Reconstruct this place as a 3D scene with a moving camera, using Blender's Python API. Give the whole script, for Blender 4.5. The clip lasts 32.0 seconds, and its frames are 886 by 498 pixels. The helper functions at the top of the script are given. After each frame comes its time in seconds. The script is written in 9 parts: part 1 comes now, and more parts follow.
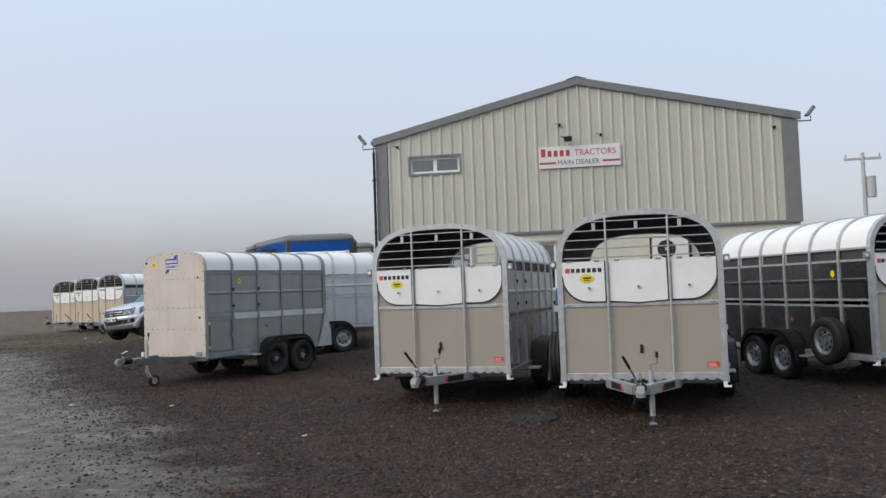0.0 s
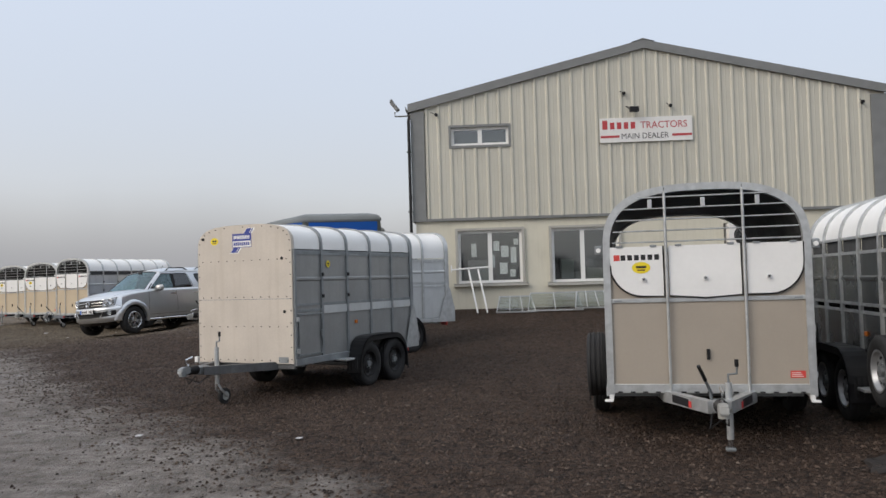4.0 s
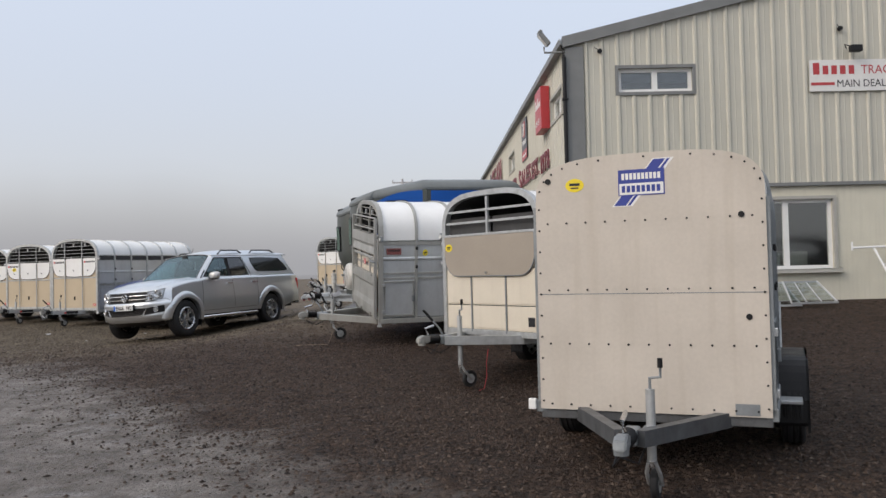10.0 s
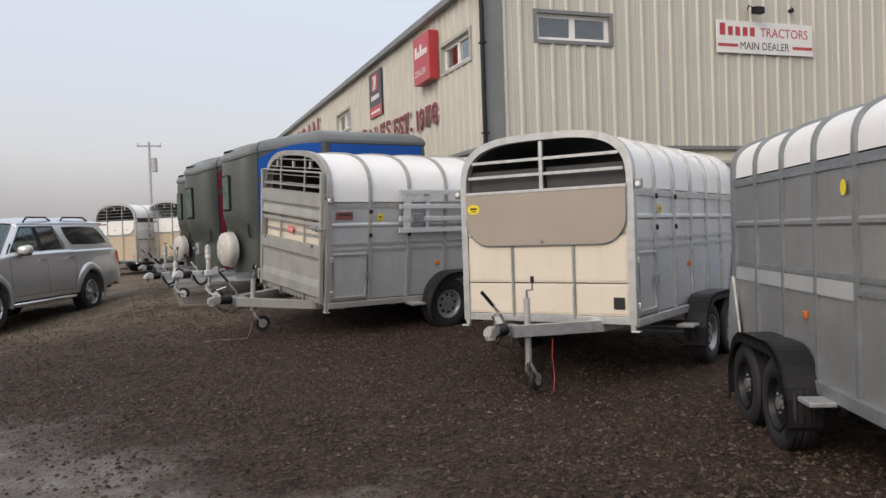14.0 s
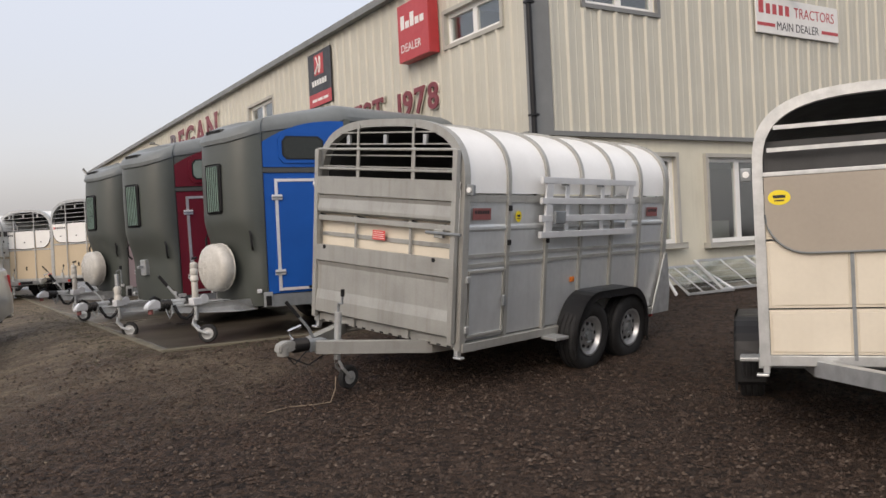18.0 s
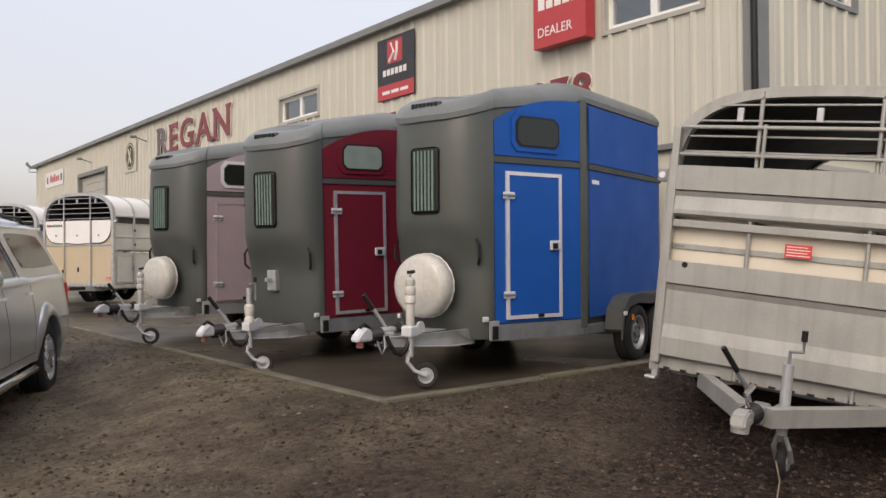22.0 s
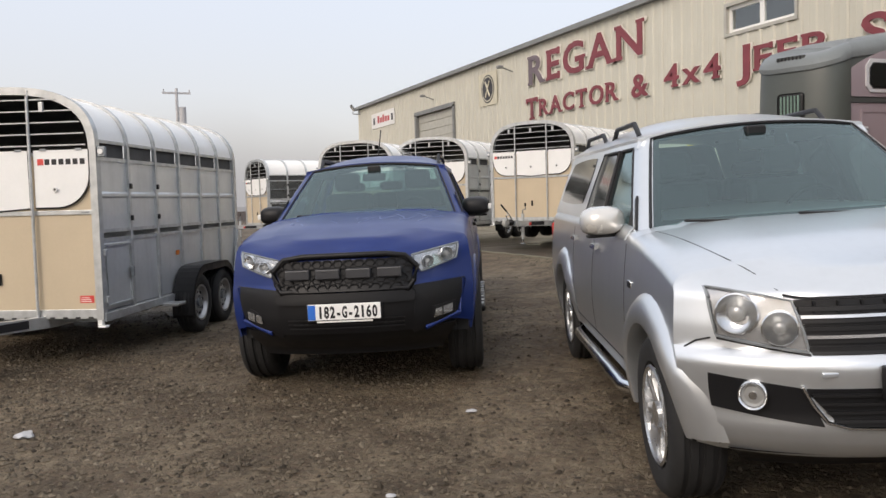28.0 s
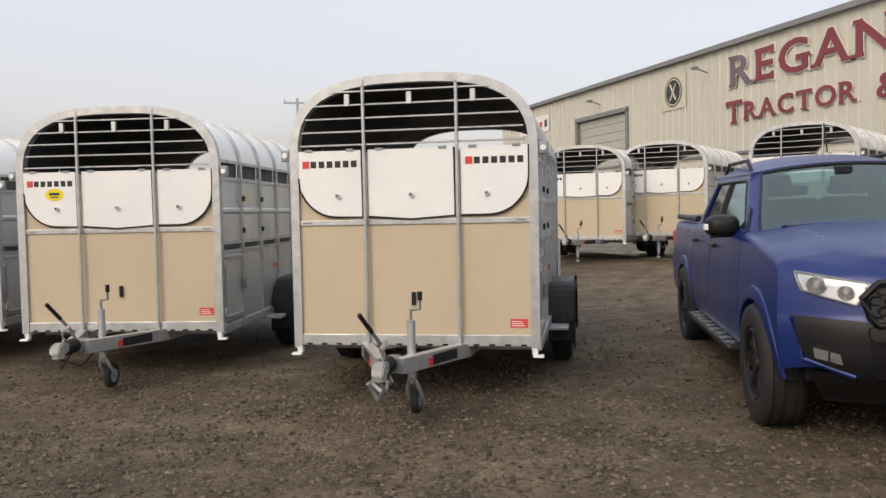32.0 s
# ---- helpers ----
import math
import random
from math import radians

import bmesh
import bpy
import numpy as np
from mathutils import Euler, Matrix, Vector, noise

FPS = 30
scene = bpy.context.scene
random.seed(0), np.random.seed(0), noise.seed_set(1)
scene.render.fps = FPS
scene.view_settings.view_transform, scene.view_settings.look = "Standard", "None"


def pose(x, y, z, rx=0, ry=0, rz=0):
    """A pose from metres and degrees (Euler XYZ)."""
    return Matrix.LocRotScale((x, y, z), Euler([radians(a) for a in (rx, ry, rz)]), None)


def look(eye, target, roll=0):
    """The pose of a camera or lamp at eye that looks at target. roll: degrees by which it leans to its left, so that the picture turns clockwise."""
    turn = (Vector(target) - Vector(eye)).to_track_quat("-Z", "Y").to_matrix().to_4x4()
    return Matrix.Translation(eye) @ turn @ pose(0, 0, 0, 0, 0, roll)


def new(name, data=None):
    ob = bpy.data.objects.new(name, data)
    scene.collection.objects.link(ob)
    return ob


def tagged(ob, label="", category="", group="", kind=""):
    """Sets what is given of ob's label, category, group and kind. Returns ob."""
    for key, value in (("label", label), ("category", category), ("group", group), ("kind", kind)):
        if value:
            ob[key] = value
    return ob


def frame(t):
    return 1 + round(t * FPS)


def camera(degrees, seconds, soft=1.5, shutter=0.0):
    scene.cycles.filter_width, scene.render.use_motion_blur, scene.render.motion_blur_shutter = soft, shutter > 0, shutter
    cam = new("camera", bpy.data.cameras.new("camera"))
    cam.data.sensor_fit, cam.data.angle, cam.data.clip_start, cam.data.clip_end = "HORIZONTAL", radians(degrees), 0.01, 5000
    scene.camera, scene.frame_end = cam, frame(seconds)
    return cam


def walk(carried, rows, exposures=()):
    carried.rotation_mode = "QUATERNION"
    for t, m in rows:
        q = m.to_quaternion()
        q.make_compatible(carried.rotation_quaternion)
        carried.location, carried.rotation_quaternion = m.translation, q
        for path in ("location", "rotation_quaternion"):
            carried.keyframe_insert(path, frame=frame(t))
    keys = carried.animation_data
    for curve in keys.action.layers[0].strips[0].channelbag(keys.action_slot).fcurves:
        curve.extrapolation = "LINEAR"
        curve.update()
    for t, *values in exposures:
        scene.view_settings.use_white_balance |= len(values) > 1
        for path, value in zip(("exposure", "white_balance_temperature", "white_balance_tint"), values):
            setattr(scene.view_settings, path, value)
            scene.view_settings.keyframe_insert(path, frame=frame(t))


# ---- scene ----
cam = camera(56.7, 32.0)
METRES, EYE, TILT, LEAN, TURN = 33.6, 1.545, 0.0, 0.0, 8.5
ROWS = [
    (0.0, 0.0, 0.0, 0.0, 0.1, 2.89, 2.07),
    (0.5, -0.0134, 0.0115, 0.0011, -0.08, 3.38, 2.08),
    (1.0, -0.026, 0.024, 0.0011, -0.67, 3.22, 2.14),
    (1.5, -0.0378, 0.0331, 0.0004, -1.54, 2.64, 1.93),
    (2.0, -0.0494, 0.0462, 0.0001, -2.68, 2.03, 1.89),
    (2.5, -0.0616, 0.0597, -0.0003, -3.93, 1.17, 1.14),
    (3.0, -0.0728, 0.0722, 0.0006, -6.13, 0.96, 0.91),
    (3.5, -0.084, 0.0871, 0.0006, -5.68, 1.26, 1.04),
    (4.0, -0.0949, 0.1018, 0.0009, -5.13, 2.18, 1.62),
    (4.5, -0.1067, 0.1164, 0.0011, -4.22, 3.77, 2.42),
    (6.5, -0.149, 0.1758, 0.0015, -5.52, 5.3, 2.36),
    (7.0, -0.159, 0.1902, 0.0013, -5.58, 4.79, 1.11),
    (7.5, -0.1705, 0.2046, 0.001, -5.67, 3.99, 0.84),
    (8.0, -0.1787, 0.2202, 0.0006, -5.93, 2.59, 1.77),
    (8.5, -0.1871, 0.234, 0.0001, -5.68, 1.98, 1.14),
    (9.0, -0.196, 0.2469, 0.0005, -4.69, 1.99, 1.17),
    (9.5, -0.2067, 0.2623, 0.0007, -4.58, 1.57, 1.68),
    (10.0, -0.2177, 0.2742, 0.0014, -9.46, 1.48, 1.4),
    (10.5, -0.2286, 0.2878, 0.0011, -12.52, 0.87, 1.19),
    (11.0, -0.2391, 0.2987, 0.0012, -15.64, -0.2, 1.78),
    (11.5, -0.249, 0.3103, 0.0019, -20.46, -0.95, 1.95),
    (12.0, -0.2581, 0.3243, 0.0028, -23.37, -1.66, 2.85),
    (12.5, -0.2678, 0.3356, 0.0035, -26.54, -1.29, 2.23),
    (13.0, -0.2744, 0.349, 0.0029, -28.0, -1.0, 2.63),
    (13.5, -0.2808, 0.3626, 0.0026, -27.37, -0.9, 2.35),
    (14.0, -0.2878, 0.3778, 0.0031, -28.17, -1.07, 1.91),
    (14.5, -0.2948, 0.3951, 0.004, -26.81, -0.63, 2.38),
    (16.5, -0.3117, 0.4612, 0.0037, -36.55, 0.43, 3.09),
    (17.0, -0.3129, 0.4792, 0.0045, -38.91, 0.06, 3.02),
    (17.5, -0.3158, 0.4962, 0.0048, -40.19, -0.75, 2.4),
    (18.0, -0.3171, 0.5125, 0.0049, -40.4, -0.65, 2.78),
    (18.5, -0.32, 0.5289, 0.0049, -41.38, -0.45, 3.02),
    (19.0, -0.3226, 0.5468, 0.005, -44.64, -0.73, 2.46),
    (19.5, -0.3259, 0.5629, 0.0057, -46.11, -0.4, 1.67),
    (20.0, -0.3303, 0.5779, 0.0062, -46.87, -0.04, 0.72),
    (20.5, -0.3325, 0.5923, 0.0064, -46.06, 0.41, 0.58),
    (21.0, -0.336, 0.6055, 0.0059, -45.62, 0.61, 0.7),
    (21.5, -0.3398, 0.6197, 0.0058, -46.57, 0.55, 0.55),
    (22.0, -0.3439, 0.6333, 0.0064, -46.56, 0.57, 0.37),
    (22.5, -0.3515, 0.6444, 0.0057, -44.38, 0.09, 0.46),
    (23.0, -0.3569, 0.6539, 0.0049, -39.72, -0.49, 0.94),
    (23.5, -0.3625, 0.6643, 0.0056, -36.74, -0.78, 0.97),
    (24.0, -0.3719, 0.673, 0.0057, -36.71, -0.63, 0.79),
    (24.5, -0.3796, 0.6834, 0.0048, -35.34, -0.64, 0.78),
    (26.5, -0.4039, 0.7317, 0.0038, -34.57, -3.0, 0.4),
    (27.0, -0.4107, 0.7441, 0.0044, -34.73, -3.1, 0.3),
    (27.5, -0.4172, 0.7564, 0.0035, -33.34, -3.11, 0.95),
    (28.0, -0.4252, 0.7676, 0.0034, -31.68, -3.43, 1.47),
    (28.5, -0.4324, 0.779, 0.0038, -31.23, -3.83, 1.54),
    (29.0, -0.4373, 0.7893, 0.0039, -30.07, -3.59, 1.04),
    (29.5, -0.4427, 0.8007, 0.0034, -29.77, -3.34, 0.07),
    (30.0, -0.4487, 0.8113, 0.0035, -29.56, -3.18, 0.19),
    (30.5, -0.4568, 0.8221, 0.0038, -29.43, -3.3, 0.11),
    (31.0, -0.4674, 0.8287, 0.0042, -30.37, -2.88, -0.16),
    (31.5, -0.4771, 0.8355, 0.0038, -29.09, -2.64, 0.62),
    (32.0, -0.4865, 0.8451, 0.0045, -26.09, -2.56, 1.15),
]
EXPOSURES = [(0.0, -0.02, 6420, 11), (3.8, 0.0, 6700, 12), (7.0, -0.10, 6150, 11), (9.0, 0.0, 6500, 12), (13.0, 0.0, 6950, 15), (14.5, 0.10, 6980, 15), (17.0, 0.12, 7050, 15), (20.0, 0.13, 7250, 17), (22.2, 0.16, 7250, 17), (23.6, 0.04, 7150, 16), (26.5, 0.28, 7000, 14), (29.0, 0.20, 7050, 14), (31.4, 0.24, 7150, 15), (32.0, 0.16, 7200, 15)]
walk(cam, [(t, pose(0, 0, EYE, TILT, LEAN, TURN) @ pose(METRES * x, METRES * y, METRES * z, 90 + pitch, roll, yaw)) for t, x, y, z, yaw, pitch, roll in ROWS],
     EXPOSURES)

# ---- world and light ----
world = bpy.data.worlds.new("misty_sky")
scene.world = world
world.use_nodes = True
wt = world.node_tree
wt.nodes.clear()
w_out = wt.nodes.new("ShaderNodeOutputWorld")
w_add = wt.nodes.new("ShaderNodeAddShader")
w_sky = wt.nodes.new("ShaderNodeTexSky")
w_sky.sky_type, w_sky.sun_disc = "NISHITA", False
w_sky.sun_elevation, w_sky.sun_rotation = radians(34), radians(240)
w_sky.dust_density, w_sky.air_density = 4.0, 1.0
w_b1 = wt.nodes.new("ShaderNodeBackground")
w_b1.inputs[1].default_value = 0.05
w_b2 = wt.nodes.new("ShaderNodeBackground")
w_b2.inputs[1].default_value = 0.90
w_tc = wt.nodes.new("ShaderNodeTexCoord")
w_sep = wt.nodes.new("ShaderNodeSeparateXYZ")
w_ramp = wt.nodes.new("ShaderNodeValToRGB")
w_ramp.color_ramp.elements[0].position, w_ramp.color_ramp.elements[0].color = 0.0, (0.515, 0.535, 0.56, 1)
w_ramp.color_ramp.elements[1].position, w_ramp.color_ramp.elements[1].color = 0.75, (0.86, 0.92, 1.0, 1)
for at, col in ((0.08, (0.555, 0.58, 0.615, 1)), (0.22, (0.59, 0.65, 0.735, 1)), (0.45, (0.66, 0.76, 0.90, 1))):
    el = w_ramp.color_ramp.elements.new(at)
    el.color = col
wt.links.new(w_tc.outputs["Generated"], w_sep.inputs[0])
wt.links.new(w_sep.outputs["Z"], w_ramp.inputs[0])
wt.links.new(w_ramp.outputs[0], w_b2.inputs[0])
wt.links.new(w_sky.outputs[0], w_b1.inputs[0])
wt.links.new(w_b1.outputs[0], w_add.inputs[0])
wt.links.new(w_b2.outputs[0], w_add.inputs[1])
wt.links.new(w_add.outputs[0], w_out.inputs[0])
sun = new("sun", bpy.data.lights.new("sun", "SUN"))
sun.data.energy, sun.data.angle, sun.data.color = 1.1, radians(35), (1.0, 0.96, 0.90)
sun.matrix_world = look((-16, -11, 14), (0, 0, 0))


# ---- mesh helpers ----
def part(name, bm, material, parent=None, label="", smooth=0.0):
    """Links a bmesh as one mesh object, under a thing or a part when one is given."""
    if smooth:
        for f in bm.faces:
            f.smooth = True
        for e in bm.edges:
            if len(e.link_faces) == 2 and e.calc_face_angle(0) > smooth:
                e.smooth = False
    me = bpy.data.meshes.new(name)
    bm.to_mesh(me)
    bm.free()
    if material:
        me.materials.append(material)
    ob = new(name, me)
    if parent is not None:
        ob.parent = parent
    if label:
        ob["label"] = label
    return ob


def again(ob, m=None, name=None, parent=None):
    """Another object on the same mesh."""
    o = new(name or ob.name.split(".")[0], ob.data)
    o.parent = parent if parent is not None else ob.parent
    if m is not None:
        o.matrix_basis = m
    if "label" in ob:
        o["label"] = ob["label"]
    return o


def thing(name, label, category, m=None, group="", kind=""):
    """An empty that parents the parts of one thing."""
    ob = new(name)
    ob.empty_display_size = 0.2
    if m is not None:
        ob.matrix_basis = m
    return tagged(ob, label, category, group, kind)


def box(bm, x0, x1, y0, y1, z0, z1, bev=0.0, m=None):
    r = bmesh.ops.create_cube(bm, size=1.0)
    vs = r["verts"]
    for v in vs:
        v.co = Vector((x0 + (v.co.x + 0.5) * (x1 - x0), y0 + (v.co.y + 0.5) * (y1 - y0), z0 + (v.co.z + 0.5) * (z1 - z0)))
        if m is not None:
            v.co = m @ v.co
    if bev:
        es = list({e for v in vs for e in v.link_edges})
        bmesh.ops.bevel(bm, geom=es, offset=bev, segments=2, affect="EDGES", profile=0.5)
    return bm


def mbox(x0, x1, y0, y1, z0, z1, bev=0.0, m=None):
    return box(bmesh.new(), x0, x1, y0, y1, z0, z1, bev, m)


def tube(bm, pts, r, n=8, closed=False, square=False, flat=1.0):
    """A tube of radius r along points; square gives a box section of half-width r."""
    pts = [Vector(p) for p in pts]
    k = 4 if square else n
    rings = []
    for i, p in enumerate(pts):
        a = pts[i - 1] if (i > 0 or closed) else p
        b = pts[(i + 1) % len(pts)] if (i < len(pts) - 1 or closed) else p
        d = (b - a).normalized()
        up = Vector((0, 0, 1)) if abs(d.z) < 0.95 else Vector((0, 1, 0))
        s = d.cross(up).normalized()
        u = s.cross(d).normalized()
        ring = []
        for j in range(k):
            th = 2 * math.pi * (j + 0.5) / k
            rr = r * (1.414 if square else 1)
            ring.append(bm.verts.new(p + s * (rr * math.cos(th)) + u * (rr * flat * math.sin(th))))
        rings.append(ring)
    last = len(rings) if closed else len(rings) - 1
    for i in range(last):
        a, b = rings[i], rings[(i + 1) % len(rings)]
        for j in range(k):
            bm.faces.new((a[j], a[(j + 1) % k], b[(j + 1) % k], b[j]))
    if not closed:
        bm.faces.new(rings[0][::-1])
        bm.faces.new(rings[-1])
    return bm


def mtube(pts, r, n=8, closed=False, square=False, flat=1.0):
    bm = tube(bmesh.new(), pts, r, n, closed, square, flat)
    bmesh.ops.recalc_face_normals(bm, faces=bm.faces)
    return bm


def cyl(bm, a, b, r, n=12, r2=None):
    a, b = Vector(a), Vector(b)
    d = (b - a)
    q = d.to_track_quat("Z", "Y").to_matrix().to_4x4()
    bmesh.ops.create_cone(bm, cap_ends=True, segments=n, radius1=r, radius2=r if r2 is None else r2, depth=d.length,
                          matrix=Matrix.Translation((a + b) / 2) @ q)
    return bm


def mcyl(a, b, r, n=12, r2=None):
    return cyl(bmesh.new(), a, b, r, n, r2)


def revolve(bm, prof, n=28, axis="x", c=(0, 0, 0), capped=False):
    """Revolves (radius, height) pairs round an axis."""
    rings = []
    for r, h in prof:
        ring = []
        for j in range(n):
            t = 2 * math.pi * j / n
            a, b = r * math.cos(t), r * math.sin(t)
            co = {"x": (h, a, b), "y": (a, h, b), "z": (a, b, h)}[axis]
            ring.append(bm.verts.new(Vector(co) + Vector(c)))
        rings.append(ring)
    for a, b in zip(rings, rings[1:]):
        for j in range(n):
            bm.faces.new((a[j], a[(j + 1) % n], b[(j + 1) % n], b[j]))
    if capped and prof[0][0] > 1e-4:
        bm.faces.new(rings[0])
    if capped and prof[-1][0] > 1e-4:
        bm.faces.new(rings[-1][::-1])
    bmesh.ops.remove_doubles(bm, verts=bm.verts, dist=1e-5)
    bmesh.ops.recalc_face_normals(bm, faces=bm.faces)
    return bm


def prism(bm, poly, axis, a, b):
    """Extrudes a 2D outline between a and b along an axis: x takes (y, z), y takes (x, z), z takes (x, y)."""
    def co(p, h):
        return {"x": (h, p[0], p[1]), "y": (p[0], h, p[1]), "z": (p[0], p[1], h)}[axis]
    va = [bm.verts.new(co(p, a)) for p in poly]
    vb = [bm.verts.new(co(p, b)) for p in poly]
    n = len(poly)
    fs = [bm.faces.new(va), bm.faces.new(vb[::-1])]
    for i in range(n):
        fs.append(bm.faces.new((va[i], vb[i], vb[(i + 1) % n], va[(i + 1) % n])))
    bmesh.ops.recalc_face_normals(bm, faces=fs)
    return bm


def mprism(poly, axis, a, b):
    return prism(bmesh.new(), poly, axis, a, b)


def sheet(fn, nu, nv, thick=0.0, flip=False, way=(0, 1, 0)):
    """A grid surface fn(u, v), made solid by a thickness along a way where given."""
    bm = bmesh.new()
    g = [[bm.verts.new(fn(i / nu, j / nv)) for j in range(nv + 1)] for i in range(nu + 1)]
    for i in range(nu):
        for j in range(nv):
            q = (g[i][j], g[i + 1][j], g[i + 1][j + 1], g[i][j + 1])
            try:
                bm.faces.new(q[::-1] if flip else q)
            except ValueError:
                pass
    bmesh.ops.remove_doubles(bm, verts=bm.verts, dist=1e-5)
    if thick:
        ext = bmesh.ops.extrude_face_region(bm, geom=list(bm.faces))
        for v in [e for e in ext["geom"] if isinstance(e, bmesh.types.BMVert)]:
            v.co += Vector(way) * thick
        bmesh.ops.recalc_face_normals(bm, faces=bm.faces)
    return bm


def lettering(text, size, depth, material, parent=None, name="letter", m=None, bold=0.0, squash=1.0):
    """Flat raised letters in the built-in font, in the x-z plane facing -y, from the left bottom."""
    cu = bpy.data.curves.new(name, "FONT")
    cu.body, cu.size, cu.extrude, cu.offset = text, size, depth, bold
    cu.resolution_u = 3
    tmp = bpy.data.objects.new(name, cu)
    me = bpy.data.meshes.new_from_object(tmp)
    bpy.data.objects.remove(tmp)
    me.transform(Matrix.Rotation(radians(90), 4, "X") @ Matrix.Diagonal((squash, 1, 1, 1)))
    me.materials.clear()
    me.materials.append(material)
    ob = new(name, me)
    if parent is not None:
        ob.parent = parent
    if m is not None:
        ob.matrix_basis = m
    return ob


# ---- materials ----
def mat(name, col, rough=0.6, metal=0.0, var=0.12, scale=6.0, fine=60.0, bump=0.02, col2=None, spec=0.5, coat=0.0, rvar=0.15,
        stretch=(1, 1, 1), streak=0.0, dirt=None):
    """A painted, plastic, metal or mineral surface with broad and fine variation."""
    m = bpy.data.materials.new(name)
    m.use_nodes = True
    nt = m.node_tree
    N, L = nt.nodes, nt.links
    bs = N["Principled BSDF"]
    tc = N.new("ShaderNodeTexCoord")
    oi = N.new("ShaderNodeObjectInfo")
    mp = N.new("ShaderNodeMapping")
    mp.inputs["Scale"].default_value = stretch
    off = N.new("ShaderNodeVectorMath")
    off.operation = "SCALE"
    off.inputs[0].default_value = (13.0, 7.0, 5.0)
    L.new(oi.outputs["Random"], off.inputs["Scale"])
    L.new(off.outputs[0], mp.inputs["Location"])
    L.new(tc.outputs["Object"], mp.inputs["Vector"])
    n1 = N.new("ShaderNodeTexNoise")
    n1.inputs["Scale"].default_value, n1.inputs["Detail"].default_value = scale, 4
    n2 = N.new("ShaderNodeTexNoise")
    n2.inputs["Scale"].default_value, n2.inputs["Detail"].default_value = fine, 3
    L.new(mp.outputs[0], n1.inputs["Vector"])
    L.new(mp.outputs[0], n2.inputs["Vector"])
    ad = N.new("ShaderNodeMath")
    ad.operation = "MULTIPLY_ADD"
    ad.inputs[1].default_value = 0.35
    L.new(n2.outputs[0], ad.inputs[0])
    L.new(n1.outputs[0], ad.inputs[2])
    ra = N.new("ShaderNodeMapRange")
    ra.inputs[1].default_value, ra.inputs[2].default_value = 0.38, 0.95
    L.new(ad.outputs[0], ra.inputs[0])
    mx = N.new("ShaderNodeMix")
    mx.data_type = "RGBA"
    c2 = col2 or tuple(min(1.0, c * (1 - var)) for c in col)
    c1 = col if col2 else tuple(min(1.0, c * (1 + var * 0.6)) for c in col)
    mx.inputs[6].default_value, mx.inputs[7].default_value = (*c1, 1), (*c2, 1)
    L.new(ra.outputs[0], mx.inputs[0])
    last = mx.outputs[2]
    if streak:
        mp2 = N.new("ShaderNodeMapping")
        mp2.inputs["Scale"].default_value = (9, 9, 0.5)
        L.new(tc.outputs["Object"], mp2.inputs["Vector"])
        n3 = N.new("ShaderNodeTexNoise")
        n3.inputs["Scale"].default_value, n3.inputs["Detail"].default_value = 1.6, 5
        L.new(mp2.outputs[0], n3.inputs["Vector"])
        r3 = N.new("ShaderNodeMapRange")
        r3.inputs[1].default_value, r3.inputs[2].default_value, r3.inputs[4].default_value = 0.5, 0.78, streak
        L.new(n3.outputs[0], r3.inputs[0])
        m3 = N.new("ShaderNodeMix")
        m3.data_type = "RGBA"
        m3.inputs[7].default_value = (*(dirt or (0.16, 0.14, 0.11)), 1)
        L.new(r3.outputs[0], m3.inputs[0])
        L.new(last, m3.inputs[6])
        last = m3.outputs[2]
    L.new(last, bs.inputs["Base Color"])
    rr = N.new("ShaderNodeMapRange")
    rr.inputs[3].default_value, rr.inputs[4].default_value = max(0.03, rough - rvar), min(1, rough + rvar)
    L.new(n1.outputs[0], rr.inputs[0])
    L.new(rr.outputs[0], bs.inputs["Roughness"])
    bs.inputs["Metallic"].default_value = metal
    bs.inputs["Specular IOR Level"].default_value = spec
    bs.inputs["Coat Weight"].default_value = coat
    bs.inputs["Coat Roughness"].default_value = 0.14
    if bump:
        bp = N.new("ShaderNodeBump")
        bp.inputs["Strength"].default_value, bp.inputs["Distance"].default_value = 0.5, bump
        L.new(ad.outputs[0], bp.inputs["Height"])
        L.new(bp.outputs[0], bs.inputs["Normal"])
    return m


def glass(name, tint=(0.75, 0.82, 0.82), rough=0.03):
    m = bpy.data.materials.new(name)
    m.use_nodes = True
    b = m.node_tree.nodes["Principled BSDF"]
    b.inputs["Base Color"].default_value = (*tint, 1)
    b.inputs["Roughness"].default_value = rough
    b.inputs["Transmission Weight"].default_value = 1.0
    b.inputs["IOR"].default_value = 1.4
    return m


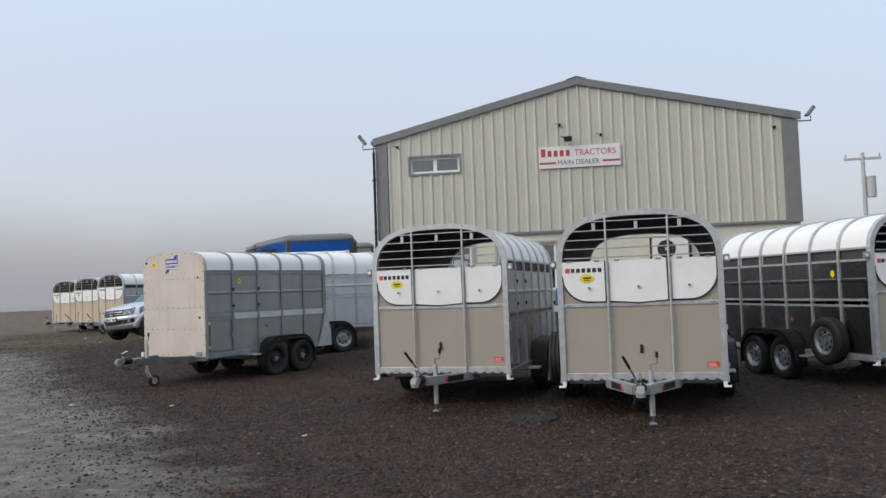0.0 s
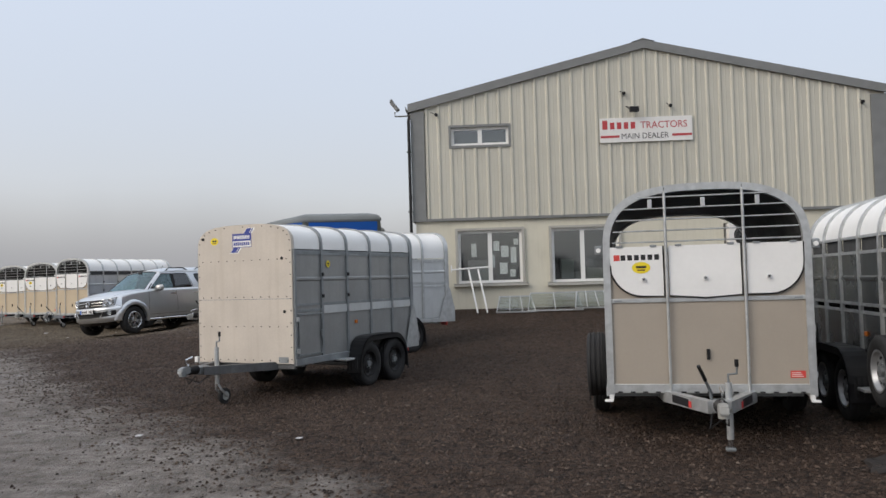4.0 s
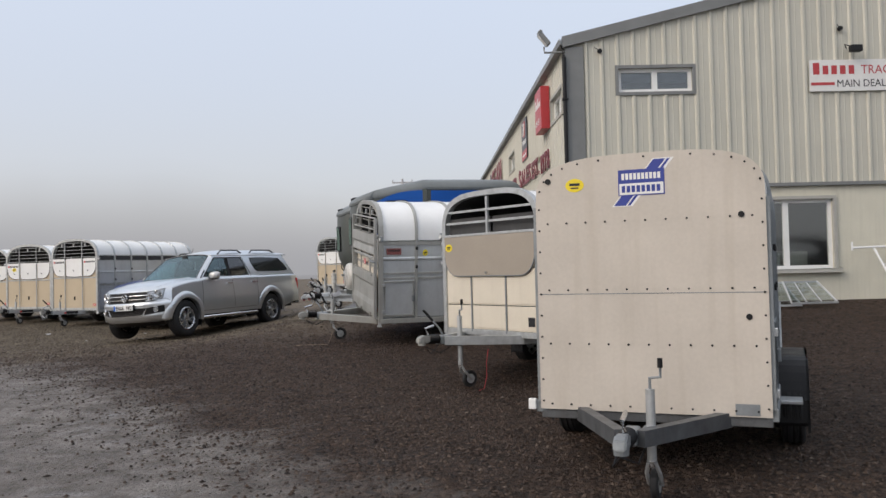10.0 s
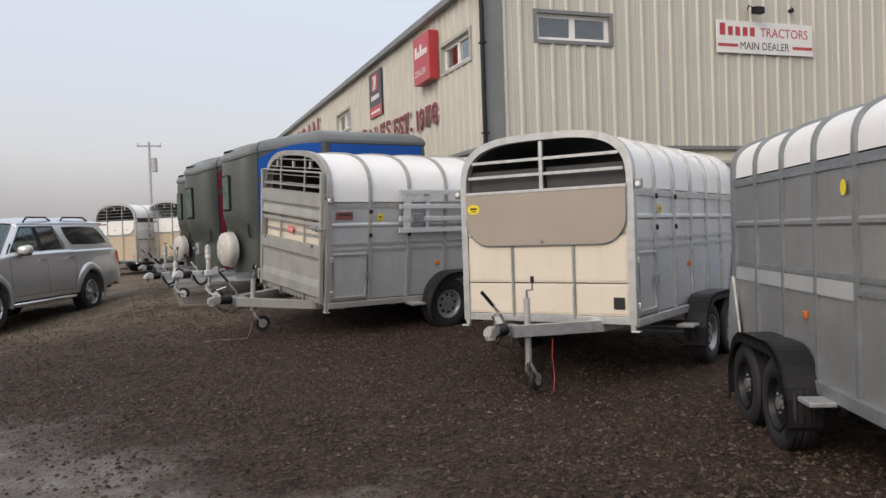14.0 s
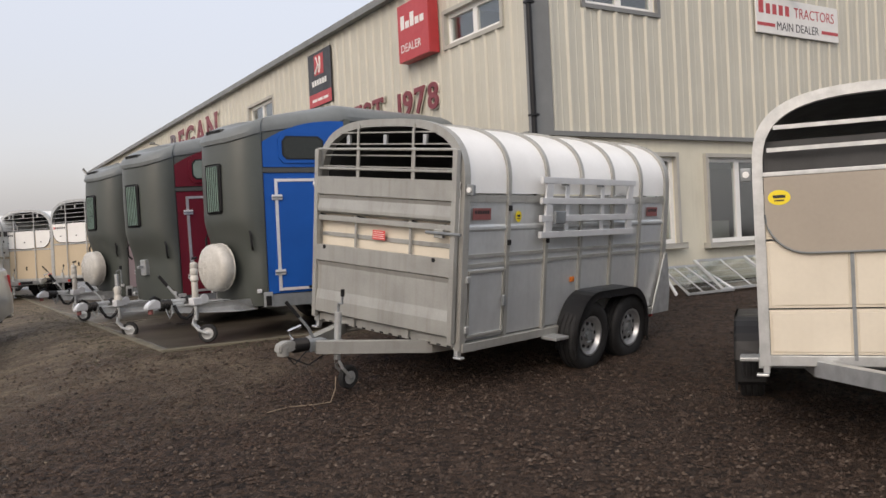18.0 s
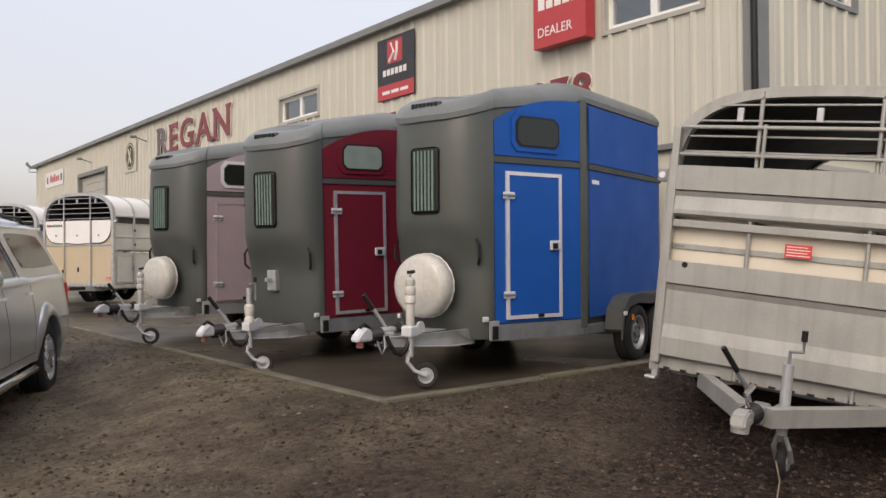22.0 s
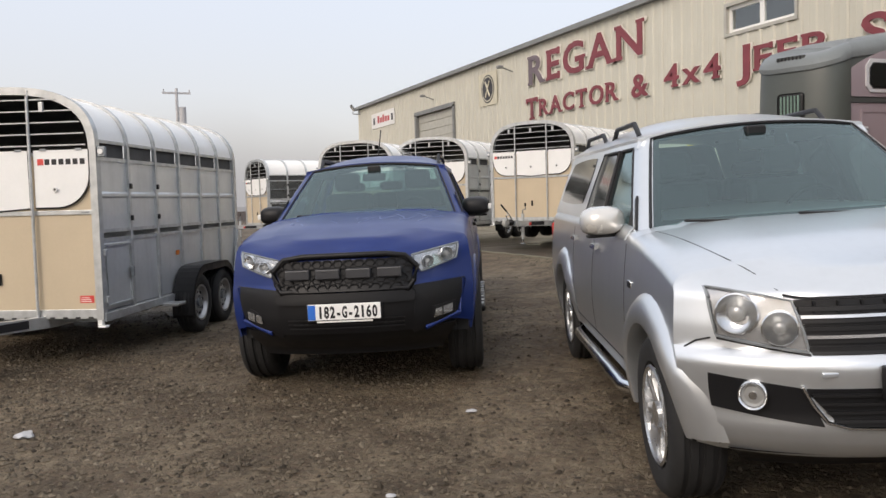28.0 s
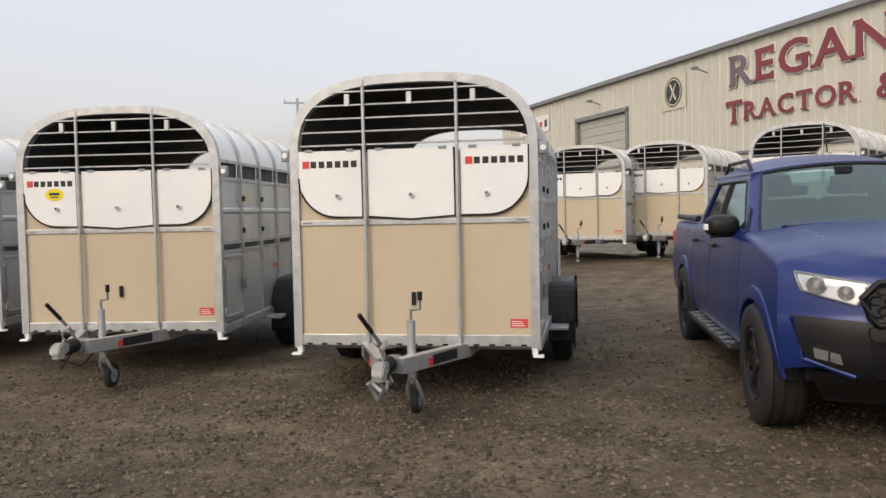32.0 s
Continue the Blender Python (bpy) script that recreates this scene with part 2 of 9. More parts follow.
def thin_glass(name, tint, least=0.04, sheen=(1, 1, 1)):
    """A clear pane: light goes straight through, and the faces mirror what is round them."""
    m = bpy.data.materials.new(name)
    m.use_nodes = True
    N, L = m.node_tree.nodes, m.node_tree.links
    N.remove(N["Principled BSDF"])
    tr, gl, mx, lw, pw = N.new("ShaderNodeBsdfTransparent"), N.new("ShaderNodeBsdfGlossy"), N.new("ShaderNodeMixShader"), N.new("ShaderNodeLayerWeight"), N.new("ShaderNodeMapRange")
    tr.inputs[0].default_value = (*tint, 1)
    gl.inputs["Roughness"].default_value = 0.07
    gl.inputs[0].default_value = (*sheen, 1)
    lw.inputs["Blend"].default_value = 0.5
    for i, v in enumerate((0.0, 1.0, least, 0.8)):
        pw.inputs[i + 1].default_value = v
    ex = N.new("ShaderNodeMath")
    ex.operation = "POWER"
    ex.inputs[1].default_value = 4.0
    L.new(lw.outputs["Facing"], ex.inputs[0])
    L.new(ex.outputs[0], pw.inputs[0])
    L.new(pw.outputs[0], mx.inputs[0])
    L.new(tr.outputs[0], mx.inputs[1])
    L.new(gl.outputs[0], mx.inputs[2])
    L.new(mx.outputs[0], N["Material Output"].inputs[0])
    return m


def ground_material():
    """Packed wet grit: dark brown chippings, paler slurry where traffic runs, thin water in hollows."""
    m = bpy.data.materials.new("wet_grit")
    m.use_nodes = True
    nt = m.node_tree
    N, L = nt.nodes, nt.links
    bs = N["Principled BSDF"]
    tc = N.new("ShaderNodeTexCoord")

    def noise_(scale, detail=4, rough=0.55, dist=0.0):
        n = N.new("ShaderNodeTexNoise")
        n.inputs["Scale"].default_value, n.inputs["Detail"].default_value = scale, detail
        n.inputs["Roughness"].default_value, n.inputs["Distortion"].default_value = rough, dist
        L.new(tc.outputs["Object"], n.inputs["Vector"])
        return n.outputs[0]

    def rng(src, a, b, c=0.0, d=1.0):
        n = N.new("ShaderNodeMapRange")
        for i, v in enumerate((a, b, c, d)):
            n.inputs[i + 1].default_value = v
        L.new(src, n.inputs[0])
        return n.outputs[0]

    def mixc(f, a, b):
        n = N.new("ShaderNodeMix")
        n.data_type = "RGBA"
        for i, v in ((0, f), (6, a), (7, b)):
            if isinstance(v, (tuple, float)):
                n.inputs[i].default_value = v
            else:
                L.new(v, n.inputs[i])
        return n.outputs[2]

    def mth(op, a, b):
        n = N.new("ShaderNodeMath")
        n.operation = op
        for i, v in ((0, a), (1, b)):
            if isinstance(v, float):
                n.inputs[i].default_value = v
            else:
                L.new(v, n.inputs[i])
        return n.outputs[0]

    vo = N.new("ShaderNodeTexVoronoi")
    vo.inputs["Scale"].default_value = 27
    L.new(tc.outputs["Object"], vo.inputs["Vector"])
    sepc = N.new("ShaderNodeSeparateColor")
    L.new(vo.outputs["Color"], sepc.inputs[0])
    chips = mixc(sepc.outputs[0], (0.007, 0.0046, 0.0036, 1), (0.104, 0.065, 0.045, 1))
    broad = mixc(rng(noise_(0.5, 5), 0.35, 0.7), (0.015, 0.0098, 0.0072, 1), (0.038, 0.0245, 0.0170, 1))
    v2 = N.new("ShaderNodeTexVoronoi")
    v2.inputs["Scale"].default_value = 15
    v2.inputs["Randomness"].default_value = 1.0
    L.new(tc.outputs["Object"], v2.inputs["Vector"])
    sep2 = N.new("ShaderNodeSeparateColor")
    L.new(v2.outputs["Color"], sep2.inputs[0])
    chips = mixc(rng(sep2.outputs[1], 0.72, 0.95, 0.0, 0.8), chips, mixc(sep2.outputs[2], (0.020, 0.013, 0.010, 1), (0.12, 0.080, 0.058, 1)))
    grit = mixc(0.24, chips, broad)
    slurry = mixc(rng(noise_(3.5, 6), 0.35, 0.68), (0.135, 0.118, 0.103, 1), (0.32, 0.294, 0.265, 1))
    slurry = mixc(rng(noise_(0.8, 5), 0.42, 0.66, 0.0, 0.45), slurry, (0.105, 0.088, 0.074, 1))
    slurry = mixc(mth("MULTIPLY", sepc.outputs[2], 0.38), slurry, chips)
    attr = N.new("ShaderNodeAttribute")
    attr.attribute_name = "traffic"
    edge = mth("ADD", attr.outputs["Fac"], mth("MULTIPLY", mth("SUBTRACT", noise_(0.9, 6, 0.62, 0.5), 0.5), 1.1))
    pale = rng(edge, 0.40, 0.75)
    col = mixc(pale, grit, slurry)
    at3 = N.new("ShaderNodeAttribute")
    at3.attribute_name = "mud"
    mudc = mixc(rng(noise_(2.2, 8, 0.75), 0.36, 0.66), (0.068, 0.053, 0.036, 1), (0.245, 0.198, 0.136, 1))
    mudc = mixc(rng(noise_(0.75, 5, 0.6, 0.6), 0.44, 0.64, 0.0, 0.55), mudc, (0.058, 0.044, 0.030, 1))
    mudc = mixc(mth("MULTIPLY", sepc.outputs[1], 0.55), mudc, chips)
    col = mixc(rng(mth("ADD", at3.outputs["Fac"], mth("MULTIPLY", mth("SUBTRACT", noise_(0.8, 6), 0.5), 0.9)), 0.3, 0.7), col, mudc)
    hollow = rng(noise_(1.4, 5, 0.6, 0.8), 0.59, 0.72)
    wet = mth("MULTIPLY", hollow, pale)
    col = mixc(mth("MULTIPLY", wet, 0.45), col, (0.10, 0.092, 0.085, 1))
    L.new(col, bs.inputs["Base Color"])
    L.new(rng(pale, 0.0, 1.0, 0.22, 0.5), bs.inputs["Specular IOR Level"])
    dry = mth("ADD", rng(noise_(8.0, 3), 0.3, 0.7, 0.0, 0.22), 0.62)
    ro = N.new("ShaderNodeMix")
    L.new(wet, ro.inputs[0])
    L.new(dry, ro.inputs[2])
    ro.inputs[3].default_value = 0.16
    L.new(ro.outputs[0], bs.inputs["Roughness"])
    h = mth("ADD", mth("MULTIPLY", vo.outputs["Distance"], -0.9), mth("MULTIPLY", noise_(34, 7, 0.75), 1.2))
    inv = mth("MULTIPLY", mth("SUBTRACT", 1.0, mth("MULTIPLY", wet, 0.9)), rng(at3.outputs["Fac"], 0.2, 0.9, 1.0, 0.3))
    bp = N.new("ShaderNodeBump")
    bp.inputs["Distance"].default_value, bp.inputs["Strength"].default_value = 0.045, 0.9
    L.new(mth("MULTIPLY", h, inv), bp.inputs["Height"])
    L.new(bp.outputs[0], bs.inputs["Normal"])
    return m


GRIT = ground_material()
CHIP = mat("stone_chip", (0.115, 0.078, 0.060), 0.6, var=0.5, scale=3, fine=40, bump=0.004)
CREAM = mat("cream_cladding", (0.52, 0.502, 0.425), 0.45, var=0.06, scale=1.2, fine=25, bump=0.0, streak=0.10, dirt=(0.34, 0.31, 0.23))
RENDER = mat("cream_plaster", (0.63, 0.60, 0.49), 0.85, var=0.10, scale=1.5, fine=50, bump=0.006, streak=0.18, dirt=(0.35, 0.32, 0.25))
TRIM = mat("grey_flashing", (0.19, 0.195, 0.19), 0.5, var=0.12, scale=3, fine=40, bump=0.0)
ROOFING = mat("grey_roof_sheet", (0.22, 0.23, 0.23), 0.55, var=0.12, scale=2, fine=30, bump=0.0)
SURROUND = mat("grey_window_surround", (0.40, 0.39, 0.35), 0.8, var=0.12, scale=4, fine=60, bump=0.003)
PVC = mat("white_pvc", (0.78, 0.78, 0.75), 0.35, var=0.05, scale=3, fine=40, bump=0.0)
BLACK = mat("black_plastic", (0.011, 0.011, 0.012), 0.45, var=0.2, scale=8, fine=80, bump=0.001, spec=0.3)
RUBBER = mat("tyre_rubber", (0.014, 0.014, 0.0145), 0.75, var=0.3, scale=7, fine=60, bump=0.002)
GALV = mat("galvanised_steel", (0.52, 0.535, 0.535), 0.42, 0.6, var=0.24, scale=11, fine=120, bump=0.0015, streak=0.22, dirt=(0.26, 0.25, 0.22))
GALVD = mat("dull_galvanised_steel", (0.27, 0.29, 0.30), 0.5, 0.55, var=0.30, scale=4, fine=40, bump=0.001)
DARKSTEEL = mat("tarnished_dark_steel", (0.13, 0.135, 0.14), 0.5, 0.5, var=0.35, scale=6, fine=60, bump=0.001, streak=0.3, dirt=(0.07, 0.055, 0.04))
GALVW = mat("weathered_galvanised_steel", (0.39, 0.388, 0.362), 0.50, 0.4, var=0.20, scale=3, fine=70, bump=0.0012, streak=0.32, dirt=(0.19, 0.165, 0.12))
ALU = mat("aluminium_sheet", (0.60, 0.62, 0.625), 0.36, 0.50, var=0.14, scale=2.0, fine=20, bump=0.001, streak=0.12, dirt=(0.22, 0.22, 0.21))
ALUN = mat("dull_grey_sheet", (0.30, 0.305, 0.30), 0.40, 0.45, var=0.15, scale=2.0, fine=20, bump=0.001, streak=0.18, dirt=(0.15, 0.145, 0.13))
# same aluminium, colour darkened for sides that mirror dark ground and neighbours
ALU_SHADED = mat("dark_aluminium_sheet", (0.155, 0.158, 0.152), 0.27, 0.92, var=0.15, scale=2.0, fine=20, bump=0.001, streak=0.18, dirt=(0.12, 0.12, 0.115))
PLY = mat("tan_phenolic_board", (0.53, 0.435, 0.305), 0.42, var=0.07, scale=2.2, fine=50, bump=0.001, streak=0.06, dirt=(0.40, 0.32, 0.22))
# tan board again, with the first row's dimmer light put into its colour
PLY_SHADED = mat("grey_tan_board", (0.36, 0.315, 0.26), 0.42, var=0.07, scale=2.2, fine=50, bump=0.001, streak=0.08, dirt=(0.28, 0.24, 0.19))
CURB = mat("pale_concrete_edge", (0.15, 0.135, 0.095), 0.7, var=0.45, scale=3, fine=40, bump=0.004)
MOSS = mat("damp_moss", (0.044, 0.040, 0.018), 0.9, var=0.4, scale=5, fine=60, bump=0.01, dirt=(0.06, 0.04, 0.025))
WHITE = mat("white_grp", (0.80, 0.80, 0.78), 0.35, var=0.06, scale=2.5, fine=30, bump=0.001)
IVORY = mat("weathered_ivory_board", (0.56, 0.505, 0.435), 0.55, var=0.14, scale=1.6, fine=40, bump=0.001, streak=0.22, dirt=(0.36, 0.30, 0.22))
YELLOW = mat("yellow_sticker", (0.80, 0.62, 0.02), 0.5, var=0.06, bump=0.0)
LABELRED = mat("dull_red_label", (0.23, 0.075, 0.07), 0.5, var=0.15, bump=0.0)
RED = mat("red_label", (0.62, 0.06, 0.05), 0.45, var=0.08, bump=0.0)
INK = mat("black_print", (0.012, 0.012, 0.014), 0.5, var=0.1, bump=0.0)
CHROME = mat("bright_metal", (0.72, 0.73, 0.74), 0.16, 1.0, var=0.08, scale=8, bump=0.0, rvar=0.06)
PANE = thin_glass("window_glass", (0.84, 0.88, 0.88), 0.11)
SMOKED = glass("smoked_glass", (0.10, 0.12, 0.12))
CONCRETE = mat("wet_concrete", (0.070, 0.057, 0.042), 0.34, var=0.40, scale=0.9, fine=30, bump=0.004, rvar=0.25)
DARKROOM = mat("dim_room_paint", (0.16, 0.155, 0.14), 0.8, var=0.1, bump=0.0)


def smooth01(a, b, v):
    t = min(max((v - a) / (b - a), 0.0), 1.0)
    return t * t * (3 - 2 * t)


def slab_distance(x, y):
    """How far a spot lies outside the concrete apron."""
    return math.hypot(max(0.0, -11.02 - x), max(0.0, 24.6 - y))


def ground_z(x, y):
    """Height of the yard: level where the walk begins, rising to the shed and its slab."""
    dx = max(0.0, -9.0 - x, x - 9.0)
    dy = max(0.0, 24.8 - y, y - 64.0)
    d = math.hypot(dx, dy)
    z = 0.011 * min(max(y - 9.0, 0.0), 40.0) + 0.62 * max(0.0, 1 - d / 9.4) ** 2
    z = min(z, 0.632 + 0.16 * smooth01(-7.5, -4.8, x))
    if y > 24.9 and x > -10.7:
        z = min(z, 0.575)
    elif x < -5.5 and y < 52:
        rim = 0.634 + 0.0136 * max(0.0, x + 10.93)
        z += max(0.0, rim - z) * (1 - smooth01(0.1, 1.5, slab_distance(x, y)))
    return z - 0.08 * math.exp(-((y - 27.0) / 2.5) ** 2) * min(max((-12.0 - x) / 1.5, 0.0), 1.0)


# ---- ground ----
def traffic(x, y):
    """How much a spot is driven over: the lane west of the parked rows."""
    s = -0.823 * (x + 3.1) - 0.569 * (y - 6.3)
    s += 0.75 * (1 - smooth01(9, 15, y))
    lane = smooth01(-1.6, 2.6, s)
    return lane * (1 - 0.75 * smooth01(19, 26, y))


def muddy(x, y):
    """Brown packed mud at the far end of the yard."""
    return smooth01(17.2, 24.6, y - 0.30 * (x + 15)) * smooth01(-6.0, -9.8, x) * (0.64 + 0.36 * smooth01(24.0, 29.0, y))


def axis_steps(lo, hi, a, b, fine, coarse):
    out, v = [], lo
    while v < hi - 1e-6:
        out.append(v)
        v += fine if a <= v < b else coarse
    return out + [hi]


def roughness(x, y):
    """Small humps of the yard, dying out along the slab."""
    return (0.02 * noise.noise((x * 0.6, y * 0.6, 0)) + 0.012 * noise.noise((x * 1.7, y * 1.7, 3))) * smooth01(0.0, 0.9, slab_distance(x, y))


def make_ground():
    xs = axis_steps(-458, 440, -26, 12, 0.4, 12.0)
    ys = axis_steps(-426, 500, -6, 46, 0.4, 12.0)
    vs = [(x, y, ground_z(x, y) + roughness(x, y)) for y in ys for x in xs]
    w = len(xs)
    fs = [(j * w + i, j * w + i + 1, (j + 1) * w + i + 1, (j + 1) * w + i) for j in range(len(ys) - 1) for i in range(w - 1)]
    me = bpy.data.meshes.new("ground")
    me.from_pydata(vs, [], fs)
    at = me.attributes.new("traffic", "FLOAT", "POINT")
    at.data.foreach_set("value", [traffic(v[0], v[1]) for v in vs])
    at = me.attributes.new("mud", "FLOAT", "POINT")
    at.data.foreach_set("value", [muddy(v[0], v[1]) for v in vs])
    me.shade_smooth()
    me.materials.append(GRIT)
    tagged(new("ground", me), "dark brown wet gravel yard with pale muddy lane", "ground", kind="structure")


make_ground()

# ---- shed ----
WX0, WX1, WY0, WY1 = -5.624, 6.70, 24.776, 62.3
EAVE, RIDGE, RIDGE_X, BAND, BASE = 6.22, 7.68, 0.53, 3.18, 0.30
TO_FRONT = Matrix(((1, 0, 0, 0), (0, -1, 0, WY0), (0, 0, 1, 0), (0, 0, 0, 1)))
TO_SIDE = Matrix(((0, -1, 0, WX0), (1, 0, 0, 0), (0, 0, 1, 0), (0, 0, 0, 1)))


def roof_z(x):
    return EAVE + (RIDGE - EAVE) * (1 - abs(x - RIDGE_X) / ((WX1 - WX0) / 2))


def holes_wall(bm, u0, u1, z0, z1, v0, v1, holes, m):
    """A wall of boxes in (u, v, z) that leaves the holes open."""
    us = sorted({u0, u1, *[h for o in holes for h in o[:2] if u0 < h < u1]})
    for a, b in zip(us, us[1:]):
        z = z0
        for h0, h1, hz0, hz1 in sorted([o for o in holes if o[0] <= a + 1e-6 and o[1] >= b - 1e-6], key=lambda o: o[2]):
            if hz0 > z:
                box(bm, a, b, v0, v1, z, hz0, m=m)
            z = hz1
        if z1 > z:
            box(bm, a, b, v0, v1, z, z1, m=m)
    bmesh.ops.recalc_face_normals(bm, faces=bm.faces)
    return bm


def cladding(parent, u0, u1, z0, top, holes, m, pitch=0.333):
    """Box-profile sheets, each about a metre wide and a part of its own."""
    n = max(1, round((u1 - u0) / (3 * pitch)))
    step = (u1 - u0) / n
    for k in range(n):
        a, b = u0 + k * step, u0 + (k + 1) * step - 0.004
        pts = []
        for j in range(3):
            s = a + j * step / 3
            pts += [(s, 0.030), (s + 0.03, 0.062), (s + 0.075, 0.062), (s + 0.105, 0.030), (s + 0.19, 0.030), (s + 0.205, 0.036), (s + 0.22, 0.030)]
        pts.append((b, 0.030))
        cuts = sorted({h for o in holes for h in o[:2] if a < h < b} | ({RIDGE_X} if callable(top) and a < RIDGE_X < b else set()))
        for c in cuts:
            i = max(i for i, p in enumerate(pts) if p[0] <= c)
            p, q = pts[i], pts[min(i + 1, len(pts) - 1)]
            f = (c - p[0]) / max(1e-6, q[0] - p[0])
            pts.insert(i + 1, (c, p[1] + (q[1] - p[1]) * f))
        bm = bmesh.new()
        for p, q in zip(pts, pts[1:]):
            if q[0] - p[0] < 1e-5:
                continue
            mid = (p[0] + q[0]) / 2
            spans, z = [], z0
            for o in sorted([o for o in holes if o[0] < mid < o[1]], key=lambda o: o[2]):
                spans.append((z, o[2]))
                z = o[3]
            spans.append((z, None))
            for s0, s1 in spans:
                tp, tq = [(top(e[0]) if callable(top) else top) if s1 is None else s1 for e in (p, q)]
                bm.faces.new([bm.verts.new(m @ Vector(c)) for c in ((p[0], p[1], s0), (q[0], q[1], s0), (q[0], q[1], tq), (p[0], p[1], tp))])
        bmesh.ops.remove_doubles(bm, verts=bm.verts, dist=1e-4)
        bmesh.ops.recalc_face_normals(bm, faces=bm.faces)
        part("cladding_sheet", bm, CREAM, parent)


FRONT_UP = [(-4.62, -3.09, 5.15, 5.64)]
FRONT_LOW = [(-4.52, -2.82, 1.47, 2.87), (-2.04, -0.28, 1.44, 2.87), (2.45, 3.65, 1.45, 2.87)]
SIDE_UP = [(25.42, 26.97, 4.92, 5.44), (35.1, 36.9, 4.93, 5.48), (50.85, 54.6, 0.5, 5.05)]
SIDE_LOW = [(39.3, 41.0, 1.5, 2.85), (50.85, 54.6, 0.5, 5.05)]

wall_s = part("wall_south", holes_wall(bmesh.new(), WX0, WX1, BASE, BAND, -0.25, 0.0, FRONT_LOW, TO_FRONT), RENDER)
tagged(wall_s, "cream rendered lower wall of shed gable", "wall", kind="structure")
wall_su = part("wall_south_upper", holes_wall(bmesh.new(), WX0, WX1, BAND, EAVE, -0.2, 0.0, FRONT_UP, TO_FRONT), CREAM)
tagged(wall_su, "cream box-profile cladding on shed gable", "wall", kind="structure")
gb = bmesh.new()
prism(gb, [(WX0, EAVE), (WX1, EAVE), (RIDGE_X, RIDGE - 0.02)], "y", WY0, WY0 + 0.2)
part("gable", gb, CREAM, wall_su)
cladding(wall_su, WX0 + 0.30, WX1 - 0.38, BAND + 0.04, lambda x: roof_z(x) - 0.05, FRONT_UP, TO_FRONT)
wall_w = part("wall_west", holes_wall(bmesh.new(), WY0 + 0.25, WY1, BASE, BAND, -0.25, 0.0, SIDE_LOW, TO_SIDE), RENDER)
tagged(wall_w, "cream rendered lower wall along shed side", "wall", kind="structure")
wall_wu = part("wall_west_upper", holes_wall(bmesh.new(), WY0 + 0.2, WY1, BAND, EAVE, -0.2, 0.0, SIDE_UP, TO_SIDE), CREAM)
tagged(wall_wu, "cream box-profile cladding along shed side", "wall", kind="structure")
cladding(wall_wu, WY0 + 0.05, WY1 - 0.1, BAND + 0.04, EAVE - 0.02, SIDE_UP, TO_SIDE)
wall_e = tagged(part("wall_east", mbox(WX1 - 0.25, WX1, WY0 + 0.25, WY1, BASE, EAVE), RENDER), "cream shed side wall", "wall", kind="structure")
gb = bmesh.new()
prism(gb, [(WX0, BASE), (WX1, BASE), (WX1, EAVE), (RIDGE_X, RIDGE - 0.02), (WX0, EAVE)], "y", WY1, WY1 + 0.2)
tagged(part("wall_north", gb, RENDER), "cream shed end wall", "wall", kind="structure")

# roof, verge, corner and band flashings
roof = thing("roof", "shallow grey sheet roof of the shed", "roof", kind="structure")
for sgn in (-1, 1):
    bm = bmesh.new()
    ex = WX0 - 0.14 if sgn < 0 else WX1 + 0.14
    ez = roof_z(WX0) - 0.035
    prism(bm, [(ex, ez + 0.02), (RIDGE_X, RIDGE), (RIDGE_X, RIDGE + 0.09), (ex, ez + 0.11)], "y", WY0 - 0.10, WY1 + 0.3)
    part("roof_slope", bm, ROOFING, roof)
    bm = bmesh.new()
    prism(bm, [(ex, ez - 0.10), (RIDGE_X, RIDGE - 0.12), (RIDGE_X, RIDGE + 0.10), (ex, ez + 0.125)], "y", WY0 - 0.125, WY0 - 0.068)
    part("verge_flashing", bm, TRIM, roof)
part("ridge_cap", mprism([(RIDGE_X - 0.3, RIDGE + 0.05), (RIDGE_X, RIDGE + 0.14), (RIDGE_X + 0.3, RIDGE + 0.05), (RIDGE_X, RIDGE + 0.11)], "y", WY0 - 0.13, WY1 + 0.3), TRIM, roof)
gut = tagged(part("gutter", mprism([(WX0 - 0.20, EAVE - 0.08), (WX0 - 0.05, EAVE - 0.08), (WX0 - 0.05, EAVE + 0.05), (WX0 - 0.06, EAVE + 0.05),
             (WX0 - 0.07, EAVE - 0.06), (WX0 - 0.185, EAVE - 0.06), (WX0 - 0.20, EAVE + 0.05)], "y", WY0 - 0.12, WY1 + 0.3), TRIM),
             "grey metal gutter along the eave", "gutter", kind="structure")
trim_l = tagged(part("corner_flashing", mprism([(WX0 - 0.075, WY0 - 0.075), (WX0 + 0.29, WY0 - 0.075), (WX0 + 0.29, WY0), (WX0, WY0), (WX0, WY0 + 0.05), (WX0 - 0.075, WY0 + 0.05)], "z", BAND - 0.02, EAVE - 0.12), TRIM),
                "dark grey corner flashing on the shed", "trim", kind="structure")
tagged(part("corner_flashing", mbox(WX1 - 0.38, WX1 + 0.06, WY0 - 0.075, WY0, BAND - 0.02, EAVE - 0.12), TRIM), "dark grey corner flashing on the shed", "trim", kind="structure")
tagged(part("drip_flashing", mbox(WX0 - 0.07, WX1 + 0.05, WY0 - 0.085, WY0, BAND - 0.035, BAND + 0.035), TRIM), "grey drip flashing between cladding and render", "trim", kind="structure")
tagged(part("drip_flashing", mbox(WX0 - 0.085, WX0, WY0 + 0.06, WY1, BAND - 0.035, BAND + 0.035), TRIM), "grey drip flashing between cladding and render", "trim", kind="structure")
pipe = thing("downpipe", "black plastic downpipe at the shed corner", "downpipe", kind="structure")
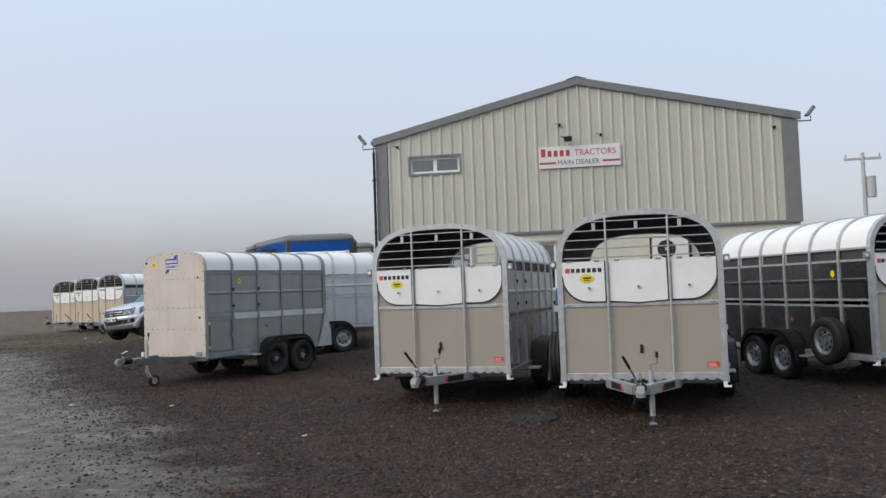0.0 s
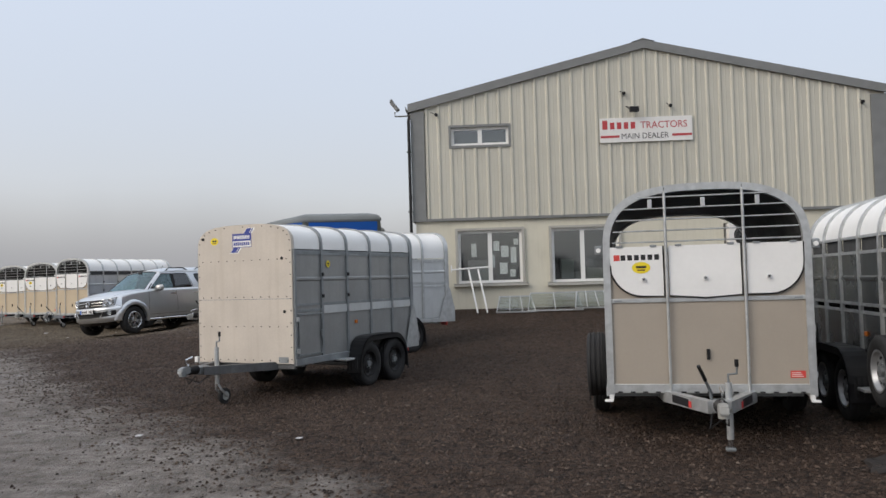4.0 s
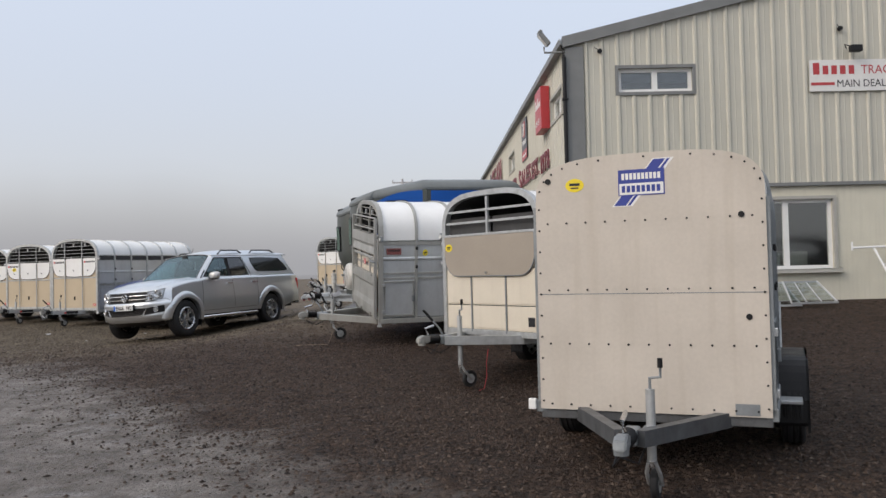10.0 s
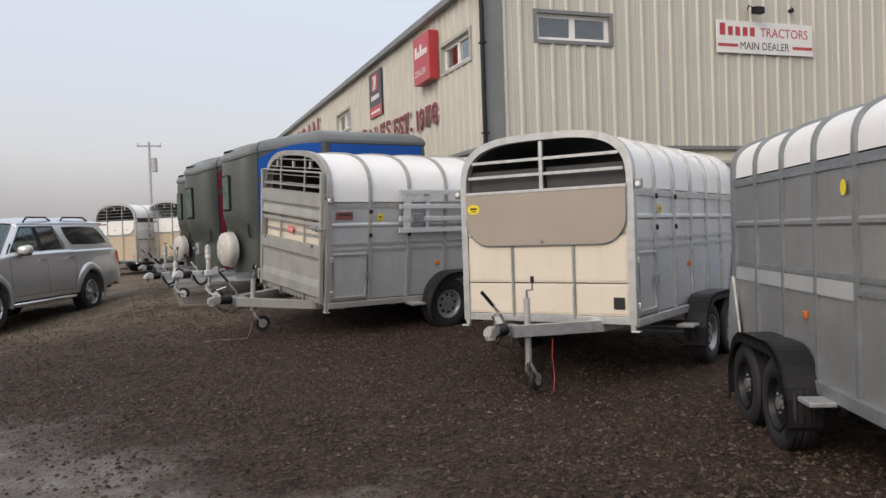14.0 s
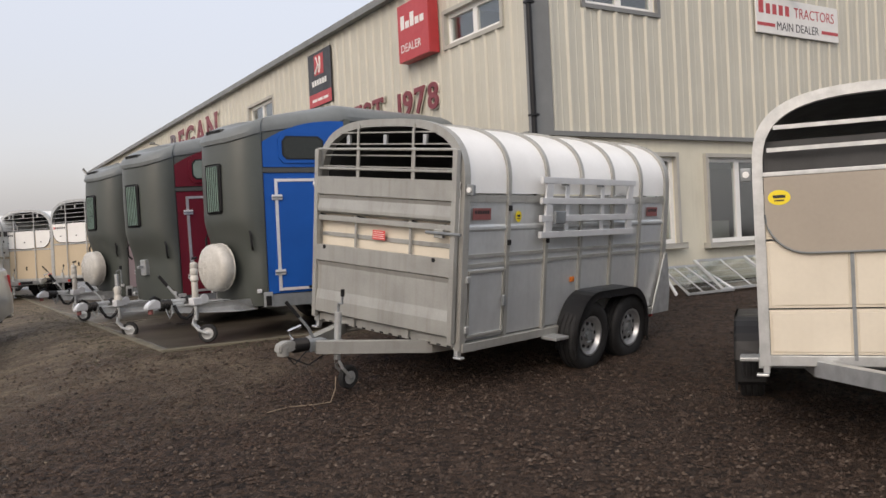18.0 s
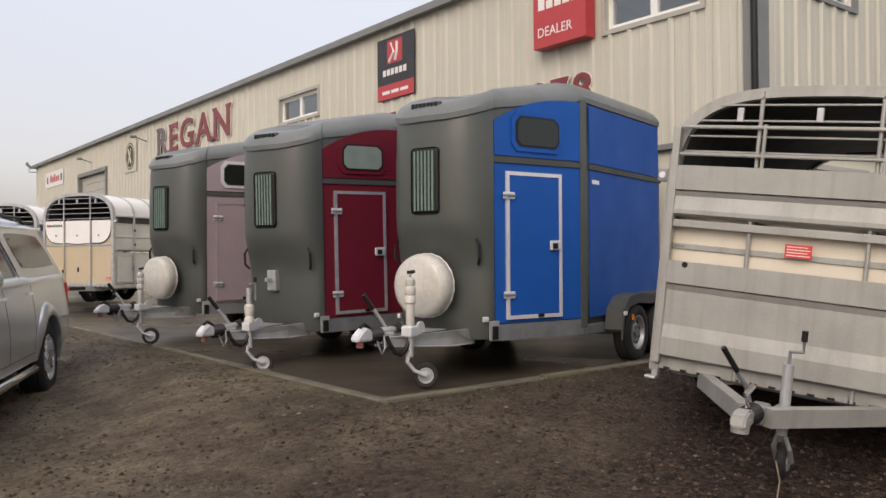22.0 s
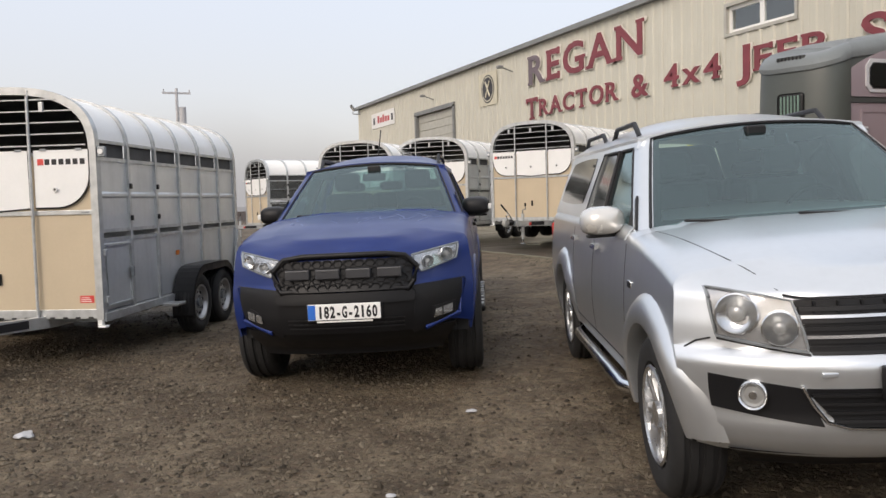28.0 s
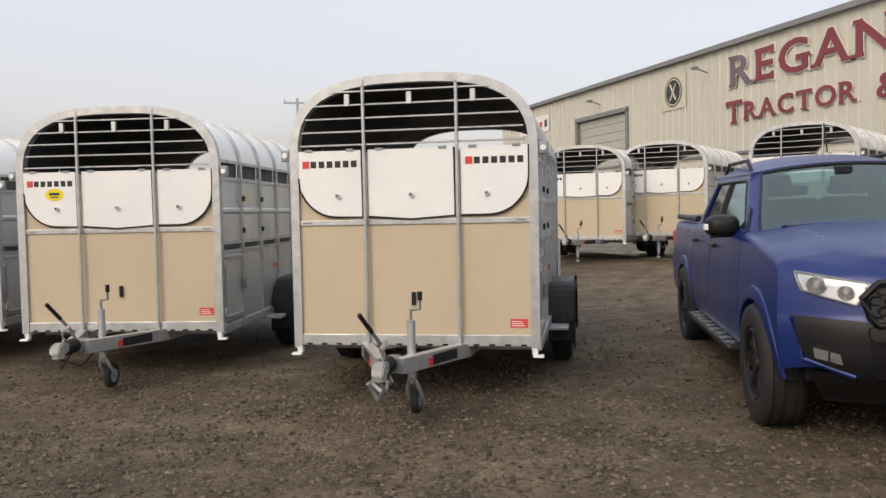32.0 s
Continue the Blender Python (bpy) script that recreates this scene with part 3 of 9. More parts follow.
part("pipe", mtube([(WX0 - 0.13, WY0 - 0.02, EAVE - 0.06), (WX0 - 0.12, WY0 - 0.12, EAVE - 0.35), (WX0 - 0.12, WY0 - 0.14, 0.6)], 0.042, 10), BLACK, pipe, smooth=0.8)
for z in (1.6, 3.4, 5.0):
    part("bracket", mbox(WX0 - 0.18, WX0 - 0.06, WY0 - 0.19, WY0 - 0.076, z, z + 0.03), BLACK, pipe)


def window(name, u0, u1, z0, z1, m, surround, label, split=0.5, sill=True, depth=0.09):
    """A two-light PVC window set in a wall opening, in (u, v, z) with v outward."""
    w = thing(name, label, "window", kind="structure")

    def b(nm, c, material, parent=w, bev=0.0, lab=""):
        bm = bmesh.new()
        box(bm, *c, bev=bev, m=m)
        bmesh.ops.recalc_face_normals(bm, faces=bm.faces)
        return part(nm, bm, material, parent, lab)
    t = 0.065
    v = 0.07
    if surround is not None:
        b("surround", (u0 - t, u0, 0.0, v, z0 - (0 if sill else t), z1 + t), surround)
        b("surround", (u1, u1 + t, 0.0, v, z0 - (0 if sill else t), z1 + t), surround)
        b("surround", (u0, u1, 0.0, v, z1, z1 + t), surround)
        if not sill:
            b("surround", (u0, u1, 0.0, v, z0 - t, z0), surround)
    if sill:
        b("window_sill", (u0 - t - 0.06, u1 + t + 0.06, -0.05, 0.13, z0 - 0.08, z0), surround or PVC, bev=0.01)
    f, d0, d1 = 0.07, -depth, -depth + 0.065
    um = u0 + (u1 - u0) * split
    fr = b("window_frame", (u0, u0 + f, d0, d1, z0, z1), PVC)
    b("window_frame", (u1 - f, u1, d0, d1, z0, z1), PVC)
    b("window_frame", (u0 + f, u1 - f, d0, d1, z0, z0 + f), PVC)
    b("window_frame", (u0 + f, u1 - f, d0, d1, z1 - f, z1), PVC)
    b("mullion", (um - f * 0.8, um + f * 0.8, d0, d1, z0 + f, z1 - f), PVC)
    for a, c in ((u0 + f, um - f * 0.8), (um + f * 0.8, u1 - f)):
        p = b("pane", (a, c, d0 + 0.025, d0 + 0.037, z0 + f, z1 - f), PANE)
        p.visible_shadow = False
    return w


window("window_1", *FRONT_LOW[0], TO_FRONT, SURROUND, "white double window with papers stuck inside the glass")
window("window_2", *FRONT_LOW[1], TO_FRONT, SURROUND, "white double window in cream rendered wall", split=0.46)
window("window_4", *FRONT_UP[0], TO_FRONT, TRIM, "small white upstairs window with dark flashing", sill=False)
window("window_5", *SIDE_UP[0], TO_SIDE, SURROUND, "small white upstairs window with grey flashing", sill=False)
window("window_6", *SIDE_UP[1], TO_SIDE, SURROUND, "small white upstairs window with grey flashing", sill=False)
window("window_7", *SIDE_LOW[0], TO_SIDE, SURROUND, "white double window in rendered side wall")

# rooms behind the panes
rm = bmesh.new()
holes_wall(rm, WX0 + 0.25, WX1 - 0.25, BASE, RIDGE - 1.4, -4.3, -4.2, [], TO_FRONT)
tagged(part("wall_inner", rm, DARKROOM), "dim grey office partition", "wall", kind="structure")
tagged(part("floor", mbox(WX0 + 0.25, WX1 - 0.25, WY0 + 0.25, WY1, BASE, 0.92), DARKROOM), "dim grey shed floor", "floor", kind="structure")
tagged(part("ceiling", mbox(WX0 + 0.25, WX1 - 0.25, WY0 + 0.2, WY0 + 4.2, 3.12, 3.28), DARKROOM), "dim office ceiling", "ceiling", kind="structure")

# roller door
rd = thing("roller_door", "closed pale grey roller shutter door", "door", kind="structure")
for k in range(14):
    z = 0.75 + k * 0.307
    part("slat", mbox(WX0 + 0.06, WX0 + 0.11, 50.9, 54.55, z, z + 0.297, 0.012), mat("shutter_grey", (0.42, 0.41, 0.36), 0.5, bump=0.0) if k == 0 else bpy.data.materials["shutter_grey"], rd)
for a, b in ((50.75, 50.9), (54.55, 54.7)):
    part("jamb", mbox(WX0 - 0.09, WX0 + 0.04, a, b, 0.6, 5.1), TRIM, rd)
part("lintel", mbox(WX0 - 0.09, WX0 + 0.04, 50.75, 54.7, 5.05, 5.2), TRIM, rd)

# concrete apron beside the shed
slab = thing("concrete_apron", "wet brown concrete apron beside shed", "apron", kind="structure")
yy = 24.72
while yy < 63:
    bm = bmesh.new()
    y2 = min(yy + 4.7, 64.0)
    vs = []
    for x, z in ((-10.93, 0.648), (WX0 - 0.01, 0.72)):
        for y in (yy, y2 - 0.012):
            vs.append((x, y, z))
    a, b, c, d = [bm.verts.new(v) for v in vs]
    e, f, g, h = [bm.verts.new((v[0], v[1], v[2] - 0.25)) for v in vs]
    for q in ((a, c, d, b), (e, f, h, g), (a, b, f, e), (c, g, h, d), (a, e, g, c), (b, d, h, f)):
        bm.faces.new(q)
    bmesh.ops.bevel(bm, geom=[ed for ed in bm.edges], offset=0.012, segments=1, affect="EDGES")
    bmesh.ops.recalc_face_normals(bm, faces=bm.faces)
    part("slab", bm, CONCRETE, slab)
    yy = y2

ys_ = 24.70
while ys_ < 50:
    part("edge_strip", mbox(-11.02, -10.935, ys_, ys_ + 3.1, 0.40, 0.654 + 0.004 * math.sin(ys_ * 3), 0.01), CURB, slab)
    ys_ += 3.104
xs_ = -11.02
while xs_ < WX0 - 0.4:
    part("edge_strip", mbox(xs_, xs_ + 1.75, 24.60, 24.696, 0.40, 0.657 + 0.072 * (xs_ + 0.8 + 10.93) / 5.3, 0.01), CURB, slab)
    xs_ += 1.754


def moss_line(seed):
    """Low moss and thin grass where the gravel meets the slab."""
    rnd = random.Random(seed)
    bm = bmesh.new()
    for k in range(900):
        if rnd.random() < 0.62:
            x, y = -11.05 - abs(rnd.gauss(0, 0.30)), rnd.uniform(24.6, 36)
        else:
            x, y = rnd.uniform(-11.1, -6), 24.58 - abs(rnd.gauss(0, 0.28))
        z = ground_z(x, y) + roughness(x, y) - 0.003
        r = rnd.uniform(0.012, 0.042)
        vs = [bm.verts.new((x + r * rnd.uniform(0.6, 1.2) * math.cos(a), y + r * rnd.uniform(0.6, 1.2) * math.sin(a), z)) for a in (0, 1.26, 2.51, 3.77, 5.03)]
        c = bm.verts.new((x, y, z + r * rnd.uniform(0.15, 0.4)))
        for i in range(5):
            bm.faces.new((vs[i], vs[(i + 1) % 5], c))
    me = bpy.data.meshes.new("moss")
    bm.to_mesh(me)
    bm.free()
    me.materials.append(MOSS)
    tagged(new("moss", me), "low green moss along the slab's edge", "moss", kind="stuff")


moss_line(8)


# ---- shared running gear ----
def tyre_mesh(r, w, rim, name, tread=True):
    bm = bmesh.new()
    h = w / 2
    prof = [(rim, -h * 0.72), (rim + 0.02, -h * 0.92), (r - 0.07, -h), (r - 0.025, -h * 0.93), (r - 0.006, -h * 0.76)]
    grooves = (-0.5, 0.0, 0.5)
    for g in grooves:
        prof += [(r, h * (g - 0.12)), (r - 0.012, h * (g - 0.08)), (r - 0.012, h * (g + 0.08)), (r, h * (g + 0.12))]
    prof += [(r - 0.006, h * 0.76), (r - 0.025, h * 0.93), (r - 0.07, h), (rim + 0.02, h * 0.92), (rim, h * 0.72), (rim, -h * 0.72)]
    revolve(bm, prof, 36, "x")
    return bm


def rim_mesh(r, w):
    bm = bmesh.new()
    h = w / 2
    revolve(bm, [(r, -h * 0.8), (r + 0.006, -h * 0.95), (r - 0.012, -h * 0.92), (r - 0.03, -h * 0.5), (r * 0.72, -h * 0.42), (r * 0.5, -h * 0.62),
                 (r * 0.38, -h * 0.60), (r * 0.34, -h * 0.45), (0, -h * 0.45)], 30, "x")
    return bm


WHEELS = {}
RIM_PAINT = mat("silver_wheel_paint", (0.40, 0.41, 0.42), 0.38, 0.7, var=0.15, scale=9, fine=60, bump=0.0)


def wheel(parent, x, y, z, out, r=0.325, w=0.19, rim=0.19, name="wheel", dark=False):
    """A wheel on a side of a trailer: tyre, pressed rim, nuts. out: +1 faces +x."""
    key = (r, w, rim, dark)
    p = new(name)
    p.parent = parent
    p.matrix_basis = pose(x, y, z, random.uniform(0, 360), 0, 0) if out < 0 else pose(x, y, z, random.uniform(0, 360), 0, 180)
    if key not in WHEELS:
        ty = part("tyre", tyre_mesh(r, w, rim, "tyre"), RUBBER, p, smooth=0.7)
        ri = part("rim", rim_mesh(rim, w), BLACK if dark else RIM_PAINT, p, "black steel rim" if dark else "silver pressed-steel rim", smooth=0.7)
        bm = bmesh.new()
        for k in range(8):
            a = 2 * math.pi * k / 8
            cyl(bm, (-w * 0.29, rim * 0.60 * math.cos(a), rim * 0.60 * math.sin(a)), (-w * 0.225, rim * 0.60 * math.cos(a), rim * 0.60 * math.sin(a)), rim * 0.115, 10)
        ho = part("vent_holes", bm, BLACK, p)
        bm = bmesh.new()
        for k in range(5):
            a = 2 * math.pi * (k + 0.5) / 5
            cyl(bm, (-w * 0.36, rim * 0.36 * math.cos(a), rim * 0.36 * math.sin(a)), (-w * 0.28, rim * 0.36 * math.cos(a), rim * 0.36 * math.sin(a)), 0.011, 6)
        cyl(bm, (-w * 0.40, 0, 0), (-w * 0.20, 0, 0), rim * 0.24, 16)
        nu = part("hub_nuts", bm, GALVD, p)
        WHEELS[key] = (ty, ri, ho, nu)
    else:
        for o in WHEELS[key]:
            again(o, parent=p)
    return p


def logo_bars(parent, name, n, x0, x1, z0, z1, y, material, gap=0.3):
    """A trade mark stood in for by plain upright blocks."""
    bm = bmesh.new()
    s = (x1 - x0) / n
    for k in range(n):
        box(bm, x0 + k * s, x0 + (k + 1 - gap) * s, y - 0.0015, y, z0, z1)
    return part(name, bm, material, parent)


def oval(parent, name, x, z, y, rx, rz, material, axis="y", label=""):
    bm = bmesh.new()
    poly = [(x + rx * math.cos(2 * math.pi * k / 24), z + rz * math.sin(2 * math.pi * k / 24)) for k in range(24)]
    prism(bm, poly, axis, y - 0.002, y)
    s = part(name, bm, material, parent, label)
    b2 = bmesh.new()
    for dz, ww in ((rz * 0.12, 0.55), (-rz * 0.4, 0.42)):
        hh = rz * (0.2 if dz > 0 else 0.1)
        if axis == "y":
            box(b2, x - rx * ww, x + rx * ww, y - 0.0035, y - 0.002, z + dz - hh, z + dz + hh)
        else:
            box(b2, y, y + 0.0015, x - rx * ww, x + rx * ww, z + dz - hh, z + dz + hh)
    part("print", b2, INK, s)
    return s


def drawbar(t, zf, spread, tip, jockey_x=0.10, wheel_down=True, brand=True, handle=True, steel=None, wrapped=False, floor=0.0):
    """A-frame, coupling, brake lever and jockey leg in front of a trailer."""
    zb = zf - 0.06
    for s in (-1, 1):
        bm = bmesh.new()
        tube(bm, [(s * spread, 0.35, zb), (s * spread * 0.92, 0.02, zb), (s * 0.06, -tip + 0.22, zb + 0.02)], 0.038, square=True, flat=1.35)
        bmesh.ops.recalc_face_normals(bm, faces=bm.faces)
        part("drawbar_beam", bm, steel or GALV, t)
        part("gusset", mprism([(0.0, 0.0), (0.42, 0.0), (0.0, -0.10)], "y", -0.004, 0.004), steel or GALV, t).matrix_basis = pose(s * (spread * 0.98), 0.03, zb + 0.05, 0, 0, 180 if s > 0 else 0)
        if brand:
            o = part("maker_plate", mbox(-0.16, 0.16, -0.003, 0.0, -0.035, 0.035), INK, t)
            a, b = Vector((s * spread * 0.92, 0.02, zb)), Vector((s * 0.06, -tip + 0.22, zb + 0.02))
            d = (b - a) if s < 0 else (a - b)
            mid_ = a.lerp(b, 0.42)
            ang = math.degrees(math.atan2(d.y, d.x))
            nrm = Vector((math.sin(radians(ang)), -math.cos(radians(ang)), 0))
            o.matrix_basis = pose(*(mid_ + nrm * 0.042), 0, 0, ang)
            part("red_flash", mbox(-0.21 if s > 0 else 0.16, -0.16 if s > 0 else 0.21, -0.003, 0.0, -0.035, 0.02), RED, o)
    bm = bmesh.new()
    box(bm, -0.048, 0.048, -tip + 0.17, -tip + 0.36, zb - 0.025, zb + 0.075, 0.016)
    cyl(bm, (0, -tip + 0.20, zb + 0.04), (0, -tip - 0.02, zb + 0.05), 0.034, 14)
    part("coupling_body", bm, GALVD, t, "cast coupling body on the drawbar")
    bm = bmesh.new()
    prof = []
    for k in range(7):
        prof += [(0.042, 0.0 - k * 0.022), (0.058, -0.011 - k * 0.022)]
    revolve(bm, prof + [(0.038, -0.156)], 16, "y", (0, -tip + 0.175, zb + 0.042))
    part("rubber_gaiter", bm, BLACK, t)
    bm = bmesh.new()
    prism(bm, [(-tip + 0.035, zb + 0.015), (-tip + 0.035, zb + 0.085), (-tip - 0.06, zb + 0.095), (-tip - 0.125, zb + 0.07), (-tip - 0.135, zb + 0.01), (-tip - 0.04, zb + 0.0)], "x", -0.04, 0.04)
    bmesh.ops.bevel(bm, geom=list(bm.edges), offset=0.010, segments=2, affect="EDGES")
    cyl(bm, (0, -tip - 0.07, zb - 0.022), (0, -tip - 0.07, zb + 0.05), 0.046, 16, 0.05)
    head = part("coupling_head", bm, GALVD if steel is DARKSTEEL else GALVW, t, "worn pressed-steel coupling head")
    part("coupling_handle", mtube([(0, -tip + 0.02, zb + 0.10), (0, -tip - 0.02, zb + 0.17), (0, -tip + 0.10, zb + 0.20)], 0.016), CHROME, head)
    if not brand and steel is GALVD and handle and spread < 0.4:
        part("release_button", mbox(-0.025, 0.025, -tip - 0.115, -tip - 0.095, zb + 0.0, zb + 0.05, 0.006), RED, head)
    if handle:
        lv = part("brake_lever", mtube([(-0.05, -tip + 0.30, zb + 0.04), (-0.07, -tip + 0.24, zb + 0.16), (-0.12, -tip + 0.16, zb + 0.27)], 0.013), GALVD, t)
        part("grip", mtube([(-0.11, -tip + 0.175, zb + 0.25), (-0.17, -tip + 0.08, zb + 0.38)], 0.016), BLACK, lv)
    j = part("jockey_post", mtube([(jockey_x, -tip + 0.42, floor + (0.28 if wheel_down else 0.10)), (jockey_x, -tip + 0.42, zb + (0.30 if wheel_down else 0.20))], 0.03, 12), GALV, t)
    part("jockey_clamp", mbox(jockey_x - 0.05, jockey_x + 0.05, -tip + 0.36, -tip + 0.48, zb - 0.05, zb + 0.06, 0.01), GALVD, j)
    zk = zb if wheel_down else zb - 0.10
    part("winding_handle", mtube([(jockey_x, -tip + 0.42, zk + 0.30), (jockey_x, -tip + 0.42, zk + 0.37), (jockey_x + 0.07, -tip + 0.40, zk + 0.38), (jockey_x + 0.07, -tip + 0.40, zk + 0.46)], 0.011), GALVD, j)
    part("handle_knob", mcyl((jockey_x + 0.07, -tip + 0.40, zk + 0.44), (jockey_x + 0.07, -tip + 0.40, zk + 0.50), 0.017, 10), BLACK, j)
    part("inner_leg", mtube([(jockey_x, -tip + 0.42, floor + (0.02 if not wheel_down else 0.24)), (jockey_x, -tip + 0.42, zb)], 0.022, 10), CHROME, j)
    if wheel_down:
        yj = -tip + 0.42
        for dx in (-0.042, 0.042):
            part("jockey_fork", mtube([(jockey_x + dx * 0.5, yj, floor + 0.27), (jockey_x + dx, yj + 0.03, floor + 0.20), (jockey_x + dx, yj + 0.13, floor + 0.105)], 0.014, 8), GALV, j)
        bm = bmesh.new()
        revolve(bm, [(0.055, -0.024), (0.09, -0.028), (0.103, -0.015), (0.103, 0.015), (0.09, 0.028), (0.055, 0.024), (0.055, -0.024)], 22, "x", (jockey_x, yj + 0.13, floor + 0.105))
        jw = part("jockey_wheel", bm, RUBBER, t, smooth=0.7)
        part("hub", mcyl((jockey_x - 0.028, yj + 0.13, floor + 0.105), (jockey_x + 0.028, yj + 0.13, floor + 0.105), 0.057, 16), GALV, jw)
        part("hub_pin", mcyl((jockey_x - 0.05, yj + 0.13, floor + 0.105), (jockey_x + 0.05, yj + 0.13, floor + 0.105), 0.014, 10), GALVD, jw)
    else:
        part("prop_foot", mbox(jockey_x - 0.04, jockey_x + 0.04, -tip + 0.38, -tip + 0.46, floor, floor + 0.03, 0.008), GALVD, j)
    if wrapped:
        for k in range(5):
            q = [(-0.06 + 0.02 * k + 0.03 * math.sin(2.1 * i + k), -tip - 0.02 + 0.025 * k + 0.02 * math.cos(1.7 * i), zb + 0.06 - 0.055 * i) for i in range(5 - k % 2)]
            part("wrapped_cable", mtube(q, 0.016 - 0.001 * k, 6), WHITE if k % 2 else GALVD, t, "cable in torn clear plastic wrap" if k == 0 else "")
    cb = part("breakaway_cable", mtube([(-0.05, -tip + 0.25, zb), (-0.09, -tip + 0.12, zb - 0.14), (-0.02, -tip, zb - 0.05), (0.06, -tip + 0.15, zb - 0.12), (0.09, -tip + 0.4, zb)], 0.007, 6), BLACK, t)


def mudguard(t, s, w, yc, half, r, material=BLACK, zc=0.325):
    """A moulded guard over both wheels of one side."""
    x0, x1 = s * (w / 2 + 0.012), s * (w / 2 + 0.255)
    pts = []
    for k in range(9):
        a = math.pi - math.pi / 2 * k / 8
        pts.append((yc - half + 0.05 + (r + 0.05) * math.cos(a), zc + (r + 0.09) * math.sin(a) - (0.10 if k == 0 else 0.0)))
    for k in range(9):
        a = math.pi / 2 - math.pi / 2 * k / 8
        pts.append((yc + half - 0.05 + (r + 0.05) * math.cos(a), zc + (r + 0.09) * math.sin(a) - (0.10 if k == 8 else 0.0)))
    bm = bmesh.new()
    inner = [(y * 0.975 + yc * 0.025, z - 0.028) for y, z in pts]
    prism(bm, pts + inner[::-1], "x", min(x0, x1), max(x0, x1))
    lip = [(y, z) for y, z in pts]
    low = [(y, z - 0.075) for y, z in pts]
    prism(bm, lip + low[::-1], "x", min(x1 - s * 0.02, x1), max(x1 - s * 0.02, x1))
    bmesh.ops.recalc_face_normals(bm, faces=bm.faces)
    return part("mudguard", bm, material, t, "moulded black plastic mudguard" if material is BLACK else "")


def arch_pts(w, zs, zt, n, k=28, inset=0.0):
    out = []
    for i in range(k + 1):
        a = math.pi * i / k
        c, s = math.cos(a), math.sin(a)
        out.append((-(w / 2 - inset) * math.copysign(abs(c) ** (2 / n), c), zs + (zt - zs - inset) * abs(s) ** (2 / n)))
    return out


def strip(pts, inner, y0, y1):
    """A band between two outlines of equal length, from y0 to y1."""
    bm = bmesh.new()
    rows = [[bm.verts.new((p[0], y, p[1])) for p in q] for q, y in ((pts, y0), (pts, y1), (inner, y1), (inner, y0))]
    for a, b in zip(rows, rows[1:] + rows[:1]):
        for i in range(len(pts) - 1):
            bm.faces.new((a[i], a[i + 1], b[i + 1], b[i]))
    for i in (0, -1):
        bm.faces.new([r[i] for r in rows])
    bmesh.ops.remove_doubles(bm, verts=bm.verts, dist=1e-5)
    bmesh.ops.recalc_face_normals(bm, faces=bm.faces)
    return bm


def rounded_flap(x0, x1, z0, z1, r, left, right, dip=0.0):
    """Outline of a flap whose lower corners may be rounded, with a dipping lower edge."""
    p = [(x0, z1), (x1, z1)]
    n = 8
    if right:
        p += [(x1 - r + r * math.cos(-math.pi / 2 * k / n), z0 + r * 1.0 + r * math.sin(-math.pi / 2 * k / n)) for k in range(n + 1)]
    else:
        p.append((x1, z0))
    if dip:
        p.append(((x0 + x1) / 2, z0 - dip))
    if left:
        p += [(x0 + r + r * math.cos(-math.pi / 2 - math.pi / 2 * k / n), z0 + r + r * math.sin(-math.pi / 2 - math.pi / 2 * k / n)) for k in range(n + 1)]
    else:
        p.append((x0, z0))
    return p


def edging(poly, y, r=0.007):
    return mtube([(a, y, b) for a, b in poly[1:]] , r, 6)


# near-black for trailer insides; in the open slots it stands in for shade
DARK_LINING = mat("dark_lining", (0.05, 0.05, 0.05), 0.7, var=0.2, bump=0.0)


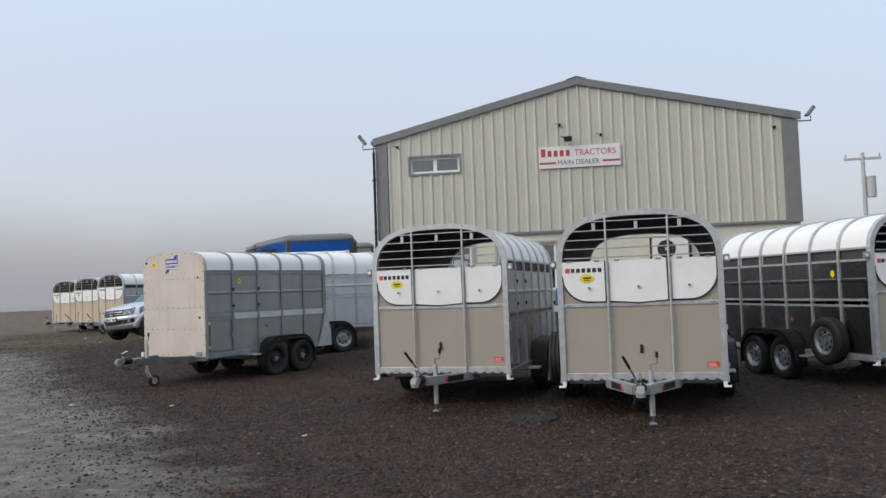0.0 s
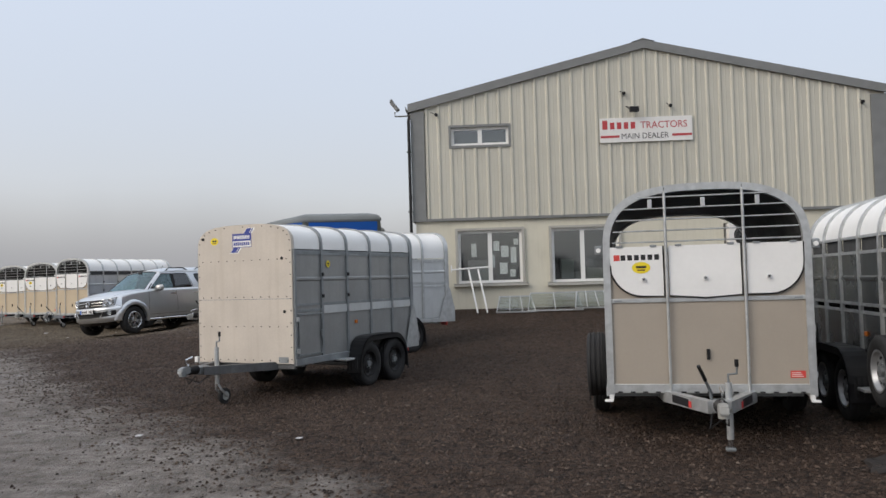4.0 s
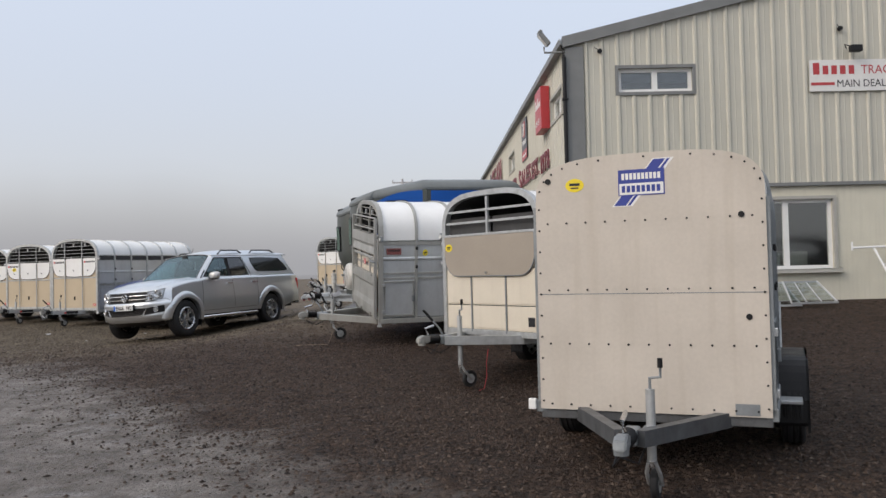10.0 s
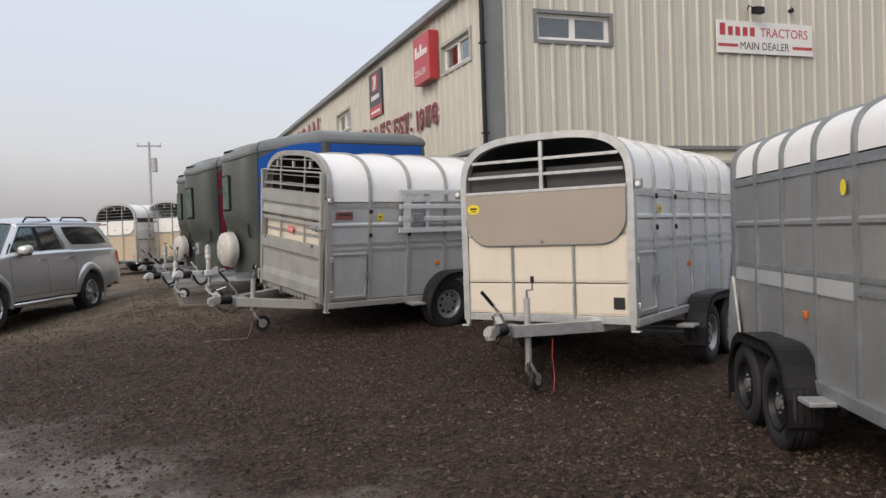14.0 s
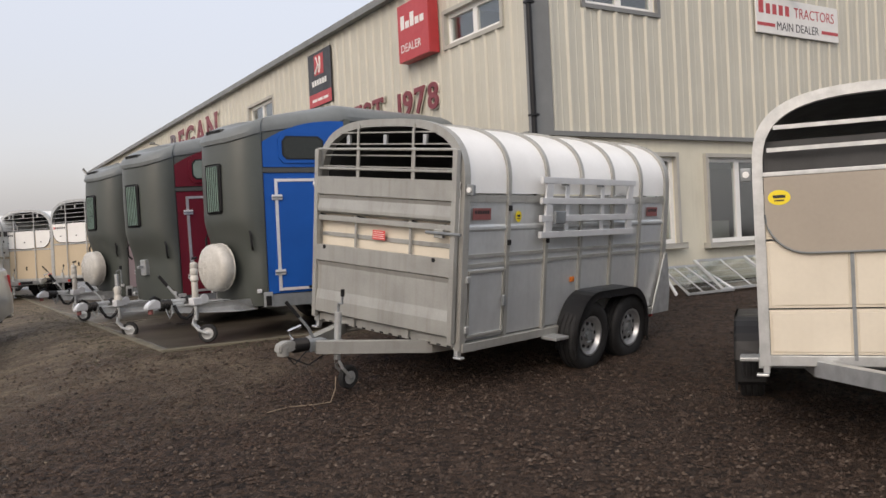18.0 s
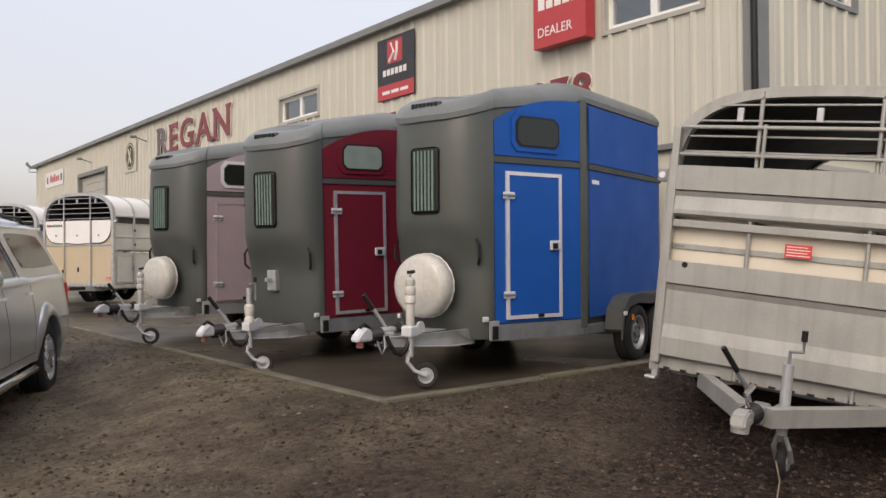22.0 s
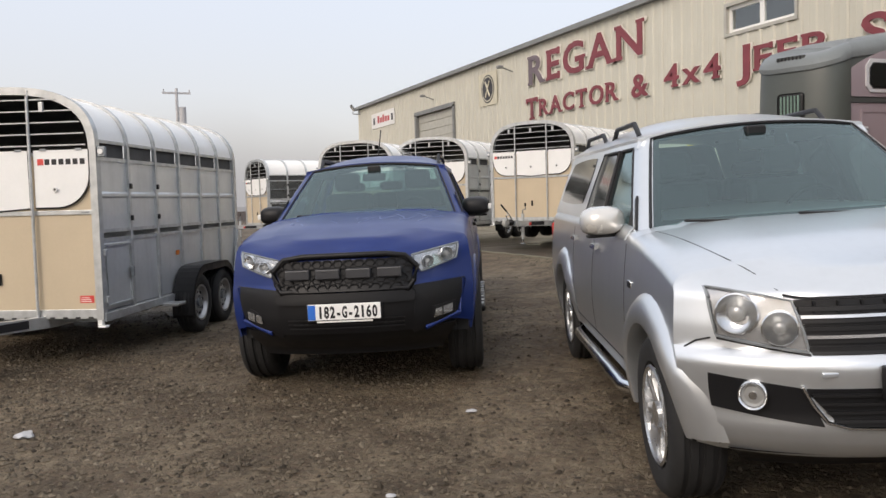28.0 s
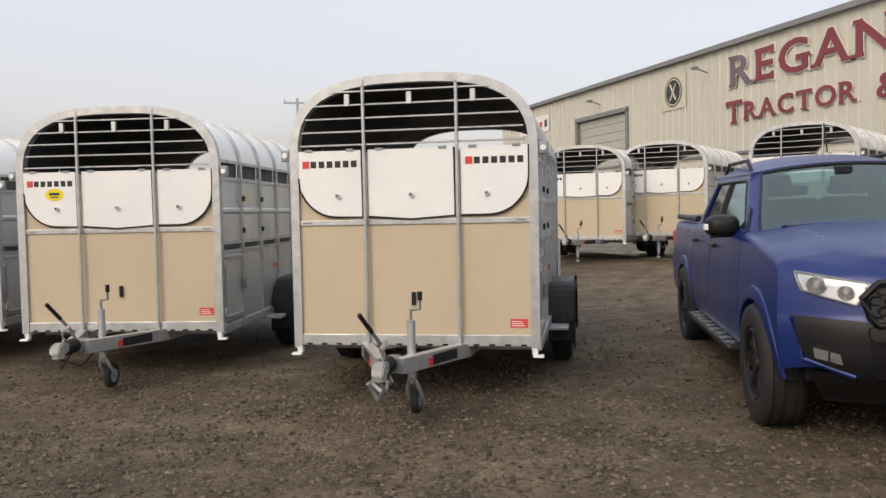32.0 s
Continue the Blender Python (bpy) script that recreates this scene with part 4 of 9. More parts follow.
def livestock_trailer(m, label, w=1.80, L=3.6, front="flaps", zf=0.44, zs=1.74, zt=2.34, n=2.85, side=None, ribs=6, stickers=(), names=(-1,), spare=0,
                      wheel_down=False, slots=True, gate=False, tip=1.0, guard=BLACK, axle=0.60, group="livestock trailers", rear_open=True, board=None, frame_mat=None, gear=True,
                      white_roof=True, drop=0.0, wheel_r=0.325):
    """A twin-axle livestock trailer; the drawbar points to -y and the body runs to +y."""
    t = thing("livestock_trailer", label, "trailer", m, group)
    side = side or ALU
    frm = frame_mat or GALV
    board = board or PLY
    h = w / 2
    arch = arch_pts(w, zs, zt, n)
    # chassis and floor
    part("floor", mbox(-h + 0.02, h - 0.02, 0.02, L - 0.02, zf - 0.02, zf + 0.02), GALVD, t)
    for s in (-1, 1):
        part("chassis_rail", mbox(s * h - 0.04, s * h + 0.04, 0.0, L, zf - 0.06, zf + 0.03 if front == "board" else zf + 0.015, 0.006), frm, t)
    for k in range(5):
        y = 0.25 + k * (L - 0.5) / 4
        part("cross_member", mbox(-h + 0.04, h - 0.04, y - 0.03, y + 0.03, zf - 0.09, zf - 0.022), GALVD, t)
    # roof skin, lining and hoops
    inn = arch_pts(w, zs, zt, n, inset=0.012)
    inn2 = arch_pts(w, zs, zt, n, inset=0.03)
    lo = min(i for i in range(10) if arch[i][1] > zs + 0.10) if slots else 0
    keep = slice(lo, len(arch) - lo)
    eave_x, eave_z = abs(arch[lo][0]), arch[lo][1]
    part("roof", strip(arch[keep], inn[keep], 0.045, L - 0.03), WHITE if white_roof else ALU, t, "white moulded roof" if white_roof else "", smooth=0.6)
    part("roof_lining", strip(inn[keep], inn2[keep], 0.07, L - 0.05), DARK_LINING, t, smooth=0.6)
    out = arch_pts(w + 0.05, zs, zt + 0.022, n)
    for k in range(1, ribs):
        y = L * k / ribs
        part("roof_hoop", strip(out, arch, y - 0.022, y + 0.022), frm, t)
    # sides
    z1, z2 = zf + 0.03, zs
    mid0, mid1 = zf + 0.66, zf + 0.74
    up1 = zs - 0.03 if slots else zs - 0.06
    for s in (-1, 1):
        x0, x1 = sorted((s * h, s * (h - 0.012)))
        xa, xb = sorted((s * (h - 0.014), s * (h - 0.02)))
        for k in range(ribs):
            a, b = L * k / ribs + 0.02, L * (k + 1) / ribs - 0.02
            bm = mbox(x0, x1, a, b, z1, mid0)
            part("side_panel", bm, side, t)
            bm = bmesh.new()
            zm = (mid1 + up1) / 2
            xo, xi = s * h, s * (h - 0.012)
            poly = [(xo, mid1), (xo, zm - 0.03), (xo + s * 0.014, zm - 0.012), (xo + s * 0.014, zm + 0.012), (xo, zm + 0.03), (xo, up1),
                    (xi, up1), (xi, mid1)]
            prism(bm, poly, "y", a, b)
            part("upper_panel", bm, side, t)
            if slots:
                # dark sheet behind the open slot, painting the shade within
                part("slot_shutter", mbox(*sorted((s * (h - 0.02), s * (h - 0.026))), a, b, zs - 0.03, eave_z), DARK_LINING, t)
            if not slots:
                part("slot_cover", mbox(*sorted((s * h, s * (h - 0.01))), a, b, mid0 + 0.006, mid1 - 0.006), side, t)
        for k in range(ribs + 1):
            y = min(max(L * k / ribs, 0.022), L - 0.022)
            part("side_post", mbox(*sorted((s * (h - 0.012), s * (h + 0.026))), y - 0.022, y + 0.022, zf - 0.02, zs), frm, t)
        if slots:
            part("eave_rail", mbox(*sorted((s * (eave_x - 0.012), s * (eave_x + 0.014))), 0.044, L - 0.044, eave_z - 0.014, eave_z + 0.014), frm, t)
        for z in (mid0, mid1, up1) if slots else (mid0, mid1, up1, zs - 0.03):
            part("side_rail", mbox(*sorted((s * (h - 0.006), s * (h + 0.014))), 0.044, L - 0.044, z - 0.016, z + 0.016), frm, t)
        part("marker_lamp", mbox(*sorted((s * (h + 0.002), s * (h + 0.022))), L * 0.46, L * 0.46 + 0.06, zf + 0.42, zf + 0.47, 0.006),
             bpy.data.materials.get("amber_lens") or mat("amber_lens", (0.75, 0.20, 0.02), 0.25, bump=0.0), t, "amber side lamp")
        # groom door at the front of the side
        if s > 0:
            d = part("groom_door", mbox(h + 0.001, h + 0.014, 0.05, L / ribs - 0.03, z1 + 0.02, mid0 - 0.03, 0.004), side, t)
            fr = bmesh.new()
            y0, y1, za, zb = 0.05, L / ribs - 0.03, z1 + 0.02, mid0 - 0.03
            tube(fr, [(h + 0.02, y0 + 0.02, za + 0.02), (h + 0.02, y1 - 0.02, za + 0.02), (h + 0.02, y1 - 0.02, zb - 0.02), (h + 0.02, y0 + 0.02, zb - 0.02)], 0.014, closed=True, square=True)
            bmesh.ops.recalc_face_normals(fr, faces=fr.faces)
            part("door_frame", fr, frm, d)
            part("latch", mbox(h + 0.03, h + 0.06, y1 - 0.05, y1 - 0.01, (za + zb) / 2 - 0.05, (za + zb) / 2 + 0.05, 0.008), GALVD, d)
            for z in (za + 0.08, zb - 0.08):
                part("hinge", mbox(h + 0.02, h + 0.05, y0 - 0.03, y0 + 0.02, z - 0.03, z + 0.03, 0.006), GALV, d)
            for k in (1, 2):
                for z in (zf + 0.82, zf + 1.12):
                    part("catch", mbox(h + 0.026, h + 0.045, L * k / ribs - 0.02, L * k / ribs + 0.02, z, z + 0.05, 0.005), BLACK, t)
    # rear door and frame
    rt = zs if rear_open else zt - 0.03
    if rear_open:
        part("rear_ramp", mbox(-h + 0.03, h - 0.03, L - 0.03, L + 0.03, zf, zs - 0.10, 0.006), side, t)
    else:
        bm = bmesh.new()
        prism(bm, [(-h + 0.02, zf)] + arch_pts(w, zs, zt, n, inset=0.02) + [(h - 0.02, zf)], "y", L - 0.03, L + 0.02)
        part("rear_ramp", bm, side, t)
    ro = [(-h - 0.025, zf - 0.05)] + arch_pts(w + 0.05, zs, zt + 0.025, n) + [(h + 0.025, zf - 0.05)]
    ri = [(-h + 0.05, zf - 0.05)] + arch_pts(w, zs, zt, n, inset=0.05) + [(h - 0.05, zf - 0.05)]
    part("rear_frame", strip(ro, ri, L - 0.045, L + 0.045), frm, t)
    for s in (-1, 1):
        part("ramp_spring", mcyl((s * (h - 0.1), L + 0.06, zf + 0.02), (s * (h - 0.5), L + 0.06, zf + 0.02), 0.03, 10), GALVD, t)
        part("rear_corner_plate", mprism([(L - 0.25, zf - 0.06), (L + 0.16, zf - 0.06), (L + 0.16, zf + 0.20), (L + 0.05, zf + 0.62), (L - 0.0, zf + 0.62)], "x", *sorted((s * (h + 0.027), s * (h + 0.045)))), GALV, t)
    # front frame
    fo = [(-h - 0.03, zf - 0.04)] + arch_pts(w + 0.06, zs, zt + 0.03, n) + [(h + 0.03, zf - 0.04)]
    wd = 0.066
    fi = [(-h + wd - 0.03, zf - 0.04)] + arch_pts(w + 0.06, zs, zt + 0.03, n, inset=wd) + [(h - wd + 0.03, zf - 0.04)]
    if front != "board":
        part("front_frame", strip(fo, fi, -0.03, 0.045), frm, t)
        for s in (-1, 1):
            bm = mbox(s * (h - 0.01) - 0.022, s * (h - 0.01) + 0.022, -0.026, 0.02, zf - 0.09, zf - 0.03, 0.006)
            box(bm, s * (h + 0.015) - 0.04, s * (h + 0.015) + 0.04, -0.045, 0.02, zf - 0.11, zf - 0.09, 0.007)
            part("corner_foot", bm, WHITE if front == "flaps" else GALV, t)
            part("marker_bracket", mbox(s * (h + 0.07) - 0.035, s * (h + 0.07) + 0.035, -0.02, 0.02, zs - 0.02, zs + 0.07, 0.008), GALVD, t)
            part("marker_lens", mcyl((s * (h + 0.07), -0.034, zs + 0.025), (s * (h + 0.07), -0.019, zs + 0.025), 0.022, 12), WHITE, t)
    xin = h - wd + 0.035
    zv = zs + 0.03
    if front in ("flaps", "gate"):
        post_x = w * 0.193
        posts = [-post_x, post_x]
        kz = (zs - zf) / 1.30
        zb1 = zf + 0.84 * kz
        part("front_board", mbox(-xin, xin, -0.006, 0.014, zf + 0.055, zb1 - 0.02), board if front == "flaps" else CREAMY, t, "tan resin-faced board" if board is PLY and front == "flaps" else "")
        part("upper_board", mbox(-xin, xin, -0.004, 0.014, zb1 + 0.02, zv - 0.03), board if front == "flaps" else CREAMY, t)
        part("front_rail", mbox(-xin, xin, -0.018, 0.02, zb1 - 0.02, zb1 + 0.02, 0.004), frm, t)
        part("bottom_rail", mbox(-xin, xin, -0.022, 0.03, zf - 0.03, zf + 0.055, 0.004), frm, t)
        part("sill_rail", mbox(-xin, xin, -0.02, 0.02, zv - 0.03, zv, 0.004), frm, t)
        sl = None
        for k in range(15):
            x = -xin + 0.06 + k * (2 * xin - 0.12) / 14
            if sl is None:
                sl = part("rail_slot", mbox(-0.022, 0.022, -0.0245, -0.0222, -0.007, 0.007), BLACK, t)
                sl.matrix_basis = pose(x, 0, zf - 0.019)
            else:
                again(sl, pose(x, 0, zf - 0.019))
        for x in posts:
            top = zt - 0.01
            part("front_post", mtube([(x, -0.045, zf - 0.02), (x, -0.045, top - 0.05), (x, -0.02, top)], 0.014, 8), frm, t, smooth=0.8)
        for k in range(5):
            z = zv + 0.06 + k * (zt - zv - 0.13) / 4.2
            hw = (w / 2 - 0.05) * max(0.0, 1 - ((z - zs) / (zt - zs)) ** n) ** (1 / n) - 0.01 if z > zs else xin
            part("vent_bar", mtube([(-hw, -0.03, z), (hw, -0.03, z)], 0.0075, 6), frm, t)
        for x in (-0.48, 0.0, 0.48):
            part("bar_clip", mbox(x - 0.02, x + 0.02, -0.05, -0.02, zt - 0.20, zt - 0.11, 0.004), GALV, t)
        part("inner_grip", mbox(-0.015, 0.015, -0.03, -0.004, zf + 0.28, zf + 0.38, 0.006), BLACK, t)
        part("warning_label", mbox(xin - 0.16, xin - 0.03, -0.0085, -0.0065, zf + 0.11, zf + 0.175), RED, t, "small red warning label")
        for k in range(3):
            part("label_line", mbox(xin - 0.15, xin - 0.05 - 0.01 * k, -0.0095, -0.0086, zf + 0.122 + k * 0.016, zf + 0.127 + k * 0.016), PVC, t)
        for k in (-1, 1):
            part("rivet_strip", mbox(*sorted((k * (xin - 0.03), k * (xin - 0.10))), -0.0205, -0.0185, zb1 - 0.006, zb1 + 0.006), GALVD, t)
    if front == "flaps":
        zb, zz = zf + 0.88 * kz, zv + 0.02
        xs = [(-xin + 0.005, -post_x - 0.024, True, False, 0.0), (-post_x + 0.024, post_x - 0.024, False, False, 0.025), (post_x + 0.024, xin - 0.005, False, True, 0.0)]
        for i, (a, b, le, ri_, dip) in enumerate(xs):
            pl = rounded_flap(a, b, zb, zz, 0.30, le, ri_, dip)
            f = part("vent_flap", mprism(pl, "y", -0.026, -0.012), WHITE, t, "white drop-down vent flap")
            part("rubber_edge", edging(pl, -0.024, 0.0085), BLACK, f)
            cx = (a + b) / 2 + (0.06 if le else -0.06 if ri_ else 0)
            part("knob", mcyl((cx, -0.05, zb + 0.16), (cx, -0.026, zb + 0.16), 0.018, 12), CHROME, f)
            part("knob_centre", mcyl((cx, -0.053, zb + 0.16), (cx, -0.05, zb + 0.16), 0.008, 8), BLACK, f)
            for xx in (a + 0.09, b - 0.09):
                part("flap_hinge", mbox(xx - 0.03, xx + 0.03, -0.034, -0.012, zz - 0.008, zz + 0.012, 0.003), GALVD, f)
            if (i == 0 and -1 in names) or (i == 2 and 1 in names):
                part("red_badge", mbox(a + 0.035, a + 0.09, -0.0285, -0.026, zz - 0.13, zz - 0.075), RED, f)
                logo_bars(f, "maker_lettering", 6, a + 0.10, b - 0.02, zz - 0.128, zz - 0.078, -0.0262, INK)
            if i == 0 and "front" in stickers:
                oval(f, "dealer_sticker", (a + b) / 2 + 0.04, zz - 0.20, -0.0265, 0.085, 0.055, YELLOW, label="yellow oval sticker")
    if front == "gate":
        # pressed metal gate strapped over the nose
        g = part("nose_gate", mbox(-xin - 0.0, xin + 0.0, -0.075, -0.05, zf + 0.95, zf + 1.0, 0.004), GALVW, t, "galvanised loading gate on the nose")
        for a, b, rib in ((zf + 1.20, zf + 1.36, 0), (zf + 1.02, zf + 1.19, 1), (zf + 0.57, zf + 0.72, 0), (zf + 0.06, zf + 0.56, 1)):
            bm = bmesh.new()
            if rib:
                mz = a + (b - a) * 0.28
                poly = [(-0.058, a), (-0.092, a + 0.02), (-0.092, mz), (-0.076, mz + 0.09), (-0.072, b - 0.04), (-0.085, b), (-0.05, b), (-0.05, a)]
            else:
                poly = [(-0.095, a), (-0.095, b), (-0.05, b), (-0.05, a)]
            prism(bm, poly, "x", -xin - 0.01, xin + 0.01)
            part("gate_plank", bm, GALVW, g)
        for s in (-1, 1):
            part("gate_stile", mbox(s * xin - 0.025, s * xin + 0.025, -0.10, -0.05, zf + 0.02, zf + 1.62, 0.006), GALVW, g)
        for z in (zf + 1.62, zf + 1.44):
            part("gate_bar", mtube([(-xin, -0.07, z), (xin, -0.07, z)], 0.013), GALVW, g)
        for x in posts:
            part("gate_bar", mtube([(x + 0.04, -0.07, zf + 1.36), (x + 0.04, -0.07, zf + 1.64)], 0.012), GALVW, g)
        part("gate_latch", mtube([(xin - 0.28, -0.11, zf + 0.93), (xin + 0.10, -0.11, zf + 0.93)], 0.014), GALVD, g)
        part("gate_plate", mbox(xin - 0.2, xin - 0.1, -0.105, -0.075, zf + 0.89, zf + 0.96, 0.004), GALVW, g)
        gl_ = part("gate_label", mbox(-0.12, 0.04, -0.052, -0.0495, zf + 0.815, zf + 0.90), RED, g, "small red printed label")
        for k in range(4):
            part("label_line", mbox(-0.11, 0.03 - 0.015 * (k % 2), -0.0528, -0.0521, zf + 0.828 + k * 0.018, zf + 0.833 + k * 0.018), PVC, gl_)
        for s in (-1, 1):
            part("edge_strip", mbox(s * (xin + 0.005) - 0.02, s * (xin + 0.005) + 0.02, -0.048, -0.040, zf + 0.93, zf + 1.36), WHITE, t, "white plastic edge of the flap behind")
        for a, b in ((-xin, -post_x), (-post_x, post_x), (post_x, xin - 0.08)):
            part("rubber_strap", mtube([(a + 0.03, -0.053, zf + 1.01), ((a + b) / 2, -0.053, zf + 0.965), (b - 0.03, -0.053, zf + 1.0)], 0.008, 6), BLACK, t)
        part("strap_end", mtube([(xin + 0.02, -0.04, zf + 1.34), (xin + 0.01, -0.05, zf + 1.1), (xin - 0.05, -0.06, zf + 1.0)], 0.008, 6), BLACK, t)
        for x, z in ((-xin + 0.14, zf + 0.70), (xin - 0.2, zf + 0.70)):
            part("bolt", mcyl((x, -0.10, z), (x, -0.094, z), 0.02, 10), BLACK, g)
    if front == "apron":
        # pressed ivory panels below, one broad tan flap above
        zv = zs + 0.0
        cols = [-xin, -xin + 0.52, xin - 0.55, xin]
        rows = [zf + 0.03, zf + 0.34, zv - 0.42]
        for a, b in zip(cols, cols[1:]):
            for c, d in zip(rows, rows[1:] + [zv - 0.02]):
                bm = mbox(a + 0.008, b - 0.008, -0.012, 0.02, c + 0.006, d - 0.006)
                box(bm, a + 0.022, b - 0.022, -0.017, -0.010, c + 0.022, d - 0.022, 0.006)
                part("pressed_panel", bm, CREAMY, t)
        for x in cols[1:3]:
            part("front_post", mbox(x - 0.011, x + 0.011, -0.026, 0.0, zf, zv - 0.4), GALVD, t)
        part("bottom_rail", mbox(-xin - 0.02, xin + 0.02, -0.022, 0.03, zf - 0.04, zf + 0.03, 0.004), frm, t)
        pl = rounded_flap(-xin + 0.01, xin - 0.01, zv - 0.51, zv, 0.26, True, True)
        f = part("vent_flap", mprism(pl, "y", -0.046, -0.024), PLY2, t, "broad tan vent flap, let down")
        part("flap_edge", edging(pl, -0.04, 0.009), GALVD, f)
        part("knob", mcyl((0, -0.075, zv - 0.47), (0, -0.046, zv - 0.47), 0.016, 12), CHROME, f)
        oval(f, "dealer_sticker", -xin + 0.10, zv - 0.14, -0.0465, 0.07, 0.05, YELLOW, label="yellow oval sticker")
        part("sill_rail", mbox(-xin, xin, -0.05, 0.02, zv, zv + 0.03, 0.004), frm, t)
        part("front_post", mbox(-0.018, 0.018, -0.035, 0.0, zv + 0.03, zt - 0.05), frm, t)
        for k in range(2):
            z = zv + 0.03 + (zt - zv - 0.10) * (k + 1) / 3
            hw = (w / 2 - 0.05) * max(0.0, 1 - (max(0, z - zs) / (zt - zs)) ** n) ** (1 / n) - 0.01
            part("vent_bar", mbox(-hw, hw, -0.028, -0.006, z - 0.014, z + 0.014), frm, t)
        for s in (-1, 1):
            # solid dark sheet behind the vent opening
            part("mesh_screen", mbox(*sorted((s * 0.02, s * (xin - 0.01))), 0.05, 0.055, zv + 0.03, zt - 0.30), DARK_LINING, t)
        part("info_label", mbox(xin - 0.16, xin - 0.05, -0.0245, -0.0225, zf + 0.10, zf + 0.21), INK, t)
    if front == "board":
        prof = [(-h, zf - 0.03)] + arch_pts(w, zs, zt, n) + [(h, zf - 0.03)]
        bm = bmesh.new()
        prism(bm, prof, "y", -0.02, 0.03)
        fb = part("front_board", bm, IVORY, t, "large weathered ivory front board")
        per = prof[1:-1]
        spots = [(per[k][0] * 0.975, per[k][1] - 0.03) for k in range(2, len(per) - 2, 2)]
        zz = zf + 0.03
        while zz < zs:
            spots += [(-h + 0.025, zz), (h - 0.025, zz)]
            zz += 0.16
        spots += [(-h + 0.09 + k * (w - 0.18) / 10, z) for z in (zf + 0.01, zf + 0.46, zf + 0.86, zf + 1.36) for k in range(11)]
        rv = None
        for x, z in spots:
            if rv is None:
                rv = part("rivet", mcyl((0, -0.026, 0), (0, -0.019, 0), 0.008, 8), BLACK, fb)
                rv.matrix_basis = pose(x, 0, z)
            else:
                again(rv, pose(x, 0, z))
        for z in (zf + 0.83,):
            part("panel_joint", mbox(-h + 0.01, h - 0.01, -0.0215, -0.0202, z - 0.003, z + 0.003), GALVD, fb)
        for x, z in ((-h + 0.10, zt - 0.17), (h - 0.16, zt - 0.48), (h - 0.13, zf + 0.66)):
            part("plug", mcyl((x, -0.028, z), (x, -0.019, z), 0.022, 10), BLACK, fb)
        part("scuff_plate", mbox(h - 0.24, h - 0.08, -0.0235, -0.0205, zf - 0.02, zf + 0.06), GALVD, fb)
        blue = mat("blue_vinyl", (0.03, 0.05, 0.28), 0.4, bump=0.0)
        cx, cz = -0.02, zt - 0.215
        for x0, z0 in ((cx + 0.03, cz + 0.085), (cx - 0.20, cz - 0.165)):
            part("flash_edge", mprism([(x0 - 0.015, z0 - 0.006), (x0 + 0.135, z0 - 0.006), (x0 + 0.205, z0 + 0.082), (x0 + 0.055, z0 + 0.082)], "y", -0.0215, -0.0203), PVC, fb)
            part("brand_flash", mprism([(x0, z0), (x0 + 0.085, z0), (x0 + 0.145, z0 + 0.076), (x0 + 0.06, z0 + 0.076)], "y", -0.0228, -0.0217), blue, fb)
            part("brand_flash", mprism([(x0 + 0.098, z0), (x0 + 0.118, z0), (x0 + 0.178, z0 + 0.076), (x0 + 0.158, z0 + 0.076)], "y", -0.0228, -0.0217), blue, fb)
        bp_ = part("brand_panel", mbox(cx - 0.165, cx + 0.165, -0.0236, -0.0230, cz - 0.095, cz + 0.095), blue, fb)
        part("panel_white", mbox(cx - 0.157, cx + 0.157, -0.0246, -0.0237, cz - 0.087, cz - 0.005), PVC, bp_)
        logo_bars(bp_, "brand_lettering", 10, cx - 0.14, cx + 0.145, cz + 0.022, cz + 0.068, -0.0238, PVC)
        logo_bars(bp_, "brand_lettering", 8, cx - 0.14, cx + 0.145, cz - 0.070, cz - 0.022, -0.0248, blue)
        oval(fb, "dealer_sticker", cx - 0.49, cz + 0.005, -0.0205, 0.07, 0.05, YELLOW, label="yellow oval sticker")
        part("bottom_rail", mbox(-h, h, 0.0, 0.04, zf - 0.10, zf - 0.035, 0.005), DARKSTEEL, t)
        part("front_reflector", mbox(-h - 0.10, -h - 0.04, -0.02, 0.02, zf - 0.04, zf + 0.04, 0.006), PVC, t)
        for s in (-1, 1):
            for z in (mid0 + 0.0,):
                part("white_side_strip", mbox(*sorted((s * (h + 0.001), s * (h + 0.017))), L / ribs + 0.03, L - 0.05, z - 0.055, z + 0.055), ALU, t, "pale strip along the side")
    # running gear
    if gear:
        yc = L * axle
        for s in (-1, 1):
            for dy in (-wheel_r - 0.045, wheel_r + 0.045):
                wheel(t, s * (h + 0.125), yc + dy, wheel_r - drop, s, wheel_r, dark=front == "board")
            mudguard(t, s, w, yc, 0.36, wheel_r, guard, wheel_r - drop)
            part("step_plate", mbox(*sorted((s * (h + 0.03), s * (h + 0.20))), yc - 0.36 - 0.62, yc - 0.36 - 0.40, 0.36, 0.39, 0.006), GALV, t)
        for dy in (-wheel_r - 0.045, wheel_r + 0.045):
            part("axle", mcyl((-h, yc + dy, wheel_r - drop), (h, yc + dy, wheel_r - drop), 0.035, 10), GALVD, t)
            part("tail_lamp", mbox(*sorted(((h - 0.3) * (1 if dy > 0 else -1), (h - 0.1) * (1 if dy > 0 else -1))), L + 0.03, L + 0.07, zf - 0.14, zf - 0.06, 0.01), RED, t)
    if spare:
        wp = wheel(t, spare * (h + 0.14), L * 0.2, 0.62, spare)
        wp.name = "spare_wheel"
